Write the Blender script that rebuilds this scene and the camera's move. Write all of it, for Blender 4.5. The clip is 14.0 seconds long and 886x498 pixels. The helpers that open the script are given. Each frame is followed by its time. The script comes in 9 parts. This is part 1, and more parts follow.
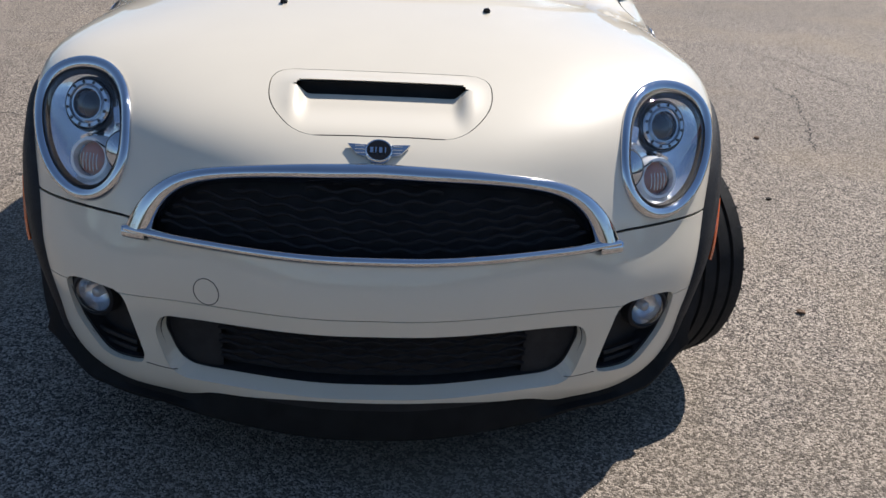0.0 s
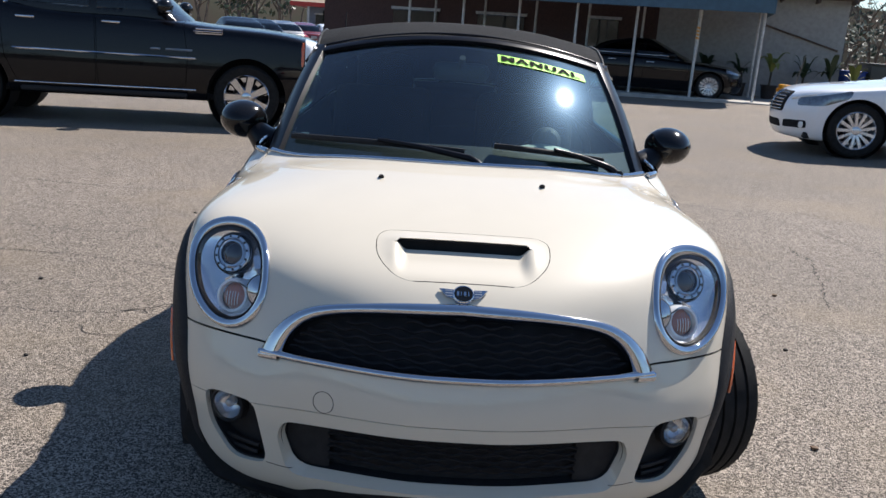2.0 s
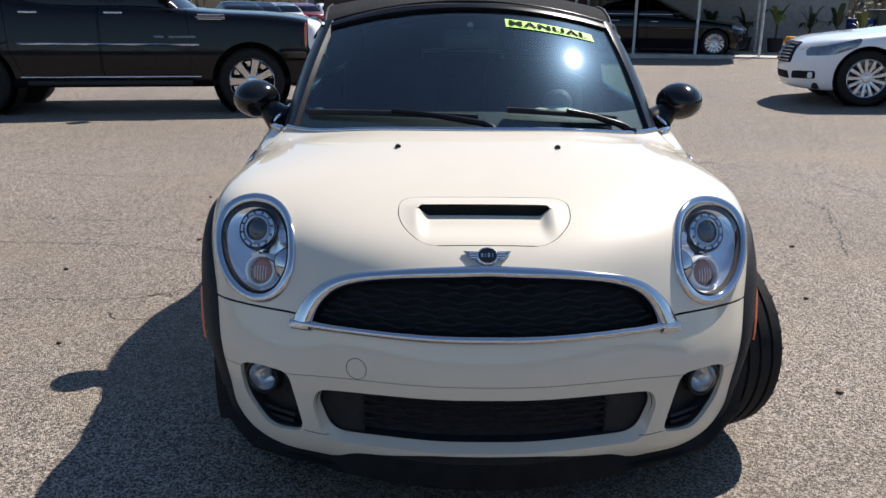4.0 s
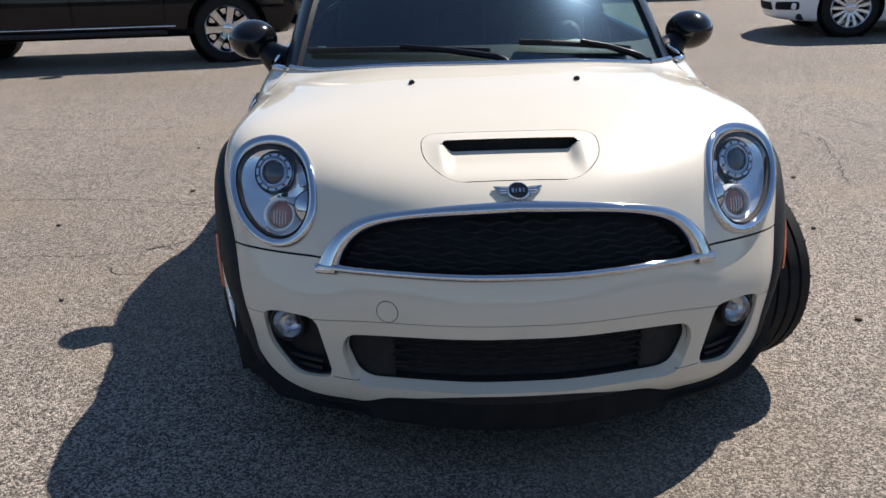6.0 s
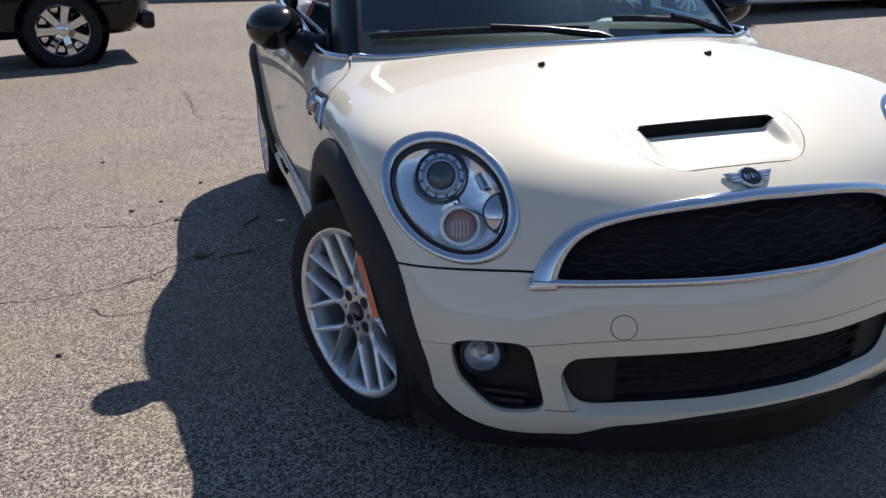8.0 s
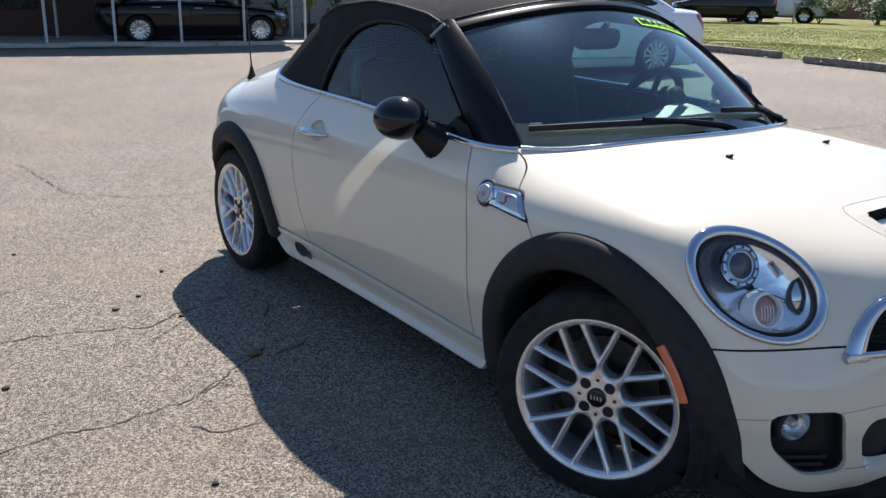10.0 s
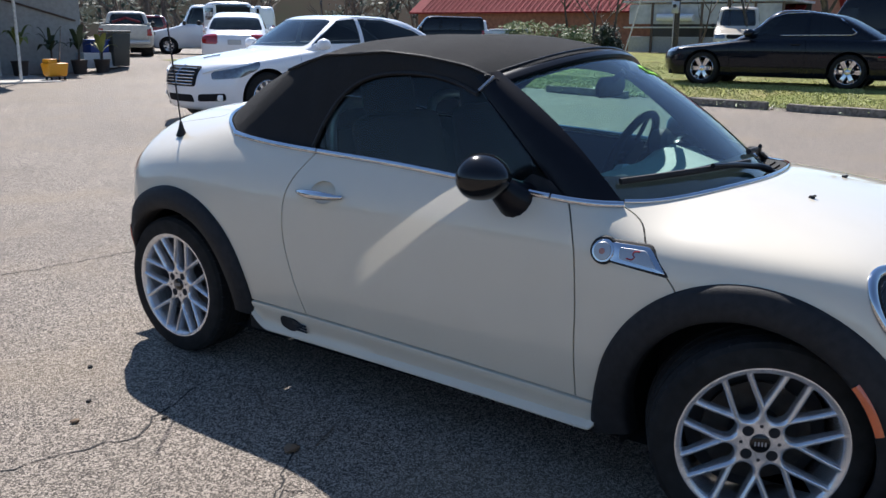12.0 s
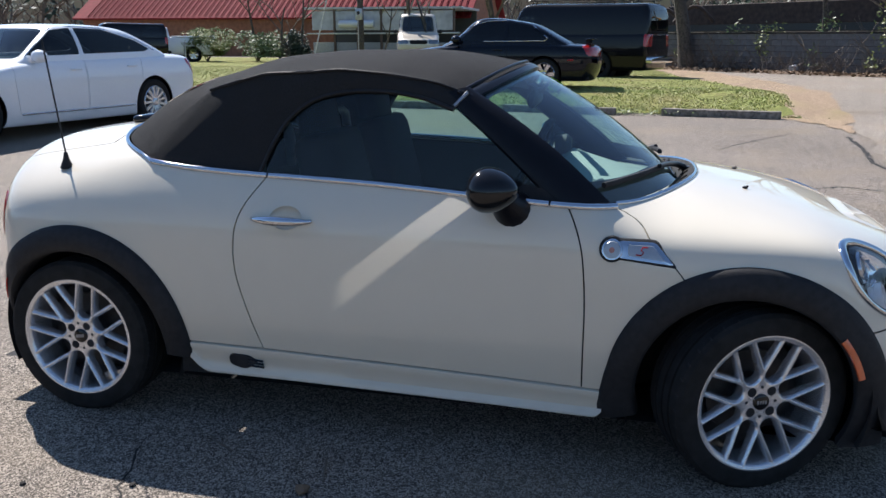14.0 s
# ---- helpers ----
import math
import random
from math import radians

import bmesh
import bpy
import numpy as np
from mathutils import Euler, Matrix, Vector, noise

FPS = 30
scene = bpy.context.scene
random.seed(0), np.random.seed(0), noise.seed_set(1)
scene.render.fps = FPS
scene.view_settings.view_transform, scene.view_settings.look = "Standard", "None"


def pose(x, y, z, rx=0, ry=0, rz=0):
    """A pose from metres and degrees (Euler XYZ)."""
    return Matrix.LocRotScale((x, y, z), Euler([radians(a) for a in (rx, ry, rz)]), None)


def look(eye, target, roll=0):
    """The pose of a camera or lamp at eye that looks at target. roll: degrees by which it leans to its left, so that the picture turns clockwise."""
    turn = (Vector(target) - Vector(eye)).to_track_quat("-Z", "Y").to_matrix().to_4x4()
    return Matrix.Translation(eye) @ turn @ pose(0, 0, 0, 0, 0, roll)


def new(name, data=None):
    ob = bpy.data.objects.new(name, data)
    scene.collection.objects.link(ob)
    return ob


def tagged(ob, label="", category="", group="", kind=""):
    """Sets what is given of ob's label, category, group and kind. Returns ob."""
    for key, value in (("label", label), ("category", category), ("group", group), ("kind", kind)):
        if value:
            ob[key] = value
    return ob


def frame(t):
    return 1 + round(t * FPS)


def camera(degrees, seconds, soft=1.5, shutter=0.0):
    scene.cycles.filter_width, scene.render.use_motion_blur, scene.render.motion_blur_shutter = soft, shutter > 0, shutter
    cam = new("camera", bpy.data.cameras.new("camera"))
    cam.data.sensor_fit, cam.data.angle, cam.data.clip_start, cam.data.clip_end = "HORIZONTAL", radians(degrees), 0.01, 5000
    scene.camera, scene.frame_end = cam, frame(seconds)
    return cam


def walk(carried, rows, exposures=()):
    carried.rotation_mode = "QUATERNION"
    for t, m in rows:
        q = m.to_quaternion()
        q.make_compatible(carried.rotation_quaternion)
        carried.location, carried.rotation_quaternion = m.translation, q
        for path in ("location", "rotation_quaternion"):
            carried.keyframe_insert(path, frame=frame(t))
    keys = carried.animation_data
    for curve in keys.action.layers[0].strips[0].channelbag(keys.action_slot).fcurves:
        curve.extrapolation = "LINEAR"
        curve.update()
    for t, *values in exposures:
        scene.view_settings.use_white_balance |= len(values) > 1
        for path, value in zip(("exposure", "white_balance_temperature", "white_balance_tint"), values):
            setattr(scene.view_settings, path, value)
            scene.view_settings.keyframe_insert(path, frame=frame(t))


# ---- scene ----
# ---------------------------------------------------------------- camera
cam = camera(55.1, 14.0)
PATH = [
    (0, (0.027, -2.059, 1.206), (0.151, -0.24, 0.382), 3.3),
    (0.5, (0.073, -2.322, 1.251), (0.058, -0.444, 0.564), 3.7),
    (1, (0.028, -2.423, 1.296), (-0.023, -0.53, 0.652), 4.1),
    (1.5, (-0.063, -2.491, 1.328), (-0.077, -0.565, 0.789), 3.5),
    (2, (-0.105, -2.491, 1.317), (-0.058, -0.552, 0.827), 3.9),
    (2.2, (-0.112, -2.501, 1.327), (-0.051, -0.565, 0.827), 3.5),
    (4.3, (-0.138, -2.53, 1.298), (-0.127, -0.614, 0.725), 0.2),
    (4.5, (-0.146, -2.529, 1.298), (-0.138, -0.62, 0.703), 0.1),
    (5, (-0.172, -2.531, 1.296), (-0.174, -0.632, 0.671), -0.0),
    (5.5, (-0.195, -2.519, 1.289), (-0.182, -0.625, 0.647), -0.4),
    (6, (-0.254, -2.469, 1.256), (-0.185, -0.585, 0.59), -1.1),
    (6.5, (-0.377, -2.318, 1.222), (-0.258, -0.437, 0.554), -2.9),
    (7, (-0.579, -2.177, 1.215), (-0.38, -0.298, 0.561), -4.2),
    (7.5, (-0.854, -2.102, 1.192), (-0.46, -0.263, 0.51), -3.1),
    (8, (-1.102, -2.017, 1.193), (-0.593, -0.206, 0.512), -1.5),
    (8.5, (-1.38, -1.848, 1.25), (-0.772, -0.06, 0.594), -1.0),
    (9, (-1.725, -1.755, 1.28), (-0.963, -0.018, 0.646), 0.1),
    (9.2, (-1.85, -1.696, 1.302), (-1.027, 0.019, 0.684), 0.2),
    (11.3, (-2.802, -0.899, 1.34), (-1.335, 0.356, 0.82), 0.6),
    (11.5, (-2.838, -0.775, 1.355), (-1.343, 0.449, 0.839), 0.4),
    (12, (-3.002, -0.513, 1.373), (-1.421, 0.607, 0.877), 0.5),
    (12.5, (-3.135, -0.274, 1.39), (-1.443, 0.67, 0.894), 0.3),
    (13, (-3.182, -0.025, 1.389), (-1.43, 0.802, 0.893), -0.1),
    (13.5, (-3.256, 0.184, 1.396), (-1.439, 0.863, 0.91), 0.1),
    (14, (-3.439, 0.378, 1.406), (-1.555, 0.845, 0.926), 0.1),
]
walk(cam, [(t, look(eye, target, roll)) for t, eye, target, roll in PATH], [(0.0, 0.63, 6350, 10), (1.0, 0.67, 6350, 10), (2.0, 0.75, 6300, 10), (5.0, 0.77, 6400, 10), (7.5, 0.76, 6390, 10), (9.2, 0.89, 6290, 10), (11.3, 1.09, 6190, 10), (12.4, 0.83, 6090, 10), (14.0, 0.91, 6110, 10)])

# ---------------------------------------------------------------- light
SUN_WAY = Vector((0.59, 0.625, 1.0)).normalized()
world = bpy.data.worlds.new("sky")
scene.world = world
world.use_nodes = True
wn = world.node_tree
sky = wn.nodes.new("ShaderNodeTexSky")
sky.sky_type = "NISHITA"
sky.sun_disc = False
sky.sun_elevation = math.asin(SUN_WAY.z)
sky.sun_rotation = math.atan2(SUN_WAY.x, SUN_WAY.y)
sky.altitude = 200
sky.air_density = 1.0
sky.dust_density = 0.05
sky.ozone_density = 3.0
wn.links.new(sky.outputs[0], wn.nodes["Background"].inputs[0])
wn.nodes["Background"].inputs[1].default_value = 0.076
sun = new("sun", bpy.data.lights.new("sun", "SUN"))
sun.data.energy = 4.6
sun.data.angle = radians(0.53)
sun.data.color = (1.0, 0.925, 0.85)
sun.matrix_world = look(SUN_WAY * 50, (0, 0, 0))
scene.view_settings.exposure = 0.42

# added area lamp, standing in for sunlight the door mirror throws onto its door
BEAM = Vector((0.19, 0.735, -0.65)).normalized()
mirror_lamp = new("mirror_sunbeam_lamp", bpy.data.lights.new("mirror_sunbeam_lamp", "AREA"))
mirror_lamp.data.shape = "RECTANGLE"
mirror_lamp.data.size, mirror_lamp.data.size_y = 0.165, 0.074
mirror_lamp.data.spread = radians(3.0)
mirror_lamp.data.energy = 0.019
mirror_lamp.data.color = (1.0, 0.935, 0.875)
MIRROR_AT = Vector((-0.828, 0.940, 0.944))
mirror_lamp.matrix_world = look(MIRROR_AT + BEAM * 0.045, MIRROR_AT + BEAM)


# ---------------------------------------------------------------- materials
def material(name, color, rough=0.5, metal=0.0, spots=None, scale=30.0, amount=0.12, bump=0.0, bump_scale=200.0,
             coat=0.0, rough_var=0.0, spec=0.5, big_scale=2.0, big=0.0, object_tone=0.0):
    """A principled surface with tone variation at two scales, fine relief and uneven gloss."""
    m = bpy.data.materials.new(name)
    m.use_nodes = True
    nt = m.node_tree
    bsdf = nt.nodes["Principled BSDF"]
    bsdf.inputs["Roughness"].default_value = rough
    bsdf.inputs["Metallic"].default_value = metal
    bsdf.inputs["Specular IOR Level"].default_value = spec
    bsdf.inputs["Coat Weight"].default_value = coat
    bsdf.inputs["Coat Roughness"].default_value = 0.03
    co = nt.nodes.new("ShaderNodeTexCoord")

    def cloud(sc, detail=5.0):
        n = nt.nodes.new("ShaderNodeTexNoise")
        n.inputs["Scale"].default_value = sc
        n.inputs["Detail"].default_value = detail
        nt.links.new(co.outputs["Object"], n.inputs["Vector"])
        return n.outputs["Fac"]

    def mapped(sock, lo, hi, a, b):
        n = nt.nodes.new("ShaderNodeMapRange")
        for i, v in enumerate((lo, hi, a, b)):
            n.inputs[i + 1].default_value = v
        nt.links.new(sock, n.inputs[0])
        return n.outputs[0]

    def mixed(fac, a, b, mode="MIX"):
        n = nt.nodes.new("ShaderNodeMix")
        n.data_type = "RGBA"
        n.blend_type = mode
        for s, v in ((n.inputs[0], fac), (n.inputs[6], a), (n.inputs[7], b)):
            if hasattr(v, "node"):
                nt.links.new(v, s)
            else:
                s.default_value = v
        return n.outputs[2]

    base = (*color, 1)
    other = (*(spots or [c * (1 - 2.2 * amount) for c in color]), 1)
    col = mixed(mapped(cloud(scale), 0.35, 0.7, 0, 1), base, other) if amount or spots else None
    if big and col:
        col = mixed(mapped(cloud(big_scale, 3.0), 0.35, 0.68, 0, big), col, (*[c * 0.6 for c in color], 1))
    if object_tone and col:
        info = nt.nodes.new("ShaderNodeObjectInfo")
        col = mixed(mapped(info.outputs["Random"], 0, 1, 0, object_tone), col, (*[c * 0.5 for c in color], 1))
    if col:
        nt.links.new(col, bsdf.inputs["Base Color"])
    else:
        bsdf.inputs["Base Color"].default_value = base
    if rough_var:
        nt.links.new(mapped(cloud(scale * 0.7), 0.3, 0.7, max(rough - rough_var, 0.01), rough + rough_var), bsdf.inputs["Roughness"])
    if bump:
        b = nt.nodes.new("ShaderNodeBump")
        b.inputs["Strength"].default_value = bump
        b.inputs["Distance"].default_value = 0.004
        nt.links.new(cloud(bump_scale, 8.0), b.inputs["Height"])
        nt.links.new(b.outputs[0], bsdf.inputs["Normal"])
    return m


def glass(name, tint, gloss_rough=0.0, base_gloss=0.06, dust=0.0, smear_glow=0.0):
    """A pane: tinted see-through, a film of dust, and a sheen that grows at grazing angles."""
    m = bpy.data.materials.new(name)
    m.use_nodes = True
    nt = m.node_tree
    nt.nodes.remove(nt.nodes["Principled BSDF"])
    clear = nt.nodes.new("ShaderNodeBsdfTransparent")
    clear.inputs[0].default_value = (*tint, 1)
    shine = nt.nodes.new("ShaderNodeBsdfGlossy")
    shine.inputs["Roughness"].default_value = gloss_rough
    lw = nt.nodes.new("ShaderNodeLayerWeight")
    lw.inputs[0].default_value = 0.5
    power = nt.nodes.new("ShaderNodeMath")
    power.operation = "POWER"
    power.inputs[1].default_value = 5.0
    nt.links.new(lw.outputs["Facing"], power.inputs[0])
    ramp = nt.nodes.new("ShaderNodeMapRange")
    ramp.inputs[3].default_value = base_gloss
    nt.links.new(power.outputs[0], ramp.inputs[0])
    mix = nt.nodes.new("ShaderNodeMixShader")
    nt.links.new(ramp.outputs[0], mix.inputs[0])
    film = nt.nodes.new("ShaderNodeMixShader")
    film.inputs[0].default_value = dust
    haze = nt.nodes.new("ShaderNodeBsdfDiffuse")
    haze.inputs[0].default_value = (0.62, 0.72, 0.76, 1)
    spots = nt.nodes.new("ShaderNodeTexNoise")
    spots.inputs["Scale"].default_value = 4.0
    spots.inputs["Detail"].default_value = 6.0
    spread = nt.nodes.new("ShaderNodeMapRange")
    for i, q in enumerate((0.3, 0.7, 0.5 * dust, 1.5 * dust)):
        spread.inputs[i + 1].default_value = q
    co = nt.nodes.new("ShaderNodeTexCoord")
    nt.links.new(co.outputs["Object"], spots.inputs["Vector"])
    nt.links.new(spots.outputs["Fac"], spread.inputs[0])
    if dust:
        nt.links.new(spread.outputs[0], film.inputs[0])
    nt.links.new(clear.outputs[0], film.inputs[1])
    nt.links.new(haze.outputs[0], film.inputs[2])
    nt.links.new(film.outputs[0], mix.inputs[1])
    nt.links.new(shine.outputs[0], mix.inputs[2])
    if smear_glow:
        # broad gloss of a dirty pane; its blue tint paints in a bluish glow
        dull = nt.nodes.new("ShaderNodeBsdfGlossy")
        dull.inputs["Roughness"].default_value = 0.33
        dull.inputs[0].default_value = (0.38, 0.66, 1.0, 1)
        greasy_glow = nt.nodes.new("ShaderNodeMixShader")
        greasy_glow.inputs[0].default_value = smear_glow
        nt.links.new(mix.outputs[0], greasy_glow.inputs[1])
        nt.links.new(dull.outputs[0], greasy_glow.inputs[2])
        mix = greasy_glow
    nt.links.new(mix.outputs[0], nt.nodes["Material Output"].inputs[0])
    return m


PAINT = material("cream_white_paint", (0.665, 0.607, 0.495), 0.4, spec=0.12, coat=1.0, amount=0.012, scale=6, bump=0.0, rough_var=0.04)
BLACK_PLASTIC = material("grained_black_plastic", (0.026, 0.026, 0.028), 0.6, amount=0.15, scale=40, bump=0.25, bump_scale=900, spec=0.2)
BLACK_GLOSS = material("gloss_black_paint", (0.008, 0.008, 0.009), 0.14, coat=0.45, spec=0.2, amount=0.1)
MESH_BLACK = material("black_grille_plastic", (0.024, 0.024, 0.027), 0.8, amount=0.2, scale=50, spec=0.08)
DARK = material("dark_cavity", (0.020, 0.020, 0.022), 0.9, amount=0.2)
CHROME = material("polished_chrome", (0.58, 0.59, 0.62), 0.03, 1.0, amount=0.02, rough_var=0.02)
ALLOY = material("silver_alloy_paint", (0.68, 0.69, 0.72), 0.27, 0.75, amount=0.05, scale=25, coat=0.6)
RUBBER = material("tyre_rubber", (0.020, 0.020, 0.020), 0.8, amount=0.2, scale=25, bump=0.3, bump_scale=400, spec=0.2)
CANVAS = material("black_canvas", (0.036, 0.036, 0.037), 0.9, amount=0.18, scale=300, bump=0.5, bump_scale=1500, big=0.5, big_scale=3, spec=0.08)
TINTED = glass("tinted_glass", (0.60, 0.84, 0.80), 0.05, 0.10, 0.005, 0.012)
CLEAR = glass("clear_lamp_glass", (0.93, 0.94, 0.95))


# ---------------------------------------------------------------- shared builders
def part(name, bm, mat, parent=None, label="", smooth=False):
    """One mesh object from a bmesh, under its thing or part."""
    me = bpy.data.meshes.new(name)
    bm.to_mesh(me)
    bm.free()
    me.materials.append(mat)
    if smooth:
        me.shade_smooth()
        me.set_sharp_from_angle(angle=radians(smooth if smooth > 1 else 40))
    ob = new(name, me)
    ob.parent = parent
    if label:
        ob["label"] = label
    return ob


def raw(name, verts, faces, mat, parent=None, label="", smooth=False):
    """One mesh object from arrays of corners and faces."""
    me = bpy.data.meshes.new(name)
    me.from_pydata([tuple(map(float, v)) for v in verts], [], [tuple(map(int, f)) for f in faces])
    me.materials.append(mat)
    if smooth:
        me.shade_smooth()
        me.set_sharp_from_angle(angle=radians(smooth if smooth > 1 else 40))
    ob = new(name, me)
    ob.parent = parent
    if label:
        ob["label"] = label
    return ob


def thing(name, m=None, label="", category="", group="", kind=""):
    """An empty at a thing's base that carries its parts."""
    ob = new(name)
    ob.empty_display_size = 0.1
    if m is not None:
        ob.matrix_world = m
    return tagged(ob, label, category, group, kind)


def box(size, at=(0, 0, 0), bevel=0.0, turn=None):
    bm = bmesh.new()
    bmesh.ops.create_cube(bm, size=1.0)
    bmesh.ops.scale(bm, vec=size, verts=bm.verts)
    if bevel:
        bmesh.ops.bevel(bm, geom=bm.edges[:], offset=bevel, segments=2, affect="EDGES", profile=0.5)
    if turn is not None:
        bmesh.ops.transform(bm, matrix=turn.to_4x4(), verts=bm.verts)
    bmesh.ops.translate(bm, vec=at, verts=bm.verts)
    return bm


def joined(*bms):
    out = bmesh.new()
    for b in bms:
        me = bpy.data.meshes.new("t")
        b.to_mesh(me)
        b.free()
        out.from_mesh(me)
        bpy.data.meshes.remove(me)
    return out


def tube(points, r, n=8, closed=False, taper=None):
    """A round bar along a line of points."""
    pts = [Vector(p) for p in points]
    bm = bmesh.new()
    rings = []
    count = len(pts)
    ref = None
    for i, p in enumerate(pts):
        a = pts[(i - 1) % count] if (closed or i) else p
        b = pts[(i + 1) % count] if (closed or i < count - 1) else p
        d = (b - a).normalized()
        if ref is None:
            ref = Vector((0, 0, 1)) if abs(d.z) < 0.9 else Vector((1, 0, 0))
        side = d.cross(ref).normalized()
        ref = side.cross(d).normalized()
        rr = r * (taper(i / max(count - 1, 1)) if taper else 1)
        rings.append([bm.verts.new(p + rr * (math.cos(2 * math.pi * k / n) * side + math.sin(2 * math.pi * k / n) * ref)) for k in range(n)])
    for i in range(count if closed else count - 1):
        r0, r1 = rings[i], rings[(i + 1) % count]
        for k in range(n):
            bm.faces.new((r0[k], r0[(k + 1) % n], r1[(k + 1) % n], r1[k]))
    if not closed:
        bm.faces.new(rings[0][::-1])
        bm.faces.new(rings[-1])
    bmesh.ops.recalc_face_normals(bm, faces=bm.faces)
    return bm


def lathe(profile, n=48, axis="x", ends=True):
    """A body of revolution; profile rows are (along the axis, radius)."""
    bm = bmesh.new()
    rings = []
    for a, r in profile:
        ring = []
        for k in range(n):
            c, s = math.cos(2 * math.pi * k / n) * r, math.sin(2 * math.pi * k / n) * r
            ring.append(bm.verts.new((a, c, s) if axis == "x" else (c, a, s) if axis == "y" else (c, s, a)))
        rings.append(ring)
    for r0, r1 in zip(rings, rings[1:]):
        for k in range(n):
            bm.faces.new((r0[k], r0[(k + 1) % n], r1[(k + 1) % n], r1[k]))
    for ring in (rings[0], rings[-1]):
        if ends and (ring[0].co - ring[n // 2].co).length > 1e-5:
            bm.faces.new(ring)
    bmesh.ops.remove_doubles(bm, verts=bm.verts, dist=1e-6)
    bmesh.ops.recalc_face_normals(bm, faces=bm.faces)
    return bm


def slab(outline, depth, axis="z", at=0.0, bevel=0.0):
    """A flat outline of (a, b) pairs made into a plate of that depth along the axis."""
    put = {"z": lambda a, b, c: (a, b, c), "y": lambda a, b, c: (a, c, b), "x": lambda a, b, c: (c, a, b)}[axis]
    bm = bmesh.new()
    lo = [bm.verts.new(put(a, b, at)) for a, b in outline]
    hi = [bm.verts.new(put(a, b, at + depth)) for a, b in outline]
    n = len(outline)
    bm.faces.new(lo)
    bm.faces.new(hi)
    for k in range(n):
        bm.faces.new((lo[k], lo[(k + 1) % n], hi[(k + 1) % n], hi[k]))
    bmesh.ops.recalc_face_normals(bm, faces=bm.faces)
    if bevel:
        bmesh.ops.bevel(bm, geom=bm.edges[:], offset=bevel, segments=2, affect="EDGES", profile=0.5)
    return bm


def spline(xs, ys):
    """A smooth curve through the knots, straight beyond them."""
    xs, ys = np.array(xs, float), np.array(ys, float)
    n = len(xs)
    h = np.diff(xs)
    a = np.zeros((n, n))
    b = np.zeros(n)
    a[0, 0] = a[-1, -1] = 1
    for i in range(1, n - 1):
        a[i, i - 1:i + 2] = h[i - 1], 2 * (h[i - 1] + h[i]), h[i]
        b[i] = 6 * ((ys[i + 1] - ys[i]) / h[i] - (ys[i] - ys[i - 1]) / h[i - 1])
    m = np.linalg.solve(a, b)

    def value(x):
        x = np.asarray(x, float)
        xc = np.clip(x, xs[0], xs[-1])
        i = np.clip(np.searchsorted(xs, xc) - 1, 0, n - 2)
        t0, t1 = xs[i + 1] - xc, xc - xs[i]
        hi = h[i]
        y = (m[i] * t0 ** 3 + m[i + 1] * t1 ** 3) / (6 * hi) + (ys[i] / hi - m[i] * hi / 6) * t0 + (ys[i + 1] / hi - m[i + 1] * hi / 6) * t1
        s0 = (ys[1] - ys[0]) / h[0] - h[0] * m[1] / 6
        s1 = (ys[-1] - ys[-2]) / h[-1] + h[-1] * m[-2] / 6
        return y + np.minimum(x - xs[0], 0) * s0 + np.maximum(x - xs[-1], 0) * s1

    return value


def smooth_step(x, a, b):
    t = np.clip((np.asarray(x, float) - a) / (b - a), 0, 1)
    return t * t * (3 - 2 * t)


# ---------------------------------------------------------------- ground
def ground_z(x, y):
    """The lot falls a little behind the car and rises to the grass."""
    return float(-0.045 * smooth_step(y, 3, 9) + 0.13 * smooth_step(x, 2.5, 11.5) + 0.26 * smooth_step(x, 11.6, 14.4) - 0.08 * smooth_step(x, 18, 27) + 0.17 * math.exp(-((x - 8) / 5) ** 2 - ((y - 10) / 4) ** 2))


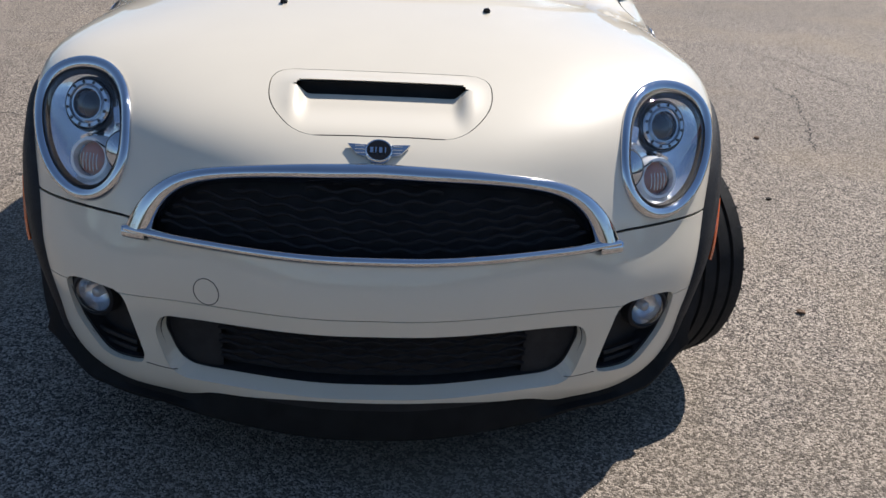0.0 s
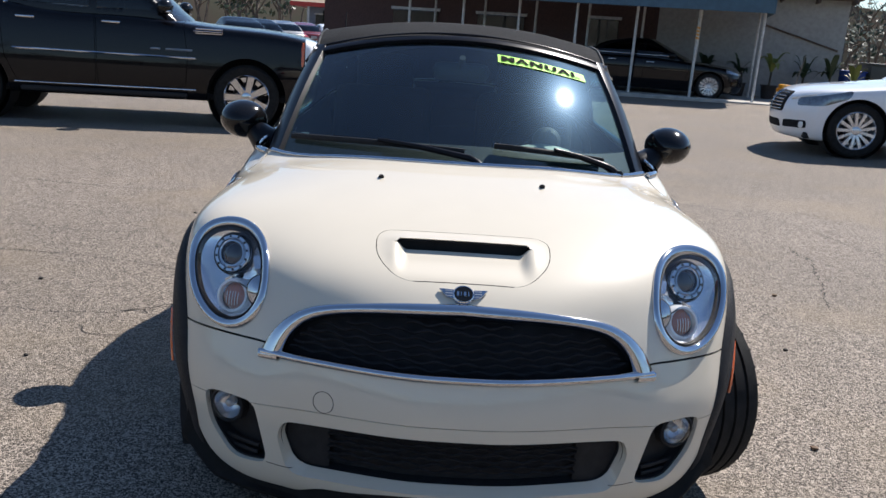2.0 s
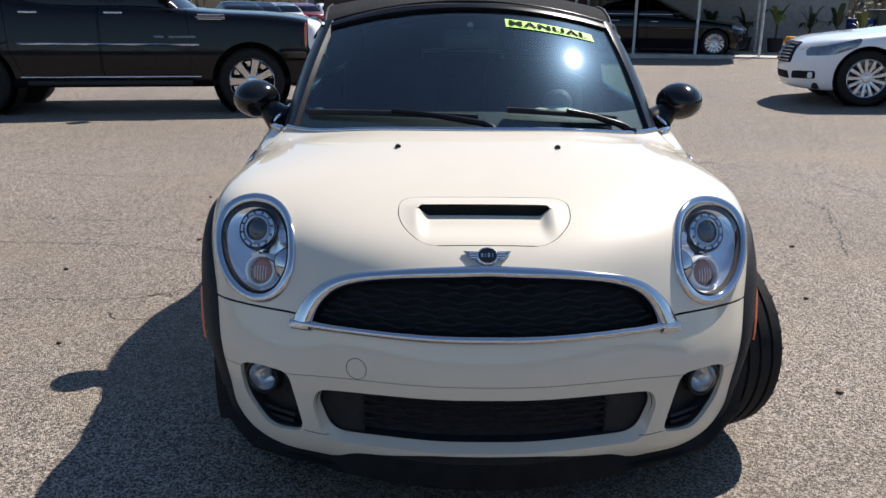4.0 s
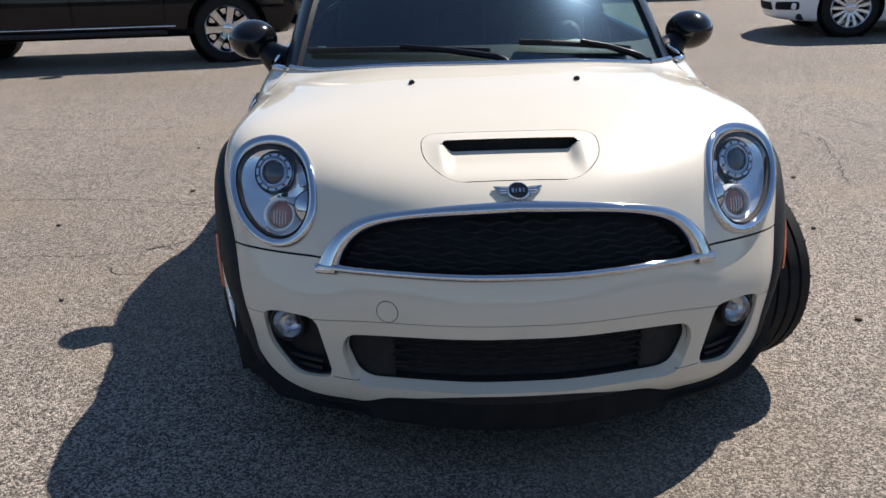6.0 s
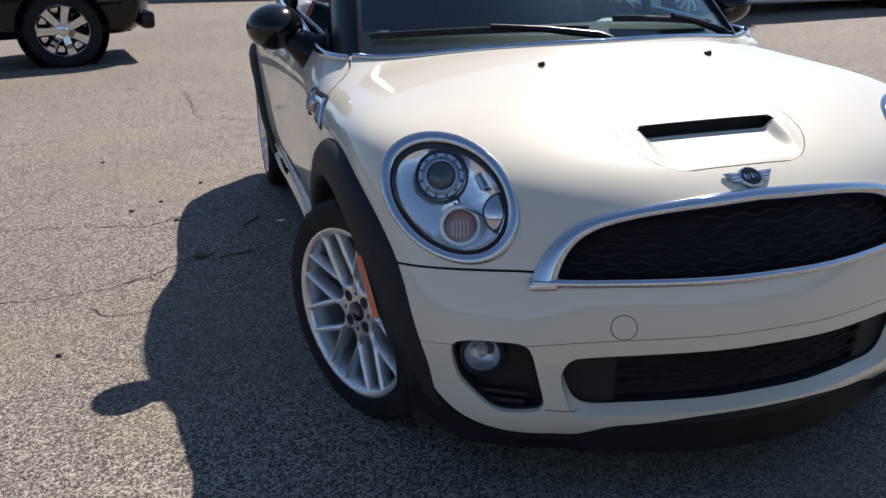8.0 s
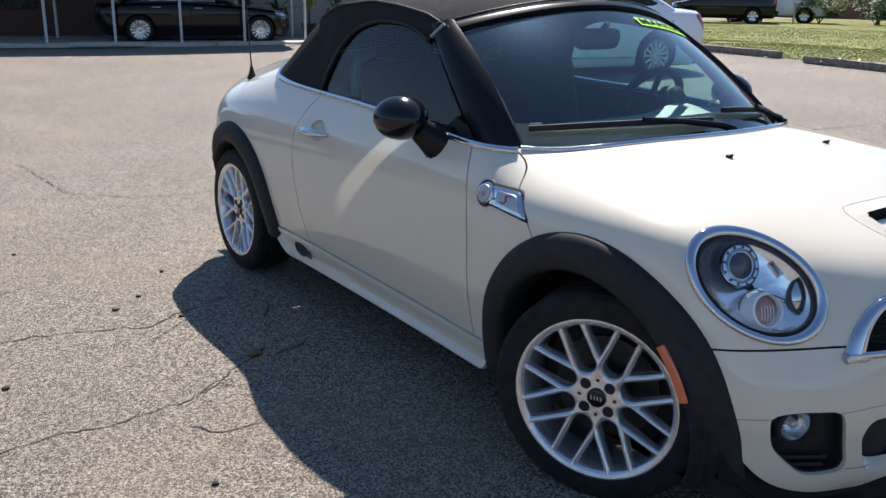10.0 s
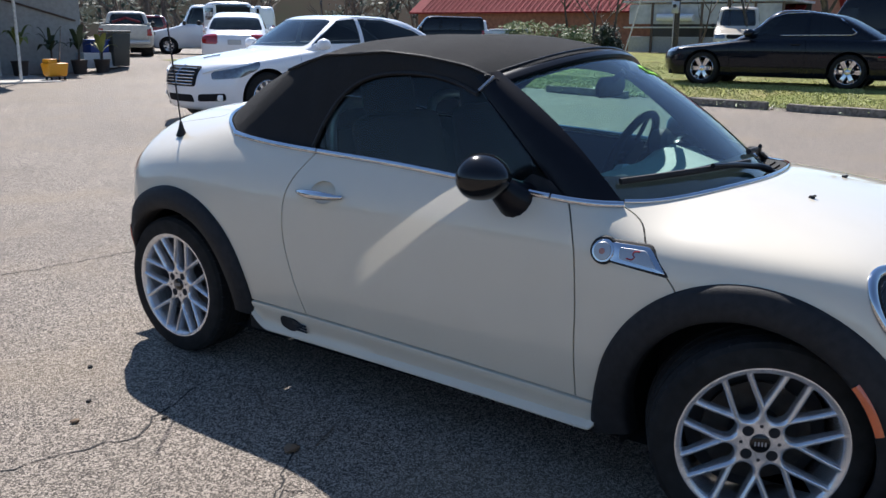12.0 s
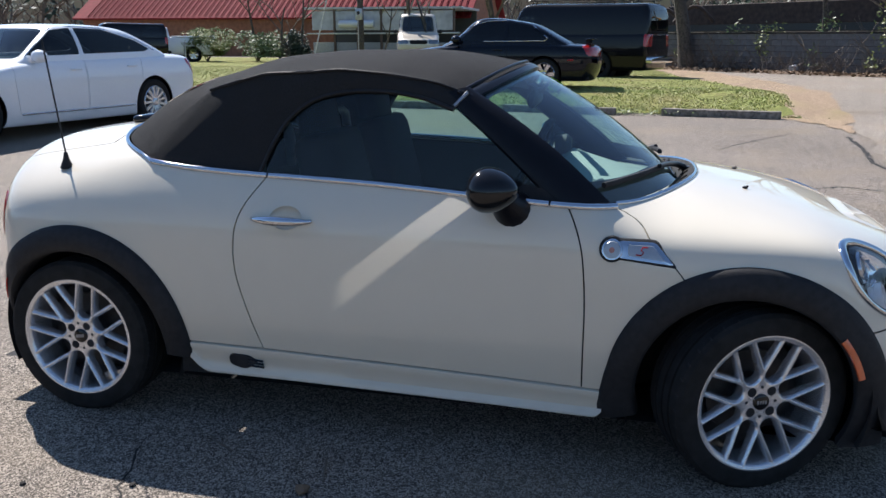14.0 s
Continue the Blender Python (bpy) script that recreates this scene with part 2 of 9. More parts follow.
def stony(name, stones, binder, scale=150.0, stain=(0.30, 0.235, 0.155), stain_amount=0.42, rough=0.88, bump=0.8, gloss=0.08):
    """Packed small stones in a binder, with stains and worn tracks."""
    m = bpy.data.materials.new(name)
    m.use_nodes = True
    nt = m.node_tree
    bsdf = nt.nodes["Principled BSDF"]
    bsdf.inputs["Roughness"].default_value = rough
    bsdf.inputs["Specular IOR Level"].default_value = gloss
    co = nt.nodes.new("ShaderNodeTexCoord").outputs["Object"]

    def noise_fac(sc, detail, lo, hi, a=0.0, b=1.0):
        n = nt.nodes.new("ShaderNodeTexNoise")
        n.inputs["Scale"].default_value = sc
        n.inputs["Detail"].default_value = detail
        nt.links.new(co, n.inputs["Vector"])
        r = nt.nodes.new("ShaderNodeMapRange")
        for i, v in enumerate((lo, hi, a, b)):
            r.inputs[i + 1].default_value = v
        nt.links.new(n.outputs["Fac"], r.inputs[0])
        return r.outputs[0]

    def blend(fac, a, b, mode="MIX"):
        n = nt.nodes.new("ShaderNodeMix")
        n.data_type = "RGBA"
        n.blend_type = mode
        for s, v in ((n.inputs[0], fac), (n.inputs[6], a), (n.inputs[7], b)):
            if hasattr(v, "node"):
                nt.links.new(v, s)
            else:
                s.default_value = v
        return n.outputs[2]

    def cells(sc):
        v = nt.nodes.new("ShaderNodeTexVoronoi")
        v.inputs["Scale"].default_value = sc
        nt.links.new(co, v.inputs["Vector"])
        return v

    v1, v2 = cells(scale), cells(scale * 0.45)
    ramp = nt.nodes.new("ShaderNodeValToRGB")
    ramp.color_ramp.elements[0].position, ramp.color_ramp.elements[0].color = 0.12, (*[c * 0.22 for c in binder], 1)
    ramp.color_ramp.elements[1].position, ramp.color_ramp.elements[1].color = 0.95, (*[min(c * 2.5, 0.8) for c in stones], 1)
    e = ramp.color_ramp.elements.new(0.5)
    e.color = (*stones, 1)
    sep = nt.nodes.new("ShaderNodeSeparateColor")
    nt.links.new(v1.outputs["Color"], sep.inputs[0])
    nt.links.new(sep.outputs[0], ramp.inputs[0])
    sep2 = nt.nodes.new("ShaderNodeSeparateColor")
    nt.links.new(v2.outputs["Color"], sep2.inputs[0])
    big = nt.nodes.new("ShaderNodeMapRange")
    for i, q in enumerate((0.0, 1.0, 0.86, 1.12)):
        big.inputs[i + 1].default_value = q
    nt.links.new(sep2.outputs[1], big.inputs[0])
    grey = nt.nodes.new("ShaderNodeCombineColor")
    for i in range(3):
        nt.links.new(big.outputs[0], grey.inputs[i])
    col = blend(1.0, ramp.outputs[0], grey.outputs[0], "MULTIPLY")
    fleck = nt.nodes.new("ShaderNodeSeparateColor")
    nt.links.new(cells(scale * 0.55).outputs["Color"], fleck.inputs[0])
    for channel, lo, hi, tone in ((0, 0.90, 0.93, 2.3), (2, 0.88, 0.90, 0.28)):
        pick = nt.nodes.new("ShaderNodeMapRange")
        for i, q in enumerate((lo, hi, 0.0, 0.75)):
            pick.inputs[i + 1].default_value = q
        nt.links.new(fleck.outputs[channel], pick.inputs[0])
        col = blend(pick.outputs[0], col, (*[min(c * tone, 0.75) for c in stones], 1))
    col = blend(noise_fac(0.9, 6.0, 0.50, 0.72, 0.0, stain_amount), col, (*stain, 1))
    col = blend(noise_fac(0.35, 4.0, 0.40, 0.70, 0.0, 0.35), col, (*[c * 0.62 for c in stones], 1))
    col = blend(noise_fac(14.0, 5.0, 0.52, 0.75, 0.0, 0.35), col, (*[c * 0.55 for c in stones], 1))
    nt.links.new(col, bsdf.inputs["Base Color"])
    b1 = nt.nodes.new("ShaderNodeBump")
    b1.inputs["Strength"].default_value = bump
    b1.inputs["Distance"].default_value = 0.006
    nt.links.new(v1.outputs["Distance"], b1.inputs["Height"])
    b1.invert = True
    nt.links.new(b1.outputs[0], bsdf.inputs["Normal"])
    return m


ASPHALT = stony("worn_asphalt", (0.206, 0.176, 0.146), (0.128, 0.110, 0.093), 225.0, rough=0.72, bump=0.75, gloss=0.15)
def build_ground():
    xs = np.concatenate([[-600, -200, -80, -40, -25], np.arange(-16, 40.1, 1.0), [50, 70, 110, 200, 600]])
    ys = np.concatenate([[-600, -200, -80, -40, -20], np.arange(-10, 40.1, 1.0), [50, 70, 110, 200, 600]])
    verts = [(x, y, ground_z(x, y)) for y in ys for x in xs]
    n = len(xs)
    faces = [(j * n + i, j * n + i + 1, (j + 1) * n + i + 1, (j + 1) * n + i) for j in range(len(ys) - 1) for i in range(n - 1)]
    g = raw("ground", verts, faces, ASPHALT, smooth=True)
    tagged(g, "worn grey asphalt car lot with fine cracks", "asphalt lot", kind="structure")


build_ground()


# ---------------------------------------------------------------- the roadster's outer skin
# Car frame: x across (0 in the middle), y from the front axle to the rear, z up.
WHEELBASE = 2.467
PLAN_W = spline([-0.7, -0.4, -0.1, 0.3, 0.8, 1.4, 1.9, 2.3, 2.6, 2.85, 3.1], [0.700, 0.752, 0.790, 0.800, 0.793, 0.793, 0.803, 0.813, 0.80, 0.775, 0.74])
SIDE_Z = spline([0.10, 0.28, 0.42, 0.58, 0.74, 0.80, 0.86, 0.93, 1.0, 1.1], [-0.075, -0.036, -0.008, 0.0, -0.006, -0.018, -0.046, -0.092, -0.145, -0.23])
TOP_C = spline([-0.75, -0.60, -0.50, -0.36, -0.2, 0.06, 0.25, 0.45, 0.7, 1.0, 1.7, 2.1, 2.4, 2.7, 2.9, 3.1], [0.56, 0.665, 0.722, 0.778, 0.832, 0.892, 0.918, 0.944, 1.06, 1.10, 1.12, 1.10, 1.072, 1.036, 1.005, 0.96])
TOP_DROP = spline([-0.6, -0.2, 0.1, 0.3, 0.5, 0.8, 1.7, 2.2, 2.5, 3.0], [0.02, 0.03, 0.06, 0.075, 0.07, 0.05, 0.05, 0.09, 0.125, 0.145])
NOSE_Z = spline([0.10, 0.20, 0.30, 0.44, 0.52, 0.58, 0.66, 0.72, 0.80, 0.95], [-0.60, -0.645, -0.655, -0.665, -0.648, -0.628, -0.592, -0.562, -0.50, -0.36])
TAIL_Z = spline([0.15, 0.35, 0.55, 0.75, 0.90, 1.05], [2.94, 2.985, 2.995, 2.99, 2.965, 2.91])


def NOSE_BOW(a, z):
    """How far the nose falls back from the middle to the corners; the ribs beside the intake stand proud."""
    rib = 0.85 * smooth_step(a, 0.37, 0.54) * (1 - smooth_step(z, 0.34, 0.56))
    return 0.56 * a ** 2.2 + 0.021 * smooth_step(a, 0.06, 0.36) * (1 - rib)


def skin_field(p):
    """Below zero inside the body: five faces blended by a soft maximum."""
    a, y, z = np.sqrt(p[:, 0] ** 2 + 1e-6), p[:, 1], p[:, 2]
    side = a - (PLAN_W(y) + SIDE_Z(z) + 0.050 * smooth_step(y, 2.25, 2.7) * smooth_step(z, 0.78, 0.96))
    top = (z - (TOP_C(y) - TOP_DROP(y) * (a / 0.65) ** 2.6)) * 0.92
    nose = (NOSE_Z(z) + NOSE_BOW(a, z) - y) * 0.85
    tail = y - (TAIL_Z(z) - 0.42 * a ** 2.6)
    under = 0.105 - z
    k = 0.035
    terms = np.stack([side, top, nose, tail, under])
    big = terms.max(0)
    lamp = np.sqrt((a - 0.61) ** 2 + (y + 0.36) ** 2 + (z - 0.63) ** 2)
    return big + k * np.log(np.exp((terms - big) / k).sum(0)) + 0.015 * np.exp(-(lamp / 0.23) ** 2)


def skin_normal(p, field=skin_field):
    e = 1e-3
    g = np.stack([field(p + np.eye(3)[i] * e) - field(p - np.eye(3)[i] * e) for i in range(3)], 1)
    return g / np.linalg.norm(g, axis=1, keepdims=True)


def on_skin(p, steps=6, field=skin_field):
    """Points moved onto the skin along its own slope."""
    p = np.array(p, float)
    for _ in range(steps):
        e = 1e-3
        g = np.stack([field(p + np.eye(3)[i] * e) - field(p - np.eye(3)[i] * e) for i in range(3)], 1) / (2 * e)
        p = p - g * (field(p) / np.maximum((g * g).sum(1), 1e-6))[:, None]
    return p


def skin_along(p, way, reach=1.2):
    """The first skin met from points outside, going along way."""
    p, way = np.atleast_2d(np.array(p, float)), np.array(way, float)
    way = way / np.linalg.norm(way)
    d = np.linspace(0, reach, 61)
    vals = skin_field((p[None] + (way * d[:, None])[:, None]).reshape(-1, 3)).reshape(61, -1)
    i = np.clip((vals < 0).argmax(0), 1, 60)
    lo, hi = d[i - 1], d[i]
    for _ in range(16):
        mid = (lo + hi) / 2
        inside = skin_field(p + way * mid[:, None]) < 0
        hi, lo = np.where(inside, mid, hi), np.where(inside, lo, mid)
    return p + way * hi[:, None]


def side_x(y, z, s=-1):
    """Points of the flank at given lengths and heights; s is -1 for the car's right."""
    y, z = np.broadcast_arrays(np.asarray(y, float), np.asarray(z, float))
    start = np.stack([np.full(y.size, s * 1.1), y.ravel(), z.ravel()], 1)
    return skin_along(start, (-s, 0, 0), 1.1)


def skin_sheet(field=skin_field, cols=264, y0=-0.12, y1=2.62, zc=0.60, n0=84, n1=200, n2=44, reach=1.3):
    """The whole skin as rays from a line inside the body."""
    psi = np.linspace(0, 2 * np.pi, cols, endpoint=False)
    rows = [(y0, t) for t in np.linspace(np.pi / 2 - 0.012, 0, n0)] + [(y, 0.0) for y in np.linspace(y0, y1, n1)[1:-1]] + [(y1, -t) for t in np.linspace(0, np.pi / 2 - 0.02, n2)]
    eye, way = [], []
    for y, phi in rows:
        eye.append(np.stack([np.zeros(cols), np.full(cols, y), np.full(cols, zc)], 1))
        way.append(np.stack([np.sin(psi) * np.cos(phi), np.full(cols, -np.sin(phi)), np.cos(psi) * np.cos(phi)], 1))
    eye, way = np.concatenate(eye), np.concatenate(way)
    lo, hi = np.zeros(len(eye)), np.full(len(eye), reach)
    for _ in range(26):
        mid = (lo + hi) / 2
        out = field(eye + way * mid[:, None]) > 0
        hi, lo = np.where(out, mid, hi), np.where(out, lo, mid)
    pts = eye + way * lo[:, None]
    tris = []
    for j in range(len(rows) - 1):
        i = np.arange(cols)
        a, b = j * cols + i, j * cols + (i + 1) % cols
        c, d = a + cols, b + cols
        tris += [np.stack([a, b, c], 1), np.stack([b, d, c], 1)]
    return pts, np.concatenate(tris)


def clip(sheet, g):
    """What of a sheet has g below zero, cut along the line where g is zero."""
    pts, tris = sheet
    v = g(pts)
    v = np.where(np.abs(v) < 1e-7, 1e-7, v)
    n_in = (v[tris] < 0).sum(1)
    keep = [tris[n_in == 3]]
    extra, index = [], {}

    def cross(a, b):
        key = (a, b) if a < b else (b, a)
        if key not in index:
            t = v[key[0]] / (v[key[0]] - v[key[1]])
            index[key] = len(pts) + len(extra)
            extra.append(pts[key[0]] + t * (pts[key[1]] - pts[key[0]]))
        return index[key]

    cut = []
    for tri in tris[(n_in == 1) | (n_in == 2)]:
        s = [v[q] < 0 for q in tri]
        lone = s.index(True) if sum(s) == 1 else s.index(False)
        a, b, c = tri[lone], tri[(lone + 1) % 3], tri[(lone + 2) % 3]
        ab, ac = cross(a, b), cross(a, c)
        cut += [(a, ab, ac)] if s[lone] else [(ab, b, c), (ab, c, ac)]
    if cut:
        keep.append(np.array(cut))
    pts = np.concatenate([pts, np.array(extra)]) if extra else pts
    tris = np.concatenate(keep)
    used, inv = np.unique(tris, return_inverse=True)
    return pts[used], inv.reshape(-1, 3)


def panel(name, sheet, mat, parent, label="", lip=0.012, lift=0.0, field=skin_field):
    """A body panel from a cut sheet, with its edges turned inwards by lip."""
    pts, tris = sheet
    pts = on_skin(pts, 2, field)
    nor = skin_normal(pts, field)
    top = pts + nor * lift
    e = np.sort(np.concatenate([tris[:, [0, 1]], tris[:, [1, 2]], tris[:, [2, 0]]]), axis=1)
    d = np.concatenate([tris[:, [0, 1]], tris[:, [1, 2]], tris[:, [2, 0]]])
    _, first, count = np.unique(e, axis=0, return_index=True, return_counts=True)
    rim = d[first[count == 1]]
    ids = np.unique(rim)
    inner = {q: len(pts) + i for i, q in enumerate(ids)}
    verts = np.concatenate([top, top[ids] - nor[ids] * lip])
    faces = [tuple(t) for t in tris.tolist()] + [(b, a, inner[a], inner[b]) for a, b in rim.tolist()]
    ob = raw(name, verts, faces, mat, parent, label)
    me = ob.data
    me.polygons.foreach_set("use_smooth", [True] * len(me.polygons))
    loops = np.zeros((len(me.loops), 3))
    k = len(tris) * 3
    loops[:k] = nor[tris.ravel()]
    for i, (a, b) in enumerate(rim.tolist()):
        q = np.cross(verts[a] - verts[b], -nor[a])
        loops[k + 4 * i:k + 4 * i + 4] = q / max(np.linalg.norm(q), 1e-9)
    me.normals_split_custom_set(loops.tolist())
    return ob


# regions of the skin, below zero inside
def poly_gap(outline, u, v):
    """Signed distance to a closed outline in the plane of u, v."""
    o = np.array(outline, float)
    best = np.full(u.shape, 1e9)
    odd = np.zeros(u.shape, bool)
    for (ax, ay), (bx, by) in zip(o, np.roll(o, -1, 0)):
        ex, ey = bx - ax, by - ay
        t = np.clip(((u - ax) * ex + (v - ay) * ey) / max(ex * ex + ey * ey, 1e-12), 0, 1)
        best = np.minimum(best, np.hypot(u - ax - t * ex, v - ay - t * ey))
        hit = (ay > v) != (by > v)
        odd ^= hit & (u < ex * (v - ay) / (ey if abs(ey) > 1e-9 else 1e-9) + ax)
    return np.where(odd, -best, best)


def rounded(outline, r=0.02, n=6):
    """An outline with its corners rounded off."""
    out = []
    o = [Vector(p) for p in outline]
    for i, p in enumerate(o):
        a, b = o[i - 1], o[(i + 1) % len(o)]
        rr = min(r, (a - p).length * 0.45, (b - p).length * 0.45)
        p0, p1 = p + (a - p).normalized() * rr, p + (b - p).normalized() * rr
        for k in range(n + 1):
            t = k / n
            out.append(tuple(p0 * (1 - t) ** 2 + p * 2 * t * (1 - t) + p1 * t * t))
    return out


def dense(outline, cuts=12):
    """A closed outline with every side cut into equal short pieces."""
    o = np.array(outline, float)
    return [tuple(a + (b - a) * k / cuts) for a, b in zip(o, np.roll(o, -1, 0)) for k in range(cuts if np.linalg.norm(b - a) > 0.03 else 1)]


ARCH_F, ARCH_B = (0.055, 0.295, 0.385), (2.440, 0.300, 0.390)
BELT = spline([0.2, 0.489, 0.695, 0.93, 1.23, 1.69, 2.0, 2.3, 2.6], [0.868, 0.874, 0.883, 0.897, 0.916, 0.933, 0.948, 0.98, 1.03])


def wheel_hole(p):
    a = np.abs(p[:, 0])
    d = np.minimum(np.hypot(p[:, 1] - ARCH_F[0], p[:, 2] - ARCH_F[1]) - ARCH_F[2], np.hypot(p[:, 1] - ARCH_B[0], p[:, 2] - ARCH_B[1]) - ARCH_B[2])
    return np.maximum(d, 0.45 - a)


def cabin_hole(p):
    """The opening between cowl, belt line and rear deck, in plan."""
    a, y = np.abs(p[:, 0]), p[:, 1]
    cowl = 0.215 + 0.27 * np.clip(a / 0.65, 0, 1.2) ** 2.3
    deck = 2.47 - 0.30 * np.clip(a / 0.675, 0, 1.2) ** 4.0
    flank = np.minimum(a - 0.55, BELT(y) - p[:, 2])
    return np.maximum(np.maximum(np.maximum(flank, cowl - y), y - deck), 0.8 - p[:, 2])


ARCH_T = [0.0, 0.25, 0.45, 0.62, 0.76, 0.88, 1.0]
ARCH_OUT = spline(ARCH_T, [0.0, 0.150, 0.265, 0.355, 0.417, 0.461, 0.490]), spline(ARCH_T, [0.687, 0.681, 0.669, 0.652, 0.623, 0.581, 0.532])
ARCH_IN = spline(ARCH_T, [0.0, 0.138, 0.242, 0.328, 0.384, 0.419, 0.440]), spline(ARCH_T, [0.665, 0.660, 0.651, 0.635, 0.611, 0.575, 0.530])
ARCH_S = np.linspace(0, 1, 60)


def grille_top(a):
    """Height of the arch's inner edge."""
    return np.interp(a, ARCH_IN[0](ARCH_S), ARCH_IN[1](ARCH_S), right=0.5)


def grille_hole(p):
    """The opening, reaching a little way under the chrome arch."""
    a, z = np.abs(p[:, 0]), p[:, 2]
    mid = lambda k: 0.7 * ARCH_IN[k](ARCH_S) + 0.3 * ARCH_OUT[k](ARCH_S)
    top = np.interp(a, mid(0), mid(1), right=0.4)
    return np.maximum(np.maximum(np.maximum(z - top, 0.532 - 0.03 * a ** 2 - z), (a - 0.46)), p[:, 1] + 0.2)


LOWER_HOLE = rounded([(-0.424, 0.387), (0.424, 0.387), (0.442, 0.346), (0.412, 0.236), (-0.412, 0.236), (-0.442, 0.346)], 0.045)
LOWER_IN = rounded([(-0.420, 0.385), (0.420, 0.385), (0.436, 0.346), (0.400, 0.251), (-0.400, 0.251), (-0.436, 0.346)], 0.045)
LOWER_SAG = 0.12
PAINT_END = spline([0.0, 0.16, 0.28, 0.345, 0.375, 0.394, 0.42, 0.48, 0.56, 0.62, 0.66, 0.70], [0.226, 0.220, 0.200, 0.186, 0.171, 0.165, 0.166, 0.169, 0.178, 0.202, 0.238, 0.30])
FOG_HOLE = rounded([(0.650, 0.386), (0.600, 0.399), (0.503, 0.401), (0.464, 0.236), (0.566, 0.226), (0.636, 0.300)], 0.03)


def lower_hole(p):
    return np.maximum(poly_gap(LOWER_HOLE, p[:, 0], p[:, 2] + LOWER_SAG * p[:, 0] ** 2), p[:, 1] + 0.2)


def fog_hole(p):
    return np.maximum(poly_gap(FOG_HOLE, np.abs(p[:, 0]), p[:, 2]), p[:, 1] + 0.2)


LAMP_C = np.array([0.607, -0.322, 0.674])
LAMP_UP = np.array([0.006, 0.176, 0.250]) / 2
LAMP_OUT = np.array([0.238, 0.190, -0.004]) / 2
LAMP_N = np.cross(LAMP_UP, LAMP_OUT)
LAMP_N = LAMP_N / np.linalg.norm(LAMP_N)
if LAMP_N[1] > 0:
    LAMP_N = -LAMP_N


def lamp_hole(p, grow=0.97):
    q = np.stack([np.abs(p[:, 0]), p[:, 1], p[:, 2]], 1) - LAMP_C
    basis = np.stack([LAMP_OUT, LAMP_UP, LAMP_N], 1)
    w = np.linalg.solve(basis, q.T).T
    return np.maximum((np.hypot(w[:, 0], w[:, 1]) - grow) * 0.15, np.abs(w[:, 2]) - 0.25)


SEAM_Z = lambda p: p[:, 2] - (0.547 - 0.066 * np.maximum(np.abs(p[:, 0]) - 0.508, 0))
SCUTTLE = spline([0.30, 0.60, 0.674, 0.725, 0.795, 0.838, 0.875, 1.0], [0.18, 0.225, 0.257, 0.30, 0.373, 0.41, 0.486, 0.80])
DOOR = rounded([(0.70, 0.99), (0.585, 0.80), (0.563, 0.60), (0.566, 0.15), (1.665, 0.15), (1.80, 0.62), (1.79, 0.80), (1.66, 0.99)], 0.10, 8)


def grid_mesh(rows, closed_u=False, closed_v=False):
    """Corners and quads from rows of points."""
    rows = [np.asarray(r, float) for r in rows]
    n, m = len(rows), len(rows[0])
    faces = []
    for i in range(n if closed_u else n - 1):
        for j in range(m if closed_v else m - 1):
            a, b = i * m + j, i * m + (j + 1) % m
            c, d = ((i + 1) % n) * m + (j + 1) % m, ((i + 1) % n) * m + j
            faces.append((a, b, c, d))
    return np.concatenate(rows), faces


# ---------------------------------------------------------------- the roadster: panels
roadster = thing("convertible_car", pose(0, 0, 0), "cream-white two-seat convertible with black soft top, parked on asphalt", "car")
GAP = 0.0026


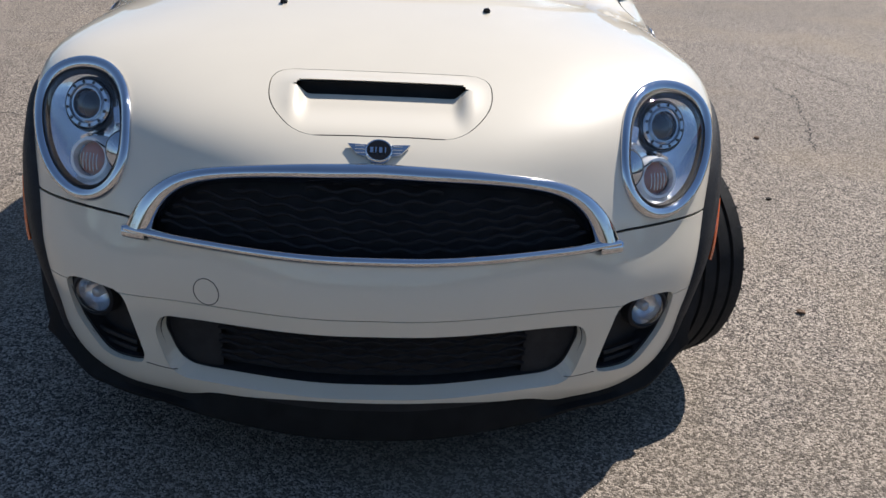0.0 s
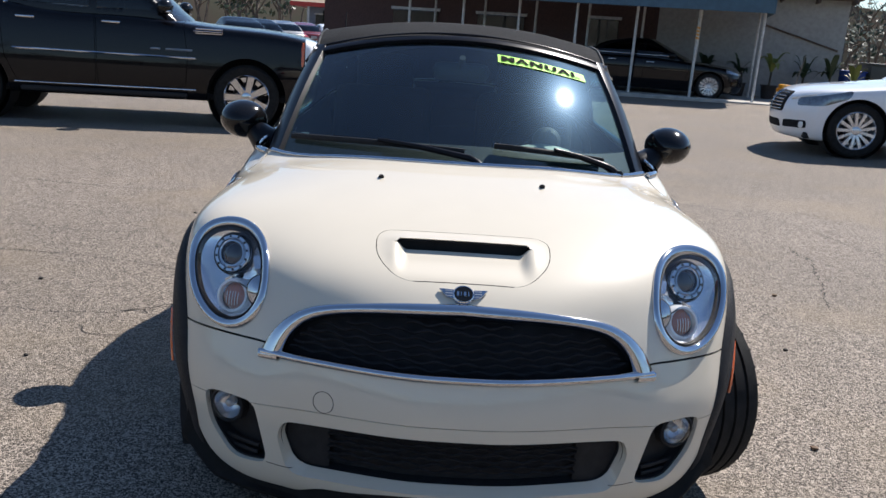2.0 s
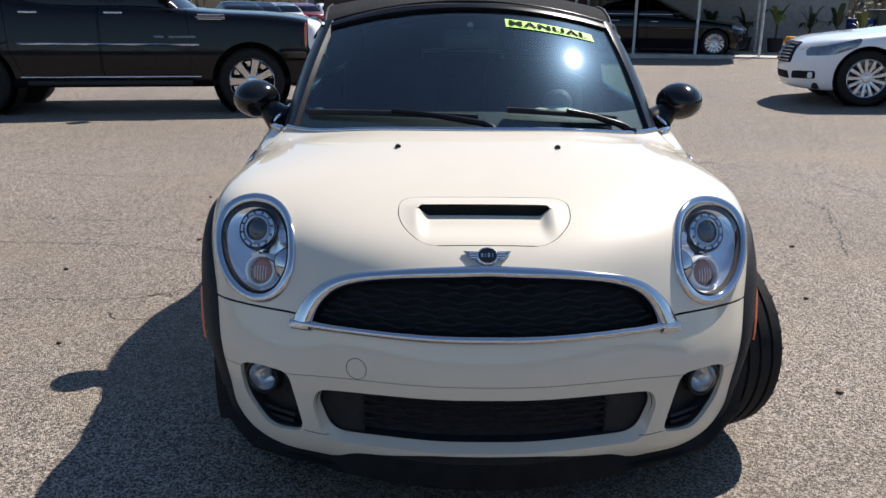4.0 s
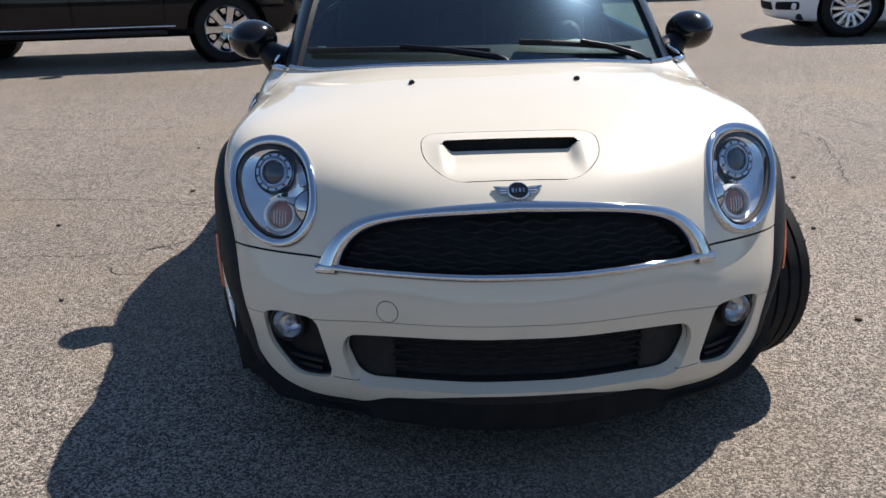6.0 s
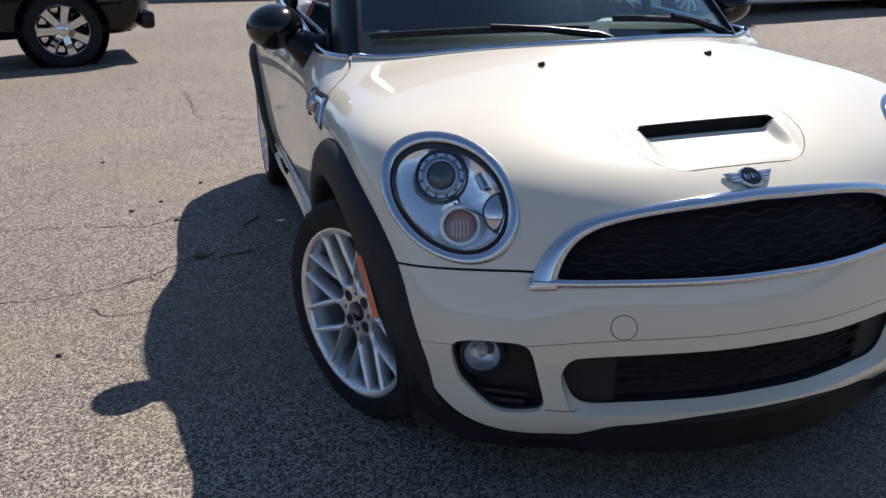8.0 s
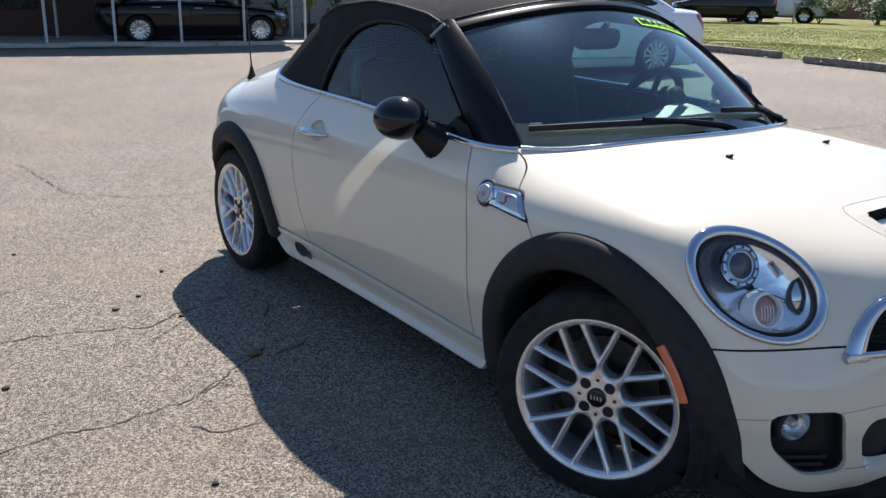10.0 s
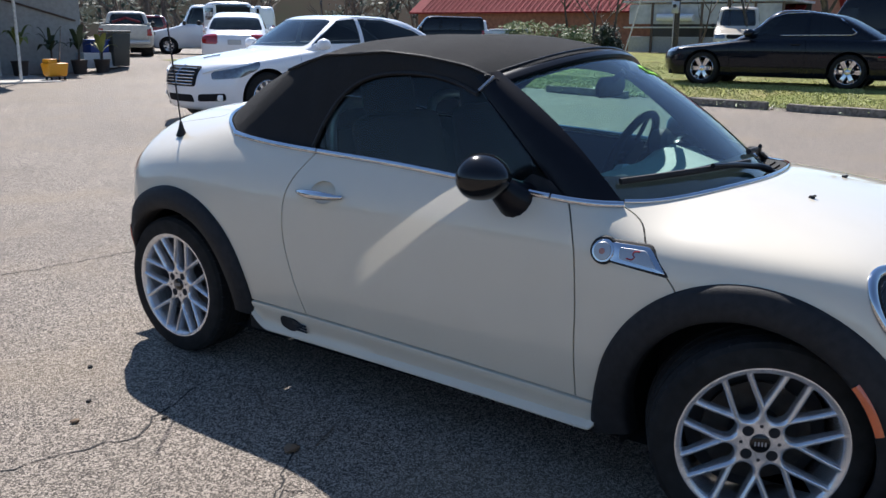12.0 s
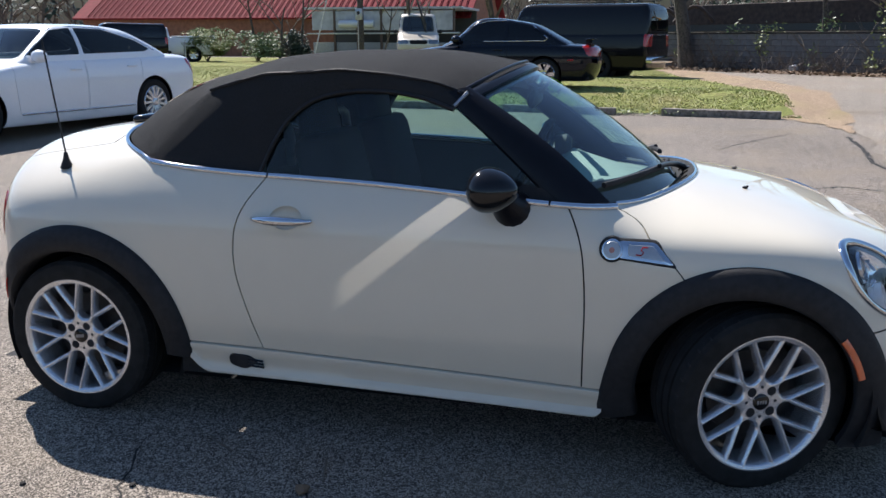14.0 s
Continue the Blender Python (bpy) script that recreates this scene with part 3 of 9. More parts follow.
def build_panels():
    sheet = skin_sheet()
    for g in (wheel_hole, cabin_hole):
        sheet = clip(sheet, lambda p: -g(p))
    core = sheet
    front = clip(sheet, lambda p: p[:, 1] - SCUTTLE(np.maximum(p[:, 2], 0.3)) + GAP)
    rest = clip(sheet, lambda p: SCUTTLE(np.maximum(p[:, 2], 0.3)) - p[:, 1] + GAP)
    hood = clip(front, lambda p: -SEAM_Z(p) + GAP)
    for g in (grille_hole, lamp_hole, scoop_hole):
        hood = clip(hood, lambda p: -g(p))
    panel("hood", hood, PAINT, roadster, "cream-white clamshell hood with round lamp openings")
    nose = clip(front, lambda p: SEAM_Z(p) + GAP)
    for g in (grille_hole, lower_hole, fog_hole):
        nose = clip(nose, lambda p: -g(p))
    nose = clip(nose, lambda p: PAINT_END(np.abs(p[:, 0])) - p[:, 2])
    crease = lambda p: p[:, 2] - (0.421 - 0.10 * p[:, 0] ** 2)
    panel("front_bumper", clip(nose, lambda p: -crease(p) + 0.0009), PAINT, roadster)
    panel("lower_bumper", clip(nose, lambda p: crease(p) + 0.0009), PAINT, roadster)
    skirt_z = lambda p: p[:, 2] - (0.272 + 0.032 * (p[:, 1] - 0.5))
    upper = clip(rest, lambda p: -skirt_z(p) + 0.0028)
    for s, side in ((-1, "right"), (1, "left")):
        own = clip(upper, lambda p: 0.3 - s * p[:, 0])
        door = clip(own, lambda p: poly_gap(DOOR, p[:, 1], p[:, 2]) + GAP)
        dish = lambda p: (np.hypot((p[:, 1] - 1.60) / 0.060, (p[:, 2] - 0.803) / 0.040) - 1) * 0.04
        door = clip(door, lambda p: -dish(p))
        panel("door", door, PAINT, roadster, "cream-white long door")
        fender = clip(own, lambda p: np.maximum(GAP - poly_gap(DOOR, p[:, 1], p[:, 2]), p[:, 1] - 1.2))
        panel("fender", fender, PAINT, roadster)
        rows = []
        for y in np.concatenate([np.linspace(0.496, 0.56, 8), np.linspace(0.60, 1.88, 40), np.linspace(1.90, 1.998, 10)]):
            zt = 0.270 + 0.032 * (y - 0.5)
            zb = 0.172 + 0.018 * (y - 0.55) + 0.022 * max(0.0, 1 - (y - 0.496) / 0.03) ** 2 + 0.060 * max(0.0, (y - 1.925) / 0.073) ** 2
            h = zt - zb
            prof = [(-0.020, zt), (0.000, zt), (0.008, zt - 0.003), (0.010, zt - 0.012), (0.009, zt - 0.30 * h), (0.003, zt - 0.52 * h), (0.007, zt - 0.70 * h), (0.020, zt - 0.82 * h), (0.026, zt - 0.90 * h), (0.025, zb + 0.004), (0.018, zb), (-0.04, zb + 0.004)]
            base = side_x(np.full(len(prof), y), np.maximum([q[1] for q in prof], 0.20), s)
            rows.append([(b[0] + s * o, y, z) for b, (o, z) in zip(base, prof)])
        for k in (0, -1):
            lid = [(x - s * 0.04, y, z) for x, y, z in rows[k]]
            rows = [lid] + rows if k == 0 else rows + [lid]
        v, f = grid_mesh(rows)
        raw("skirt", v, f, PAINT, roadster, "cream-white sculpted side skirt", 38)
    rear = clip(upper, lambda p: np.maximum(GAP - poly_gap(DOOR, p[:, 1], p[:, 2]), 1.2 - p[:, 1]))
    lid = lambda p: np.maximum(np.maximum(np.abs(p[:, 0]) - 0.50, 0.80 - p[:, 2]), 2.44 - p[:, 1])
    panel("quarter_panel", clip(rear, lambda p: GAP - lid(p)), PAINT, roadster)
    panel("trunk_lid", clip(rear, lambda p: lid(p) + GAP), PAINT, roadster)
    # dark inner shell behind the gaps
    pts, tris = clip(core, lambda p: 0.17 - p[:, 2])
    dish = lambda p: (np.hypot((p[:, 1] - 1.60) / 0.066, (p[:, 2] - 0.803) / 0.046) - 1) * 0.04
    for g in (grille_hole, lower_hole, fog_hole, lamp_hole, scoop_hole, dish):
        pts, tris = clip((pts, tris), lambda p: -g(p) - 0.004)
    inner = pts - skin_normal(pts) * 0.014
    raw("inner_shell", inner, tris, DARK, roadster)


def scoop_hole(p):
    return np.maximum(poly_gap(SCOOP, p[:, 0], p[:, 1]), 0.6 - p[:, 2])


SCOOP = rounded([(-0.229, -0.283), (0.229, -0.283), (0.227, -0.395), (0.160, -0.483), (-0.160, -0.483), (-0.227, -0.395)], 0.055, 8)
build_panels()


# ---------------------------------------------------------------- the roadster: lamps, grilles, trim
AMBER = material("amber_lamp_plastic", (0.66, 0.12, 0.03), 0.2, amount=0.08, coat=0.8)
AMBER_PALE = material("amber_bulb_behind_glass", (0.46, 0.20, 0.15), 0.20, amount=0.15, coat=0.5)
RED_LENS = material("red_lamp_plastic", (0.35, 0.012, 0.012), 0.15, amount=0.08, coat=0.8)
DARK_GLASS = material("dark_projector_glass", (0.03, 0.035, 0.045), 0.05, amount=0.05, coat=1.0)
FROST = material("frosted_lamp_glass", (0.86, 0.87, 0.88), 0.15, amount=0.05, coat=0.8)
MIRROR_BOWL = material("bright_reflector", (0.94, 0.95, 0.97), 0.13, 0.9, amount=0.03, rough_var=0.06, bump=0.9, bump_scale=22, coat=0.6)
FOG_GLASS = glass("fog_lamp_glass", (0.95, 0.96, 0.97), 0.0, 0.05)
FOG_BOWL = material("satin_lamp_reflector", (0.62, 0.63, 0.65), 0.22, 0.9, amount=0.05, scale=60, coat=0.8, bump=0.5, bump_scale=60)
BRAKE = material("brake_iron", (0.045, 0.042, 0.040), 0.5, 0.6, amount=0.2)
SATIN = material("satin_silver_plastic", (0.42, 0.43, 0.45), 0.35, 0.6, amount=0.06)
BROWN_PLASTIC = material("faded_black_plastic", (0.012, 0.012, 0.012), 0.65, amount=0.2, scale=20, bump=0.2, bump_scale=700, spec=0.15)


def solid_sheet(name, rows, thick, mat, parent, label="", smooth=35):
    """A curved sheet of real thickness."""
    verts, faces = grid_mesh(rows)
    bm = bmesh.new()
    vs = [bm.verts.new(tuple(v)) for v in verts]
    for f in faces:
        try:
            bm.faces.new([vs[i] for i in f])
        except ValueError:
            pass
    bmesh.ops.remove_doubles(bm, verts=bm.verts, dist=1e-5)
    bmesh.ops.recalc_face_normals(bm, faces=bm.faces)
    bmesh.ops.solidify(bm, geom=bm.faces[:], thickness=thick)
    return part(name, bm, mat, parent, label, smooth)


def build_flare(s, c, r_in, r_out, t0, t1, name):
    th = np.radians(np.linspace(t0, t1, 72))
    prof = [(-0.30, -0.050), (0.0, -0.004), (0.03, 0.016), (0.12, 0.026), (0.5, 0.028), (0.85, 0.020), (0.97, 0.010), (1.0, -0.004)]
    q, o = np.array(prof).T
    fade = 1 - 0.55 * smooth_step(np.degrees(th), 135, 185) if c is ARCH_F else np.ones(len(th))
    deg = np.degrees(th)
    outer = np.interp(deg, [-16, 0, 10, 150, 166, 183, 195, 207], [0.478, 0.448, r_out, r_out, 0.442, 0.449, 0.468, 0.500]) if c is ARCH_F else np.full(len(th), r_out)
    r = r_in + np.maximum(q, 0) * (outer[:, None] - r_in)
    y, z = c[0] + np.cos(th)[:, None] * r, c[1] + np.sin(th)[:, None] * r
    p = side_x(y, np.maximum(z, 0.16), s).reshape(*y.shape, 3)
    verts, faces = grid_mesh(np.stack([p[..., 0] + s * (o * fade[:, None]), y, np.maximum(z, 0.135)], -1))
    return raw(name, verts, faces, BLACK_PLASTIC, roadster, "black plastic wheel arch flare", 50)


def arch_strip(s, c, r0, r1, t0, t1, lift, mat, parent, name, label=""):
    th = np.radians(np.linspace(t0, t1, 14))
    r, o = np.array([r0, r0 + 0.003, r1 - 0.003, r1]), np.array([lift - 0.006, lift, lift, lift - 0.006])
    y, z = c[0] + np.cos(th)[:, None] * r, c[1] + np.sin(th)[:, None] * r
    p = side_x(y, z, s).reshape(*y.shape, 3)
    verts, faces = grid_mesh(np.stack([p[..., 0] + s * o, y, z], -1))
    raw(name, verts, faces, mat, parent, label, 60)


def build_arches():
    for s in (-1, 1):
        f = build_flare(s, ARCH_F, 0.335, 0.438, -16, 207, "wheel_arch_flare")
        arch_strip(s, ARCH_F, 0.342, 0.364, 140, 163.5, 0.0315, AMBER, f, "side_marker", "orange side marker lens")
        f = build_flare(s, ARCH_B, 0.340, 0.440, -28, 186, "wheel_arch_flare")
        arch_strip(s, ARCH_B, 0.38, 0.405, 18, 34, 0.034, RED_LENS, f, "side_marker", "red side marker lens")
        for c in (ARCH_F, ARCH_B):
            rows = []
            for t in np.radians(np.linspace(-22, 202, 40)):
                y, z = c[0] + 0.384 * math.cos(t), c[1] + 0.384 * math.sin(t)
                rows.append([(s * x, y, z) for x in (0.40, 0.55, 0.745)])
            verts, faces = grid_mesh(rows)
            n = len(verts)
            verts = np.concatenate([verts, [(s * 0.40, c[0], c[1])]])
            faces += [(i * 3, (i + 1) * 3, n) for i in range(39)]
            raw("wheel_well", verts, faces, DARK, roadster, smooth=True)


build_arches()


def spoke_edge(y, z):
    """How far a point of the wheel's face lies from the openings beside the spoke that points along y."""
    z = np.abs(z)
    c, q = math.cos(math.pi / 8), math.sin(math.pi / 8)
    along, off = y * c + z * q, np.abs(z * c - y * q)
    r = np.hypot(y, z)
    half = 0.0285 - 0.004 * np.clip((along - 0.09) / 0.12, 0, 1)
    slot = np.hypot(np.minimum(along - 0.0985, 0), off) - half
    fork = half + 0.0165 + 0.0012 * smooth_step(r, 0.17, 0.21) - off
    return np.minimum(np.maximum(slot, r - 0.2085), np.maximum(fork, r - 0.2085))


def spoke_mesh():
    """One eighth of the wheel's face: a forked spoke with rounded edges and deep flanks."""
    rs = np.concatenate([np.linspace(0.020, 0.066, 8), np.linspace(0.068, 0.2245, 76)])
    an = np.linspace(-math.pi / 8, math.pi / 8, 49)
    R, A = np.meshgrid(rs, an, indexing="ij")
    flat = np.stack([np.zeros(R.size), (R * np.cos(A)).ravel(), (R * np.sin(A)).ravel()], 1)
    n = len(an)
    tris = []
    for i in range(len(rs) - 1):
        for k in range(n - 1):
            a = i * n + k
            tris += [(a, a + 1, a + n + 1), (a, a + n + 1, a + n)]
    pts, tris = clip((flat, np.array(tris)), lambda p: -spoke_edge(p[:, 1], p[:, 2]))
    pts, tris = np.asarray(pts, float).copy(), np.asarray(tris)
    r, e = np.hypot(pts[:, 1], pts[:, 2]), spoke_edge(pts[:, 1], pts[:, 2])
    fall = np.clip(1 - e / 0.0085, 0, 1)
    pts[:, 0] = np.interp(r, [0.0, 0.056, 0.085, 0.115, 0.165, 0.205, 0.2245], [-0.0803, -0.0803, -0.0835, -0.0880, -0.0945, -0.0985, -0.1020]) + 0.0075 * fall ** 1.6
    edges = {(a, b): 1 for t in tris for a, b in ((t[0], t[1]), (t[1], t[2]), (t[2], t[0]))}
    rim = [(a, b) for a, b in edges if (b, a) not in edges and e[a] < 1e-4 and e[b] < 1e-4]
    used = sorted({q for ab in rim for q in ab})
    index = {q: len(pts) + k for k, q in enumerate(used)}
    deep = pts[used].copy()
    deep[:, 0] += np.interp(r[used], [0.07, 0.14, 0.22], [0.036, 0.030, 0.020])
    faces = [tuple(t) for t in tris] + [(b, a, index[a], index[b]) for a, b in rim]
    me = bpy.data.meshes.new("spoke")
    me.from_pydata([tuple(map(float, v)) for v in np.concatenate([pts, deep])], [], [tuple(map(int, f)) for f in faces])
    me.materials.append(ALLOY)
    me.shade_smooth()
    me.set_sharp_from_angle(angle=radians(50))
    return me


WHEEL_SPOKE = spoke_mesh()


def build_wheel(m, flip):
    """An alloy wheel with eight forked spokes with rounded wells between them; its outer face looks along -x."""
    w = new("wheel")
    w.parent = roadster
    w.matrix_local = m @ (pose(0, 0, 0, 0, 0, 180) if flip else Matrix())
    tread = [(-0.098, 0.218), (-0.104, 0.232), (-0.106, 0.262), (-0.101, 0.284), (-0.088, 0.2965), (-0.070, 0.2985)]
    for a in (-0.045, 0.0, 0.045):
        tread += [(a - 0.006, 0.2995), (a - 0.005, 0.292), (a + 0.005, 0.292), (a + 0.006, 0.2995)]
    tread += [(0.070, 0.2985), (0.088, 0.2965), (0.101, 0.284), (0.106, 0.262), (0.104, 0.238), (0.098, 0.222)]
    tyre = part("tyre", lathe(tread, 72, ends=False), RUBBER, w, "black low-profile tyre", smooth=30)
    # cross cuts of the tread: flush dark bars, the cuts' shade put into colour
    groove_bar = None
    for k in range(36):
        for side in (-1, 1):
            if groove_bar is None:
                groove_bar = part("tread_groove", box((0.034, 0.005, 0.004)), DARK, tyre)
                g = groove_bar
            else:
                g = new("tread_groove", groove_bar.data)
                g.parent = tyre
            g.matrix_local = Matrix.Rotation(2 * math.pi * k / 36, 4, "X") @ Matrix.Translation((side * 0.076, 0, 0.2957)) @ Matrix.Rotation(side * 0.35, 4, "Z")
    part("rim", lathe([(-0.098, 0.2240), (-0.1015, 0.2290), (-0.1035, 0.2285), (-0.1040, 0.2250), (-0.1015, 0.2195), (-0.0960, 0.2130), (-0.0860, 0.2080), (-0.030, 0.203), (0.06, 0.200), (0.09, 0.219), (0.098, 0.221)], 96, ends=False), ALLOY, w, "silver alloy rim", smooth=35)
    part("brake_disc", lathe([(0.0, 0.05), (0.0, 0.147), (0.012, 0.147), (0.012, 0.05)], 48), BRAKE, w, smooth=30)
    part("brake_drum", lathe([(-0.03, 0.0), (-0.03, 0.070), (0.012, 0.075), (0.03, 0.19), (0.06, 0.195), (0.06, 0.0)], 40), DARK, w, smooth=30)

    for i in range(8):
        spoke = new("spoke", WHEEL_SPOKE)
        spoke.parent = w
        spoke.matrix_local = Matrix.Rotation(2 * math.pi * i / 8, 4, "X")
    hub = part("hub", lathe([(-0.030, 0.066), (-0.060, 0.062), (-0.076, 0.050), (-0.0795, 0.030), (-0.0795, 0.0)], 48), ALLOY, w, smooth=40)
    cap = part("centre_cap", lathe([(-0.078, 0.0275), (-0.0845, 0.0265), (-0.0865, 0.0240), (-0.0865, 0.0)], 40), BLACK_GLOSS, hub, "black centre cap", smooth=40)
    part("cap_mark", joined(*[box((0.002, 0.0045, 0.0120), (-0.0868, y, 0), 0.0006) for y in (-0.0135, -0.0045, 0.0045, 0.0135)]), SATIN, cap)
    # bolt wells and small holes as dark discs, their shade painted on
    for k in range(4):
        a = math.pi * (0.25 + 0.5 * k)
        b = lathe([(-0.0812, 0.0155), (-0.0818, 0.0145), (-0.0795, 0.0135), (-0.0795, 0.0)], 20)
        bmesh.ops.translate(b, vec=(0, 0.048 * math.cos(a), 0.048 * math.sin(a)), verts=b.verts)
        part("wheel_bolt", b, DARK, hub, smooth=40)
        a = math.pi * 0.5 * k
        b = lathe([(-0.0806, 0.0050), (-0.0810, 0.0046), (-0.0810, 0.0)], 12)
        bmesh.ops.translate(b, vec=(0, 0.050 * math.cos(a), 0.050 * math.sin(a)), verts=b.verts)
        part("hub_hole", b, DARK, hub, smooth=40)
    return w


build_wheel(pose(-0.700, 0.034, 0.2915, 0, 0, 25), False)
build_wheel(pose(0.685, 0.0, 0.2995, 0, 0, 25), True)
build_wheel(pose(-0.700, WHEELBASE, 0.2995, -9), False)
build_wheel(pose(0.700, WHEELBASE, 0.2995), True)


# headlamps -----------------------------------------------------------------
E1, E2 = LAMP_OUT / np.linalg.norm(LAMP_OUT), LAMP_UP / np.linalg.norm(LAMP_UP)
E2 = E2 - E1 * (E1 @ E2)
E2 = E2 / np.linalg.norm(E2)


PROUD = float((skin_along(LAMP_C[None] + LAMP_N * 0.12, -LAMP_N, 0.3)[0] - LAMP_C) @ LAMP_N) - 0.006


def lamp_point(s, u, v, w):
    w = w + PROUD - 0.35 * (u * u + v * v) / 0.15
    p = LAMP_C + u * E1 + v * E2 + w * LAMP_N
    return (s * p[0], p[1], p[2])


def lamp_ring(k, n=96):
    """Points of the skin on the lamp's oval, k times its size, with the skin's normals."""
    t = np.linspace(0, 2 * np.pi, n, endpoint=False)
    p = LAMP_C + k * (np.cos(t)[:, None] * LAMP_OUT + np.sin(t)[:, None] * LAMP_UP)
    p = skin_along(p + LAMP_N * 0.12, -LAMP_N, 0.3)
    return p, skin_normal(p)


def build_headlamp(s):
    lamp = new("headlamp")
    lamp.parent = roadster
    lamp["label"] = "round headlamp with chrome ring and clear lens"
    flip = np.array([s, 1, 1])
    # lamp_ring sections: (size, lift)
    def ring_part(name, section, mat, parent, label=""):
        rows = []
        for k, h in section:
            p, n = lamp_ring(k)
            rows.append((p + n * h) * flip)
        verts, faces = grid_mesh(rows, closed_v=True)
        if s < 0:
            faces = [f[::-1] for f in faces]
        return raw(name, verts, faces, mat, parent, label, 60)

    ring_part("chrome_ring", [(1.018, -0.004), (1.016, 0.003), (0.995, 0.0095), (0.96, 0.0120), (0.90, 0.0100), (0.850, 0.001), (0.848, -0.015)], CHROME, lamp, "wide chrome headlamp ring")
    ring_part("gasket", [(0.862, -0.010), (0.850, 0.0012), (0.826, 0.0014), (0.812, -0.003), (0.806, -0.014)], BLACK_PLASTIC, lamp)
    ks = [0.815, 0.75, 0.6, 0.45, 0.3, 0.15, 0.01]
    lens = ring_part("lens", [(k, 0.0005 + 0.010 * (1 - (k / 0.815) ** 2)) for k in ks], CLEAR, lamp, "clear domed lens")
    lens.visible_shadow = False
    # reflector bowl
    ring_part("reflector", [(0.845, -0.008), (0.81, -0.020), (0.72, -0.033), (0.56, -0.046), (0.36, -0.055), (0.10, -0.058)], MIRROR_BOWL, lamp, "bright reflector bowl")

    facing = 0.42 * LAMP_N + 0.58 * np.array([0.06, -0.97, 0.22])
    facing /= np.linalg.norm(facing)
    across = np.cross([0, 0, 1], facing)
    across /= np.linalg.norm(across)
    upward = np.cross(facing, across)

    def disc(name, u, v, section, mat, parent, label="", n=40, at=(0.0, 0.0)):
        """A turned insert of the lamp, facing ahead; at shifts it within its own plane."""
        c = np.array(lamp_point(1, u, v, -0.016)) + across * at[0] + upward * at[1]
        rows = [[(c + across * r * math.cos(a) + upward * r * math.sin(a) + facing * (w + 0.016)) * flip for a in np.linspace(0, 2 * np.pi, n, endpoint=False)] for r, w in section]
        vs, fs = grid_mesh(rows, closed_v=True)
        return raw(name, vs, fs, mat, parent, label, 40)

    pu, pv, au, av = 0.030, 0.046, -0.030, -0.060
    proj = disc("projector_ring", pu, pv, [(0.053, -0.050), (0.0515, -0.018), (0.049, -0.012), (0.042, -0.012), (0.040, -0.018), (0.036, -0.020), (0.0345, -0.012), (0.032, -0.012), (0.031, -0.022)], CHROME, lamp, "chrome projector housing")
    disc("projector_groove", pu, pv, [(0.0585, -0.046), (0.0580, -0.021), (0.0545, -0.020), (0.0530, -0.040)], DARK, proj)
    disc("projector_lens", pu, pv, [(0.0315, -0.020), (0.027, -0.015), (0.018, -0.012), (0.008, -0.010), (0.001, -0.010)], DARK_GLASS, proj, "dark projector lens")
    # raised dark discs, coloured as the shade of notches in the ring
    for k in range(12):
        a = math.radians(15 + 30 * k)
        disc("projector_notch", pu, pv, [(0.0034, -0.014), (0.0032, -0.0108), (0.0005, -0.0108)], DARK, proj, n=10, at=(0.0455 * math.cos(a), 0.0455 * math.sin(a)))
    turn = disc("turn_lamp", au, av, [(0.050, -0.050), (0.047, -0.020), (0.043, -0.011), (0.037, -0.011), (0.035, -0.024)], FROST, lamp, "clear turn lamp ring")
    disc("amber_bulb", au, av, [(0.035, -0.030), (0.029, -0.021), (0.018, -0.017), (0.001, -0.015)], AMBER_PALE, turn, "pale amber bulb")
    for k in range(5):
        x = -0.016 + 0.008 * k
        h = math.sqrt(0.030 ** 2 - x ** 2) * 0.85
        c = np.array(lamp_point(1, au, av, -0.016))
        line = [(c + across * x + upward * h * q + facing * (0.0025 - 0.005 * q * q)) * flip for q in np.linspace(-1, 0.45, 7)]
        part("glass_flute", tube(line, 0.0009, 5), FROST, turn, smooth=60)
    # stepped webs of the reflector between and beside the two lamps
    for u0, v0, u1, v1, wide in ((pu - 0.050, pv - 0.058, au + 0.046, av + 0.030, 0.020), (pu + 0.060, pv - 0.030, pu + 0.062, pv - 0.110, 0.024), (pu - 0.078, pv + 0.012, pu - 0.100, pv - 0.020, 0.018)):
        d = np.array([u1 - u0, v1 - v0])
        c = np.array([-d[1], d[0]]) / np.linalg.norm(d) * wide / 2
        rows = [[lamp_point(s, u0 + d[0] * q + c[0] * e, v0 + d[1] * q + c[1] * e, w) for q in np.linspace(0, 1, 8)] for e, w in ((-1.3, -0.034), (-1.0, -0.024), (0.7, -0.020), (1.0, -0.024), (1.1, -0.034))]
        vs, fs = grid_mesh(rows)
        raw("reflector_web", vs, fs, MIRROR_BOWL, lamp, "", 35)
    # dark bar laid on the reflector, painting the shade of a crease
    line = [lamp_point(s, pu - 0.040 + (au - 0.010 - pu) * q, pv - 0.060 - 0.020 * q, -0.0165) for q in np.linspace(0, 1, 6)]
    part("reflector_crease", tube(line, 0.0018, 5), DARK, lamp)
    # half-moon washer cover at the inner edge, in a dark gap
    for name, grow, lift, mat, text in (("washer_gap", 0.005, -0.0035, BLACK_PLASTIC, ""), ("washer_cover", 0.0, 0.0, CHROME, "silver half-moon cover")):
        rows = []
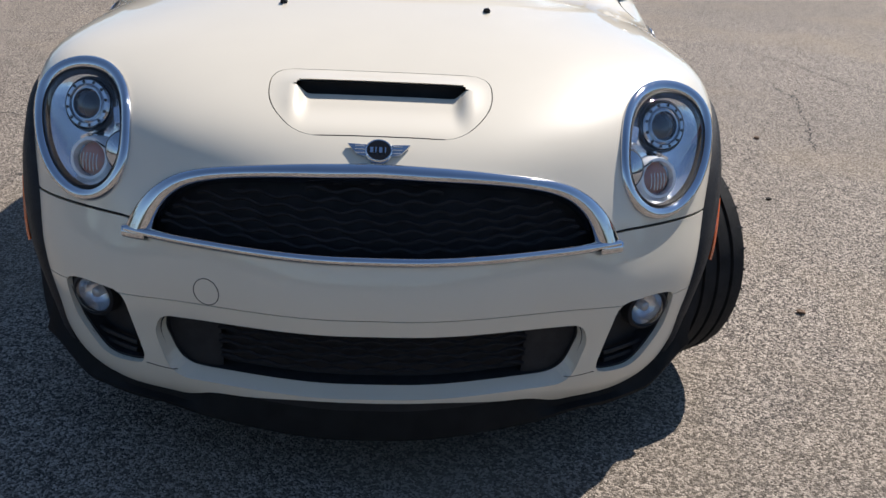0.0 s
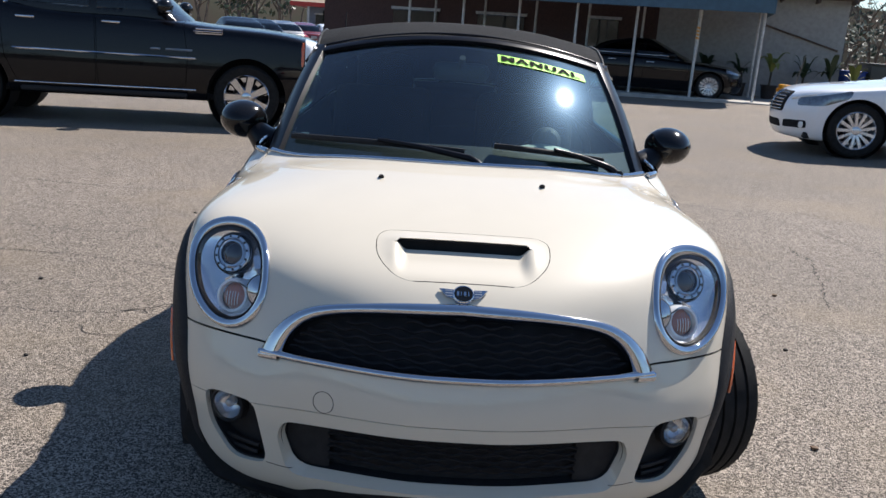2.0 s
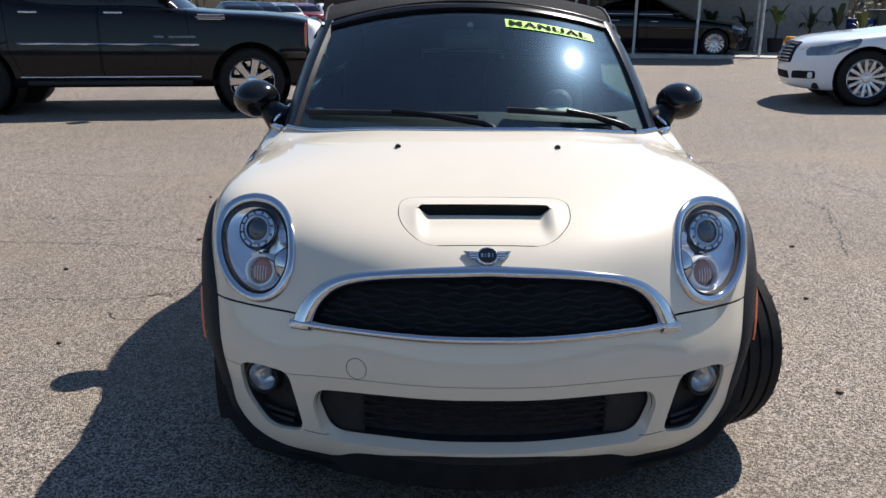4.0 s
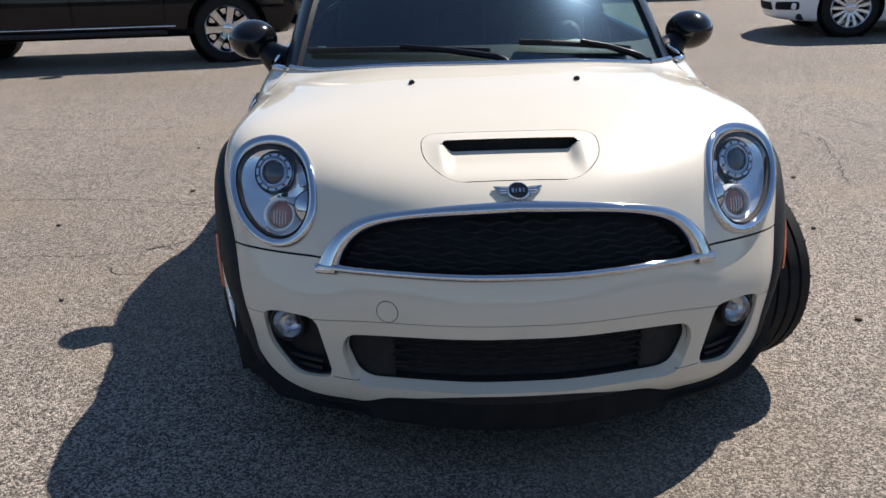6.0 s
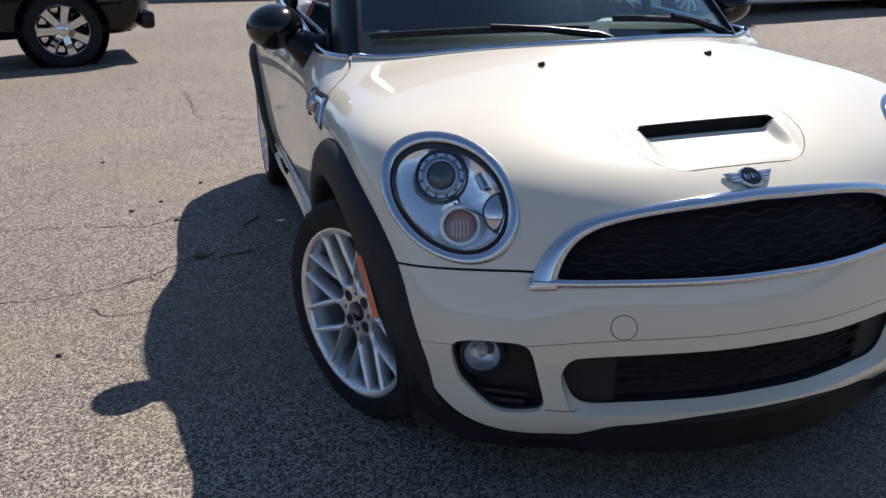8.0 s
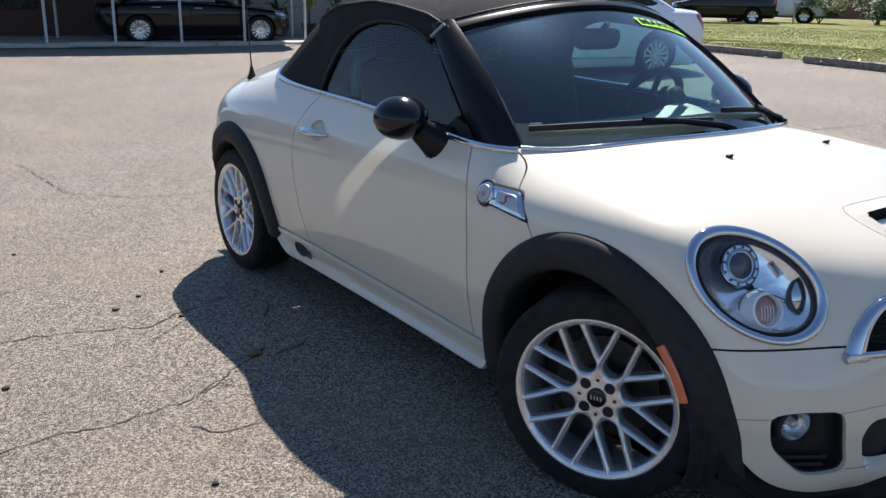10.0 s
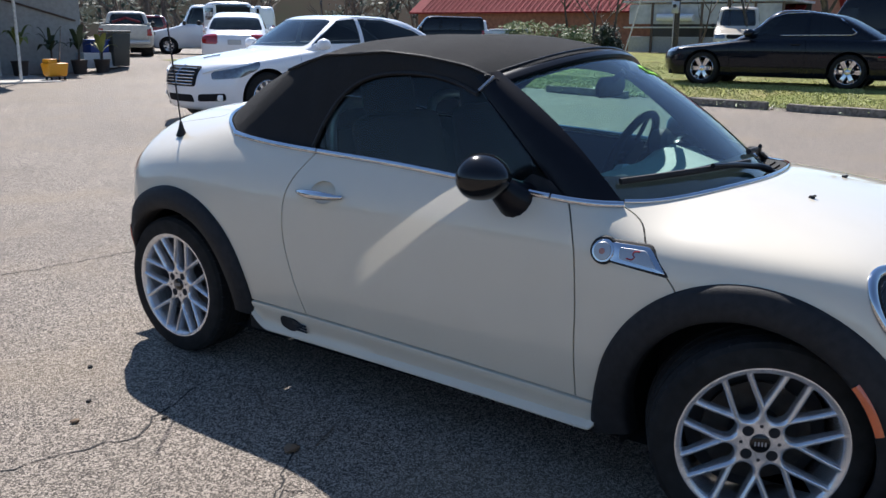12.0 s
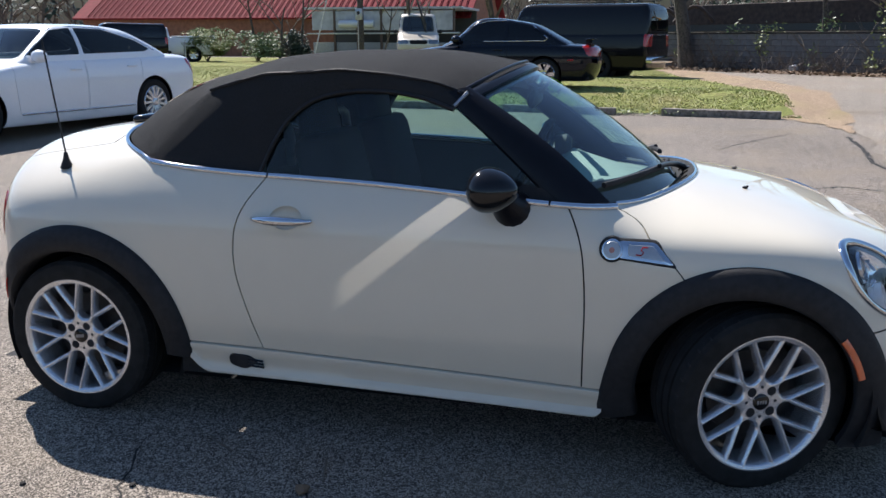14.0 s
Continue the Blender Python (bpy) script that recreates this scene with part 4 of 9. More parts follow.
        for r, w in ((0.045 + grow, -0.012), (0.044 + grow, 0.004), (0.040 + grow, 0.0065), (0.001, 0.0075)):
            rows.append([lamp_point(s, -0.128 + r * math.cos(a), -0.024 + r * math.sin(a), w + lift) for a in np.linspace(-1.5, 1.5, 24)])
        vs, fs = grid_mesh(rows)
        raw(name, vs, fs, mat, lamp, text, 50)


for s in (-1, 1):
    build_headlamp(s)


# grilles ---------------------------------------------------------------------
def front_points(x, z, lift=0.0):
    """Points over the front of the skin, seen along y."""
    x, z, lift = (q.ravel() for q in np.broadcast_arrays(*(np.asarray(w, float) for w in (x, z, lift))))
    p = skin_along(np.stack([x, np.full(x.shape, -1.2), z], 1), (0, 1, 0), 1.4)
    return p + skin_normal(p) * lift[:, None]


def front_point(x, z, lift=0.0):
    return front_points(x, z, lift)[0]


def sweep_on_front(line, section, closed=False):
    """A trim band: section rows are (across the line, lift off the skin)."""
    pts = np.array(line, float)
    n = len(pts)
    rows = []
    for i in range(n):
        a = pts[(i - 1) % n] if closed or i else pts[i]
        b = pts[(i + 1) % n] if closed or i < n - 1 else pts[i]
        d = (b - a) / np.linalg.norm(b - a)
        across = np.array([-d[1], d[0]])
        rows += [(*(pts[i] + across * q), lift) for q, lift in section]
    rows = front_points(*np.array(rows).T).reshape(n, len(section), 3)
    return grid_mesh(rows, closed_u=closed)


def build_grille():
    grille = new("grille")
    grille.parent = roadster
    grille["label"] = "wide black grille with chrome surround"
    rows = []
    for t in np.linspace(-1, 1, 97):
        q, sg = abs(t), math.copysign(1, t)
        o = np.array([float(ARCH_OUT[0](q)), float(ARCH_OUT[1](q))])
        i = np.array([float(ARCH_IN[0](q)), float(ARCH_IN[1](q))])
        sec = [(*(o + (i - o) * k), lift) for k, lift in ((0.0, -0.006), (0.01, 0.003), (0.10, 0.0075), (0.35, 0.0115), (0.62, 0.0125), (0.85, 0.009), (0.98, 0.002), (1.0, -0.022))]
        rows += [(sg * x, z, h) for x, z, h in sec]
    v, f = grid_mesh(front_points(*np.array(rows).T).reshape(97, 8, 3))
    raw("chrome_arch", v, f, CHROME, grille, "chrome arch over the grille", 60)
    low = [(x, 0.533 - 0.03 * x * x) for x in np.linspace(-0.486, 0.486, 61)]
    v, f = sweep_on_front(low, [(-0.009, -0.006), (-0.009, 0.006), (-0.003, 0.013), (0.004, 0.013), (0.009, 0.006), (0.009, -0.012)])
    raw("chrome_bar", v, f, CHROME, grille, "chrome lower grille bar", 60)
    for s in (-1, 1):
        line = [(s * x, z) for x, z in ((0.442, 0.524), (0.458, 0.522), (0.491, 0.520))]
        v, f = sweep_on_front(line, [(-0.013, -0.006), (-0.012, 0.008), (-0.008, 0.0125), (0.006, 0.0125), (0.010, 0.008), (0.011, -0.006)])
        raw("chrome_end", v, f, CHROME, grille, "", 60)
    rows = []
    for z in np.linspace(0.515, 0.69, 9):
        rows.append(front_points(np.linspace(-0.5, 0.5, 25), z, -0.045))
    v, f = grid_mesh(rows)
    raw("grille_backing", v, f, DARK, grille, "", True)
    for i, z in enumerate(np.arange(0.553, 0.672, 0.0165)):
        half = 0.436
        while half > 0.1 and z > float(grille_top(half)) - 0.008:
            half -= 0.005
        line = []
        for k, x in enumerate(np.arange(-half, half + 1e-6, 0.0125)):
            wave = (0, 0.0035, 0.0035, 0, -0.0035, -0.0035)[(k + 3 * (i % 2)) % 6]
            line.append((x, z + wave, -0.020))
        line = front_points(*np.array(line).T).tolist()
        part("grille_slat", tube(line, 0.0042, 5), MESH_BLACK, grille, smooth=60)
    lower = new("lower_grille")
    lower.parent = roadster
    lower["label"] = "black lower intake grille"
    rows = [front_points(np.linspace(-0.44, 0.44, 21), z, -0.060) for z in np.linspace(0.22, 0.425, 6)]
    v, f = grid_mesh(rows)
    raw("intake_backing", v, f, DARK, lower, "", True)
    for i, z in enumerate(np.arange(0.279, 0.392, 0.0165)):
        line = []
        for k, x in enumerate(np.arange(-0.325, 0.3251, 0.0125)):
            wave = (0, 0.0035, 0.0035, 0, -0.0035, -0.0035)[(k + 3 * (i % 2)) % 6]
            line.append((x, z + wave - LOWER_SAG * x * x, -0.040))
        line = front_points(*np.array(line).T).tolist()
        part("grille_slat", tube(line, 0.0040, 5), MESH_BLACK, lower, smooth=60)
    for s in (-1, 1):
        rows = [[front_point(s * x, z, d) for x, d in ((0.322, -0.042), (0.335, -0.036), (0.38, -0.036), (0.43, -0.040))] for z in np.linspace(0.225, 0.405, 5)]
        v, f = grid_mesh(rows)
        raw("intake_blank", v, f, BLACK_PLASTIC, lower, "smooth black side panel", 50)
    # black return round the intake
    v, f = sweep_on_front([(x, z - LOWER_SAG * x * x) for x, z in dense(LOWER_IN, 24)], [(0.0, -0.029), (0.001, -0.064)], closed=True)
    raw("intake_rim", v, f, BLACK_PLASTIC, lower, "", 50)
    # painted return from the skin into the intake
    both = [(x, z, u, w) for (x, z), (u, w) in zip(LOWER_HOLE, LOWER_IN)]
    both = np.array([np.array(a) + (np.array(b) - np.array(a)) * k / 12 for a, b in zip(both, both[1:] + both[:1]) for k in range(12)])
    out, inn = (np.stack([q[:, 0], q[:, 1] - LOWER_SAG * q[:, 0] ** 2], 1) for q in (both[:, :2], both[:, 2:]))
    rows = []
    for k, lift in ((0.0, 0.0), (0.08, -0.003), (0.5, -0.016), (1.0, -0.031)):
        q = out + (inn - out) * k
        rows.append(front_points(q[:, 0], q[:, 1], lift))
    v, f = grid_mesh(rows, closed_v=True)
    raw("intake_return", v, f, PAINT, lower, "cream-white sloping edge of the intake", 50)
    # fine seams of the ribs between intake and fog lamp pockets
    for s in (-1, 1):
        line = [(s * x, z) for x, z in ((0.399, 0.240), (0.410, 0.2355), (0.438, 0.2365), (0.468, 0.240))]
        v, f = sweep_on_front(line, [(-0.0009, 0.0), (-0.0007, 0.0006), (0.0007, 0.0006), (0.0009, 0.0)])
        raw("rib_seam", v, f, DARK, roadster, "fine seam in the bumper", 60)


def build_fog_lamps():
    for s in (-1, 1):
        fog = new("fog_lamp")
        fog.parent = roadster
        fog["label"] = "fog lamp in a black bumper pocket"
        hole = [(s * a, b) for a, b in dense(FOG_HOLE, 8)]
        v, f = sweep_on_front(hole, [(0.0, -0.008), (-0.002 * s, -0.055)], closed=True)
        raw("pocket_rim", v, f, BLACK_PLASTIC, fog, "", 50)
        rows = [front_points(s * np.linspace(0.47, 0.69, 9), z, -0.048) for z in np.linspace(0.19, 0.41, 9)]
        v, f = grid_mesh(rows)
        raw("pocket", v, f, BLACK_PLASTIC, fog, "black plastic pocket", True)
        c = front_point(s * 0.594, 0.356, -0.020)
        n = skin_normal(np.array([c]))[0]
        n = Vector((n[0] * 0.55, n[1], n[2] * 0.4)).normalized()
        m = Matrix.Translation(Vector(c)) @ n.to_track_quat("Z", "Y").to_matrix().to_4x4()
        for name, prof, mat, label in (("lamp_ring", [(-0.03, 0.052), (0.006, 0.049), (0.010, 0.043), (0.004, 0.039)], BLACK_PLASTIC, ""),
                                       ("lamp_reflector", [(0.000, 0.041), (-0.014, 0.036), (-0.026, 0.022), (-0.030, 0.0)], FOG_BOWL, "bright reflector"),
                                       ("bulb_shield", [(-0.028, 0.012), (-0.004, 0.011), (0.000, 0.008), (0.001, 0.0)], SATIN, ""),
                                       ("lamp_glass", [(0.005, 0.040), (0.016, 0.034), (0.023, 0.020), (0.025, 0.0)], FOG_GLASS, "clear fog lamp glass")):
            b = lathe(prof, 36, "z", ends=False)
            bmesh.ops.transform(b, matrix=m, verts=b.verts)
            part(name, b, mat, fog, label, smooth=50).visible_shadow = name != "lamp_glass"
        for k in range(3):
            z = 0.262 - 0.022 * k
            x0, x1 = 0.505 + 0.004 * k, 0.62 - 0.02 * k
            line = front_points(s * np.linspace(x0, x1, 8), z, -0.030).tolist()
            part("louvre", tube(line, 0.006, 6), BLACK_PLASTIC, fog, smooth=60)


build_grille()
build_fog_lamps()


def build_scoop():
    scoop = new("hood_scoop")
    scoop.parent = roadster
    scoop["label"] = "raised cream hood scoop with a dark slot"
    hood_z = lambda x, y: skin_along(np.stack([x, y, np.full(x.shape, 1.4)], 1), (0, 0, -1), 0.9)[:, 2]
    inner = np.array(SCOOP)
    cols = np.linspace(-1, 1, 61)

    def half(y):
        o = inner[inner[:, 0] > 0]
        o = o[np.argsort(o[:, 1])]
        return np.interp(y, o[:, 1], o[:, 0]) - 0.0022

    def sheet(y0, y1, n, lift):
        rows = []
        for y in np.linspace(y0, y1, n):
            w = float(half(y))
            x = cols * w
            z = hood_z(x, np.full(x.shape, y)) + lift(x, y, w)
            rows.append(np.stack([x, np.full(x.shape, y), z], 1))
        return rows

    edge = lambda x, w, s=0.05: smooth_step(w - np.abs(x), 0.0, s)
    wide = lambda x: 1 - smooth_step(np.abs(x), 0.146, 0.182)
    back = lambda x, y, w: 0.011 * edge(x, w, 0.085) * smooth_step(-0.283 - y, 0.0, 0.060)
    fore = lambda x, y, w: (0.011 * smooth_step(-0.283 - y, 0, 0.06) * edge(x, w, 0.085) * (1 - wide(x)) - 0.016 * wide(x)) * smooth_step(y + 0.480, 0.0, 0.10) + 0.0
    v, f = grid_mesh(sheet(-0.2845, -0.336, 24, back))
    raw("scoop_top", v, f, PAINT, scoop, "", 60)
    v, f = grid_mesh(sheet(-0.342, -0.4805, 34, fore))
    raw("scoop_ramp", v, f, PAINT, scoop, "", 60)
    # dark throat behind the slot, and the lip above it
    y = -0.337
    x = np.linspace(-0.168, 0.168, 41)
    z = hood_z(x, np.full(x.shape, y))
    rows = [np.stack([x, np.full(x.shape, y + 0.0005), z + 0.0115 * (1 - smooth_step(np.abs(x), 0.170, 0.182))], 1),
            np.stack([x, np.full(x.shape, y + 0.006), z + 0.0075], 1), np.stack([x, np.full(x.shape, y + 0.03), z + 0.004], 1)]
    v, f = grid_mesh(rows)
    raw("slot_lip", v, f, PAINT, scoop, "", 50)
    rows = [np.stack([x, np.full(x.shape, yy), z + dz], 1) for yy, dz in ((-0.338, 0.0065), (-0.318, 0.005), (-0.312, -0.04), (-0.345, -0.020))]
    v, f = grid_mesh(rows)
    raw("slot_throat", v, f, DARK, scoop, "dark slot", 50)
    for s in (-1, 1):
        rows = []
        for yy in np.linspace(-0.335, -0.3425, 5):
            xx = s * np.linspace(0.172, float(half(-0.34)), 16)
            rows.append(np.stack([xx, np.full(16, yy), hood_z(xx, np.full(16, yy)) + back(xx, -0.336, float(half(-0.336)))], 1))
        v, f = grid_mesh(rows)
        raw("slot_cheek", v, f, PAINT, scoop, "", 60)


build_scoop()


def build_nose_bits():
    # winged badge
    c = skin_along(np.array([[0, -0.516, 1.2]]), (0, 0, -1), 0.8)[0]
    n = Vector(skin_normal(np.array([c]))[0])
    m = Matrix.Translation(Vector(c)) @ Matrix((Vector((1, 0, 0)), n.cross(Vector((1, 0, 0))), n)).transposed().to_4x4()
    badge = new("hood_badge")
    badge.parent = roadster
    badge.matrix_local = m
    badge["label"] = "round black badge with silver wings"
    part("badge_disc", lathe([(0.0, 0.026), (0.006, 0.0255), (0.009, 0.023), (0.009, 0.0)], 40, "z"), BLACK_GLOSS, badge, smooth=40)
    part("badge_ring", lathe([(0.002, 0.0275), (0.008, 0.0270), (0.0102, 0.0245), (0.0088, 0.0225)], 40, "z"), CHROME, badge, smooth=50)
    part("badge_mark", joined(*[box((w, 0.013, 0.002), (x, 0, 0.0095), 0.0006) for x, w in ((-0.0135, 0.006), (-0.0055, 0.0025), (0.0035, 0.006), (0.0125, 0.0025))]), CHROME, badge)
    for s in (-1, 1):
        wing = [(s * 0.018, 0.014), (s * 0.060, 0.016), (s * 0.051, 0.004), (s * 0.040, -0.009), (s * 0.020, -0.014)]
        part("badge_wing", slab(wing if s > 0 else wing[::-1], 0.006, "z", 0.0015, 0.0012), CHROME, badge, "silver badge wing", smooth=30)
        for y in (0.010, 0.002, -0.006):
            part("wing_line", box((0.018, 0.0014, 0.001), (s * 0.036, y, 0.0078)), SATIN, badge)
    # tow cover: a fine ring groove in the bumper
    tow = [(-0.322 + 0.0255 * math.cos(a), 0.439 + 0.0265 * math.sin(a)) for a in np.linspace(0, 2 * np.pi, 40, endpoint=False)]
    v, f = sweep_on_front(tow, [(-0.0008, 0.0), (-0.0006, 0.0006), (0.0006, 0.0006), (0.0008, 0.0)], closed=True)
    raw("tow_cover_seam", v, f, DARK, roadster, "fine round seam of the tow cover", 60)
    for s in (-1, 1):
        p = skin_along(np.array([[s * 0.244, 0.046, 1.3]]), (0, 0, -1), 0.8)[0]
        b = joined(box((0.017, 0.018, 0.012), (p[0], p[1] + 0.004, p[2] + 0.003), 0.005), box((0.010, 0.009, 0.007), (p[0], p[1] - 0.004, p[2] + 0.008), 0.003))
        part("washer_nozzle", b, BLACK_PLASTIC, roadster, "small black washer nozzle", smooth=40)
    # black lip under the bumper, flaring out before the wheels
    rows = []
    for a in np.linspace(-1, 1, 81):
        x = 0.716 * math.sin(a * math.pi / 2)
        fx = abs(x)
        top = float(PAINT_END(fx))
        y = float(NOSE_Z(0.2)) + 0.020 + float(NOSE_BOW(np.array(fx), np.array(0.2)))
        out = Vector((1.23 * math.copysign(fx ** 1.2, x), -1.0, 0)).normalized()
        flare = 0.010 * float(smooth_step(fx, 0.56, 0.70))
        low = 0.122 + 0.012 * float(smooth_step(fx, 0.35, 0.45)) + 0.075 * float(smooth_step(fx, 0.60, 0.716))
        mid = (top + low) / 2
        row = []
        for q, z in ((-0.060, top + 0.010), (-0.012, top + 0.004), (-0.004, top - 0.004), (-0.002 + flare * 0.4, mid), (0.012 + flare, low + 0.012), (0.010 + flare, low + 0.003), (0.0, low), (-0.08, low + 0.004)):
            row.append((x + out.x * q, y + out.y * q, z))
        rows.append(row)
    v, f = grid_mesh(rows)
    raw("front_lip", v, f, BROWN_PLASTIC, roadster, "matt black lower front lip", 50)
    rows = [[(x, y, 0.15) for x in (-0.70, -0.35, 0, 0.35, 0.70)] for y in (-0.25, 0.5, 2.0, 2.9)]
    v, f = grid_mesh(rows)
    raw("underbody", v, f, DARK, roadster)
    rows = [[(x, -0.56 + 0.56 * abs(x) ** 2.2 + dy, z) for x in np.linspace(-0.7, 0.7, 15)] for dy, z in ((0, 0.15), (0.35, 0.15))]
    v, f = grid_mesh(rows)
    raw("nose_underside", v, f, DARK, roadster)
    rows = [[(x, 0.0, z) for x in (-0.5, 0, 0.5)] for z in (0.15, 0.5, 0.80)]
    v, f = grid_mesh(rows)
    raw("engine_bulkhead", v, f, DARK, roadster)


build_nose_bits()


# ---------------------------------------------------------------- the roadster: cabin, glass and soft top
INTERIOR = material("dark_grey_interior", (0.020, 0.021, 0.023), 0.7, amount=0.15, scale=60, bump=0.2, bump_scale=500)
DASH = material("grey_dashboard_plastic", (0.31, 0.345, 0.315), 0.6, amount=0.12, scale=60, bump=0.3, bump_scale=600)
LEATHER = material("black_seat_leather", (0.009, 0.009, 0.010), 0.75, spec=0.12, amount=0.15, scale=50, bump=0.25, bump_scale=350)
STICKER = material("lime_green_paper", (0.42, 0.95, 0.06), 0.6, amount=0.04)
INK = material("black_print", (0.012, 0.016, 0.012), 0.8, amount=0.1, spec=0.05)
PALE = material("pale_grey_card", (0.26, 0.28, 0.28), 0.7, amount=0.05)


def down(x, y, lift=0.0):
    x, y = np.atleast_1d(x), np.atleast_1d(y)
    p = skin_along(np.stack([x, y, np.full(x.shape, 1.6)], 1), (0, 0, -1), 1.2)
    p[:, 2] += lift
    return p


BELT_Y = np.linspace(0.3, 2.3, 60)
BELT_HALF = np.abs(side_x(BELT_Y, BELT(BELT_Y))[:, 0])


def belt_x(y):
    return np.interp(y, BELT_Y, BELT_HALF)


def cowl_y(x):
    return 0.215 + 0.27 * (np.abs(x) / 0.65) ** 2.3


def build_belt_trim():
    """The bright strip along cowl, belt line and rear deck."""
    for name, line in (("cowl", [(x, float(cowl_y(x))) for x in np.linspace(-0.655, 0.655, 61)]),
                       ("deck", [(x, 2.47 - 0.30 * (abs(x) / 0.675) ** 4) for x in np.linspace(0.682, -0.682, 71)])):
        p = down(np.array([q[0] for q in line]), np.array([q[1] for q in line]), 0.002)
        part("chrome_strip", tube(p.tolist(), 0.0085, 8), CHROME, roadster, f"chrome strip along the {name}", smooth=60)
    for s in (-1, 1):
        for y0, y1 in ((0.485, 0.690), (0.696, 1.690), (1.696, 2.165)):
            y = np.linspace(y0, y1, 26)
            pts = [(s * (float(belt_x(q)) - 0.002), q, float(BELT(q)) + 0.004) for q in y]
            b = tube(pts, 0.0125, 8)
            part("chrome_strip", b, CHROME, roadster, "chrome belt-line strip", smooth=60)


build_belt_trim()


def screen_base(x):
    q = abs(x) / 0.63
    return Vector((x, 0.300 + 0.225 * q ** 2.2, 0.905 - 0.022 * q ** 2))


def screen_head(x):
    q = abs(x) / 0.545
    return Vector((x, 0.868 + 0.112 * q ** 2, 1.293 - 0.076 * q ** 2))


def screen_point(u, v):
    """u from -1 to 1 across, v from 0 at the cowl to 1 at the header."""
    p = screen_base(u * 0.63).lerp(screen_head(u * 0.545), v)
    p.z += 0.022 * math.sin(math.pi * v) * (1 - 0.3 * u * u)
    p.y -= 0.010 * math.sin(math.pi * v)
    return p


def build_screen():
    rows = [[screen_point(u, v) for u in np.linspace(-1, 1, 33)] for v in np.linspace(-0.03, 1.0, 17)]
    v, f = grid_mesh(rows)
    g = raw("windscreen", v, f, TINTED, roadster, "tinted curved windscreen with dark band", True)
    g.visible_shadow = False
    # black band printed round the glass
    rows = [[screen_point(u, q) - Vector((0, -0.002, 0.002)) for u in np.linspace(-1, 1, 33)] for q in (0.945, 1.0)]
    v, f = grid_mesh(rows)
    raw("glass_band", v, f, BLACK_GLOSS, g, "", True)
    rows = [[screen_point(u, -0.03 + (0.150 + 0.05 * u ** 6) * w) - Vector((0, -0.002, 0.002)) for u in np.linspace(-1, 1, 49)] for w in (0, 0.5, 1)]
    v, f = grid_mesh(rows)
    raw("lower_glass_band", v, f, BLACK_PLASTIC, g, "", True)
    # pillars
    for s in (-1, 1):
        rows = []
        for t in np.linspace(-0.06, 1.06, 20):
            inner = screen_point(s * 0.985, t)
            outer = Vector((s * 0.684, 0.655, 0.850)).lerp(Vector((s * 0.590, 1.060, 1.196)), t)
            outer.x += s * 0.008 * math.sin(math.pi * t)
            outer.z += 0.012 * math.sin(math.pi * t)
            nrm = (outer - inner).cross(Vector((-s * 0.08, 0.45, 0.38))).normalized()
            if nrm.x * s < 0:
                nrm = -nrm
            ring = [inner - nrm * 0.004, inner + nrm * 0.016, inner.lerp(outer, 0.15) + nrm * 0.024, inner.lerp(outer, 0.5) + nrm * 0.030,
                    inner.lerp(outer, 0.85) + nrm * 0.022, outer + nrm * 0.010, outer - nrm * 0.006, inner.lerp(outer, 0.5) - nrm * 0.012]
            rows.append(ring)
        v, f = grid_mesh(rows, closed_v=True)
        raw("windscreen_pillar", v, f, BLACK_SATIN, roadster, "black windscreen pillar", 50)
    rows = []
    for u in np.linspace(-1.06, 1.06, 41):
        p = screen_head(u * 0.545)
        up, back = Vector((0, -0.35, 0.94)), Vector((0, 0.96, 0.28))
        rows.append([p - up * 0.008 - back * 0.010, p + up * 0.010 - back * 0.016, p + up * 0.017 + back * 0.002, p + up * 0.016 + back * 0.024, p + back * 0.036 + up * 0.008, p + back * 0.03 - up * 0.010])
    v, f = grid_mesh(rows, closed_v=True)
    head = raw("header_rail", v, f, BLACK_SATIN, roadster, "black header rail over the windscreen", 50)
    line = [screen_head(u * 0.545) + Vector((0, 0.030, 0.026)) for u in np.linspace(-1.09, 1.09, 41)]
    part("header_seal", tube(line, 0.006, 6), BLACK_SATIN, head, "thin black seal", smooth=60)
    # cowl and wipers
    rows = []
    for u in np.linspace(-1, 1, 41):
        a = Vector(down(u * 0.652, float(cowl_y(u * 0.652)))[0]) + Vector((0, 0.006, 0.004))
        b = screen_point(u, -0.03)
        b = b + Vector((0, 0.012, 0.004))
        rows.append([a + Vector((0, 0, -0.02)), a, a.lerp(b, 0.3) + Vector((0, 0, -0.006)), a.lerp(b, 0.65) + Vector((0, 0, -0.018)), b + Vector((0, 0, -0.022))])
    v, f = grid_mesh(rows)
    cowl = raw("cowl", v, f, BROWN_PLASTIC, roadster, "faded black cowl below the windscreen", 50)
    for k in range(9):
        u = -0.8 + 0.2 * k
        a, b = rows[int((u + 1) * 20)][2], rows[int((u + 1) * 20)][3]
        part("cowl_rib", tube([Vector(a) + Vector((0, 0, 0.004)), Vector(b) + Vector((0, 0, 0.004))], 0.004, 5), BROWN_PLASTIC, cowl)
    for u0, u1, piv, va, vb in ((-0.95, 0.02, 0.12, 0.095, 0.060), (0.18, 0.80, 0.87, 0.110, 0.060)):
        wiper = new("wiper")
        wiper.parent = roadster
        wiper["label"] = "black windscreen wiper at rest"
        lift = Vector((0, -0.020, 0.020))
        base = screen_point(piv, -0.05) + Vector((0, -0.030, 0.012))
        mid = screen_point((u0 + u1) / 2 + 0.02, (va + vb) / 2) + lift * 1.3
        elbow = screen_point(piv - 0.07, 0.010) + lift * 0.9
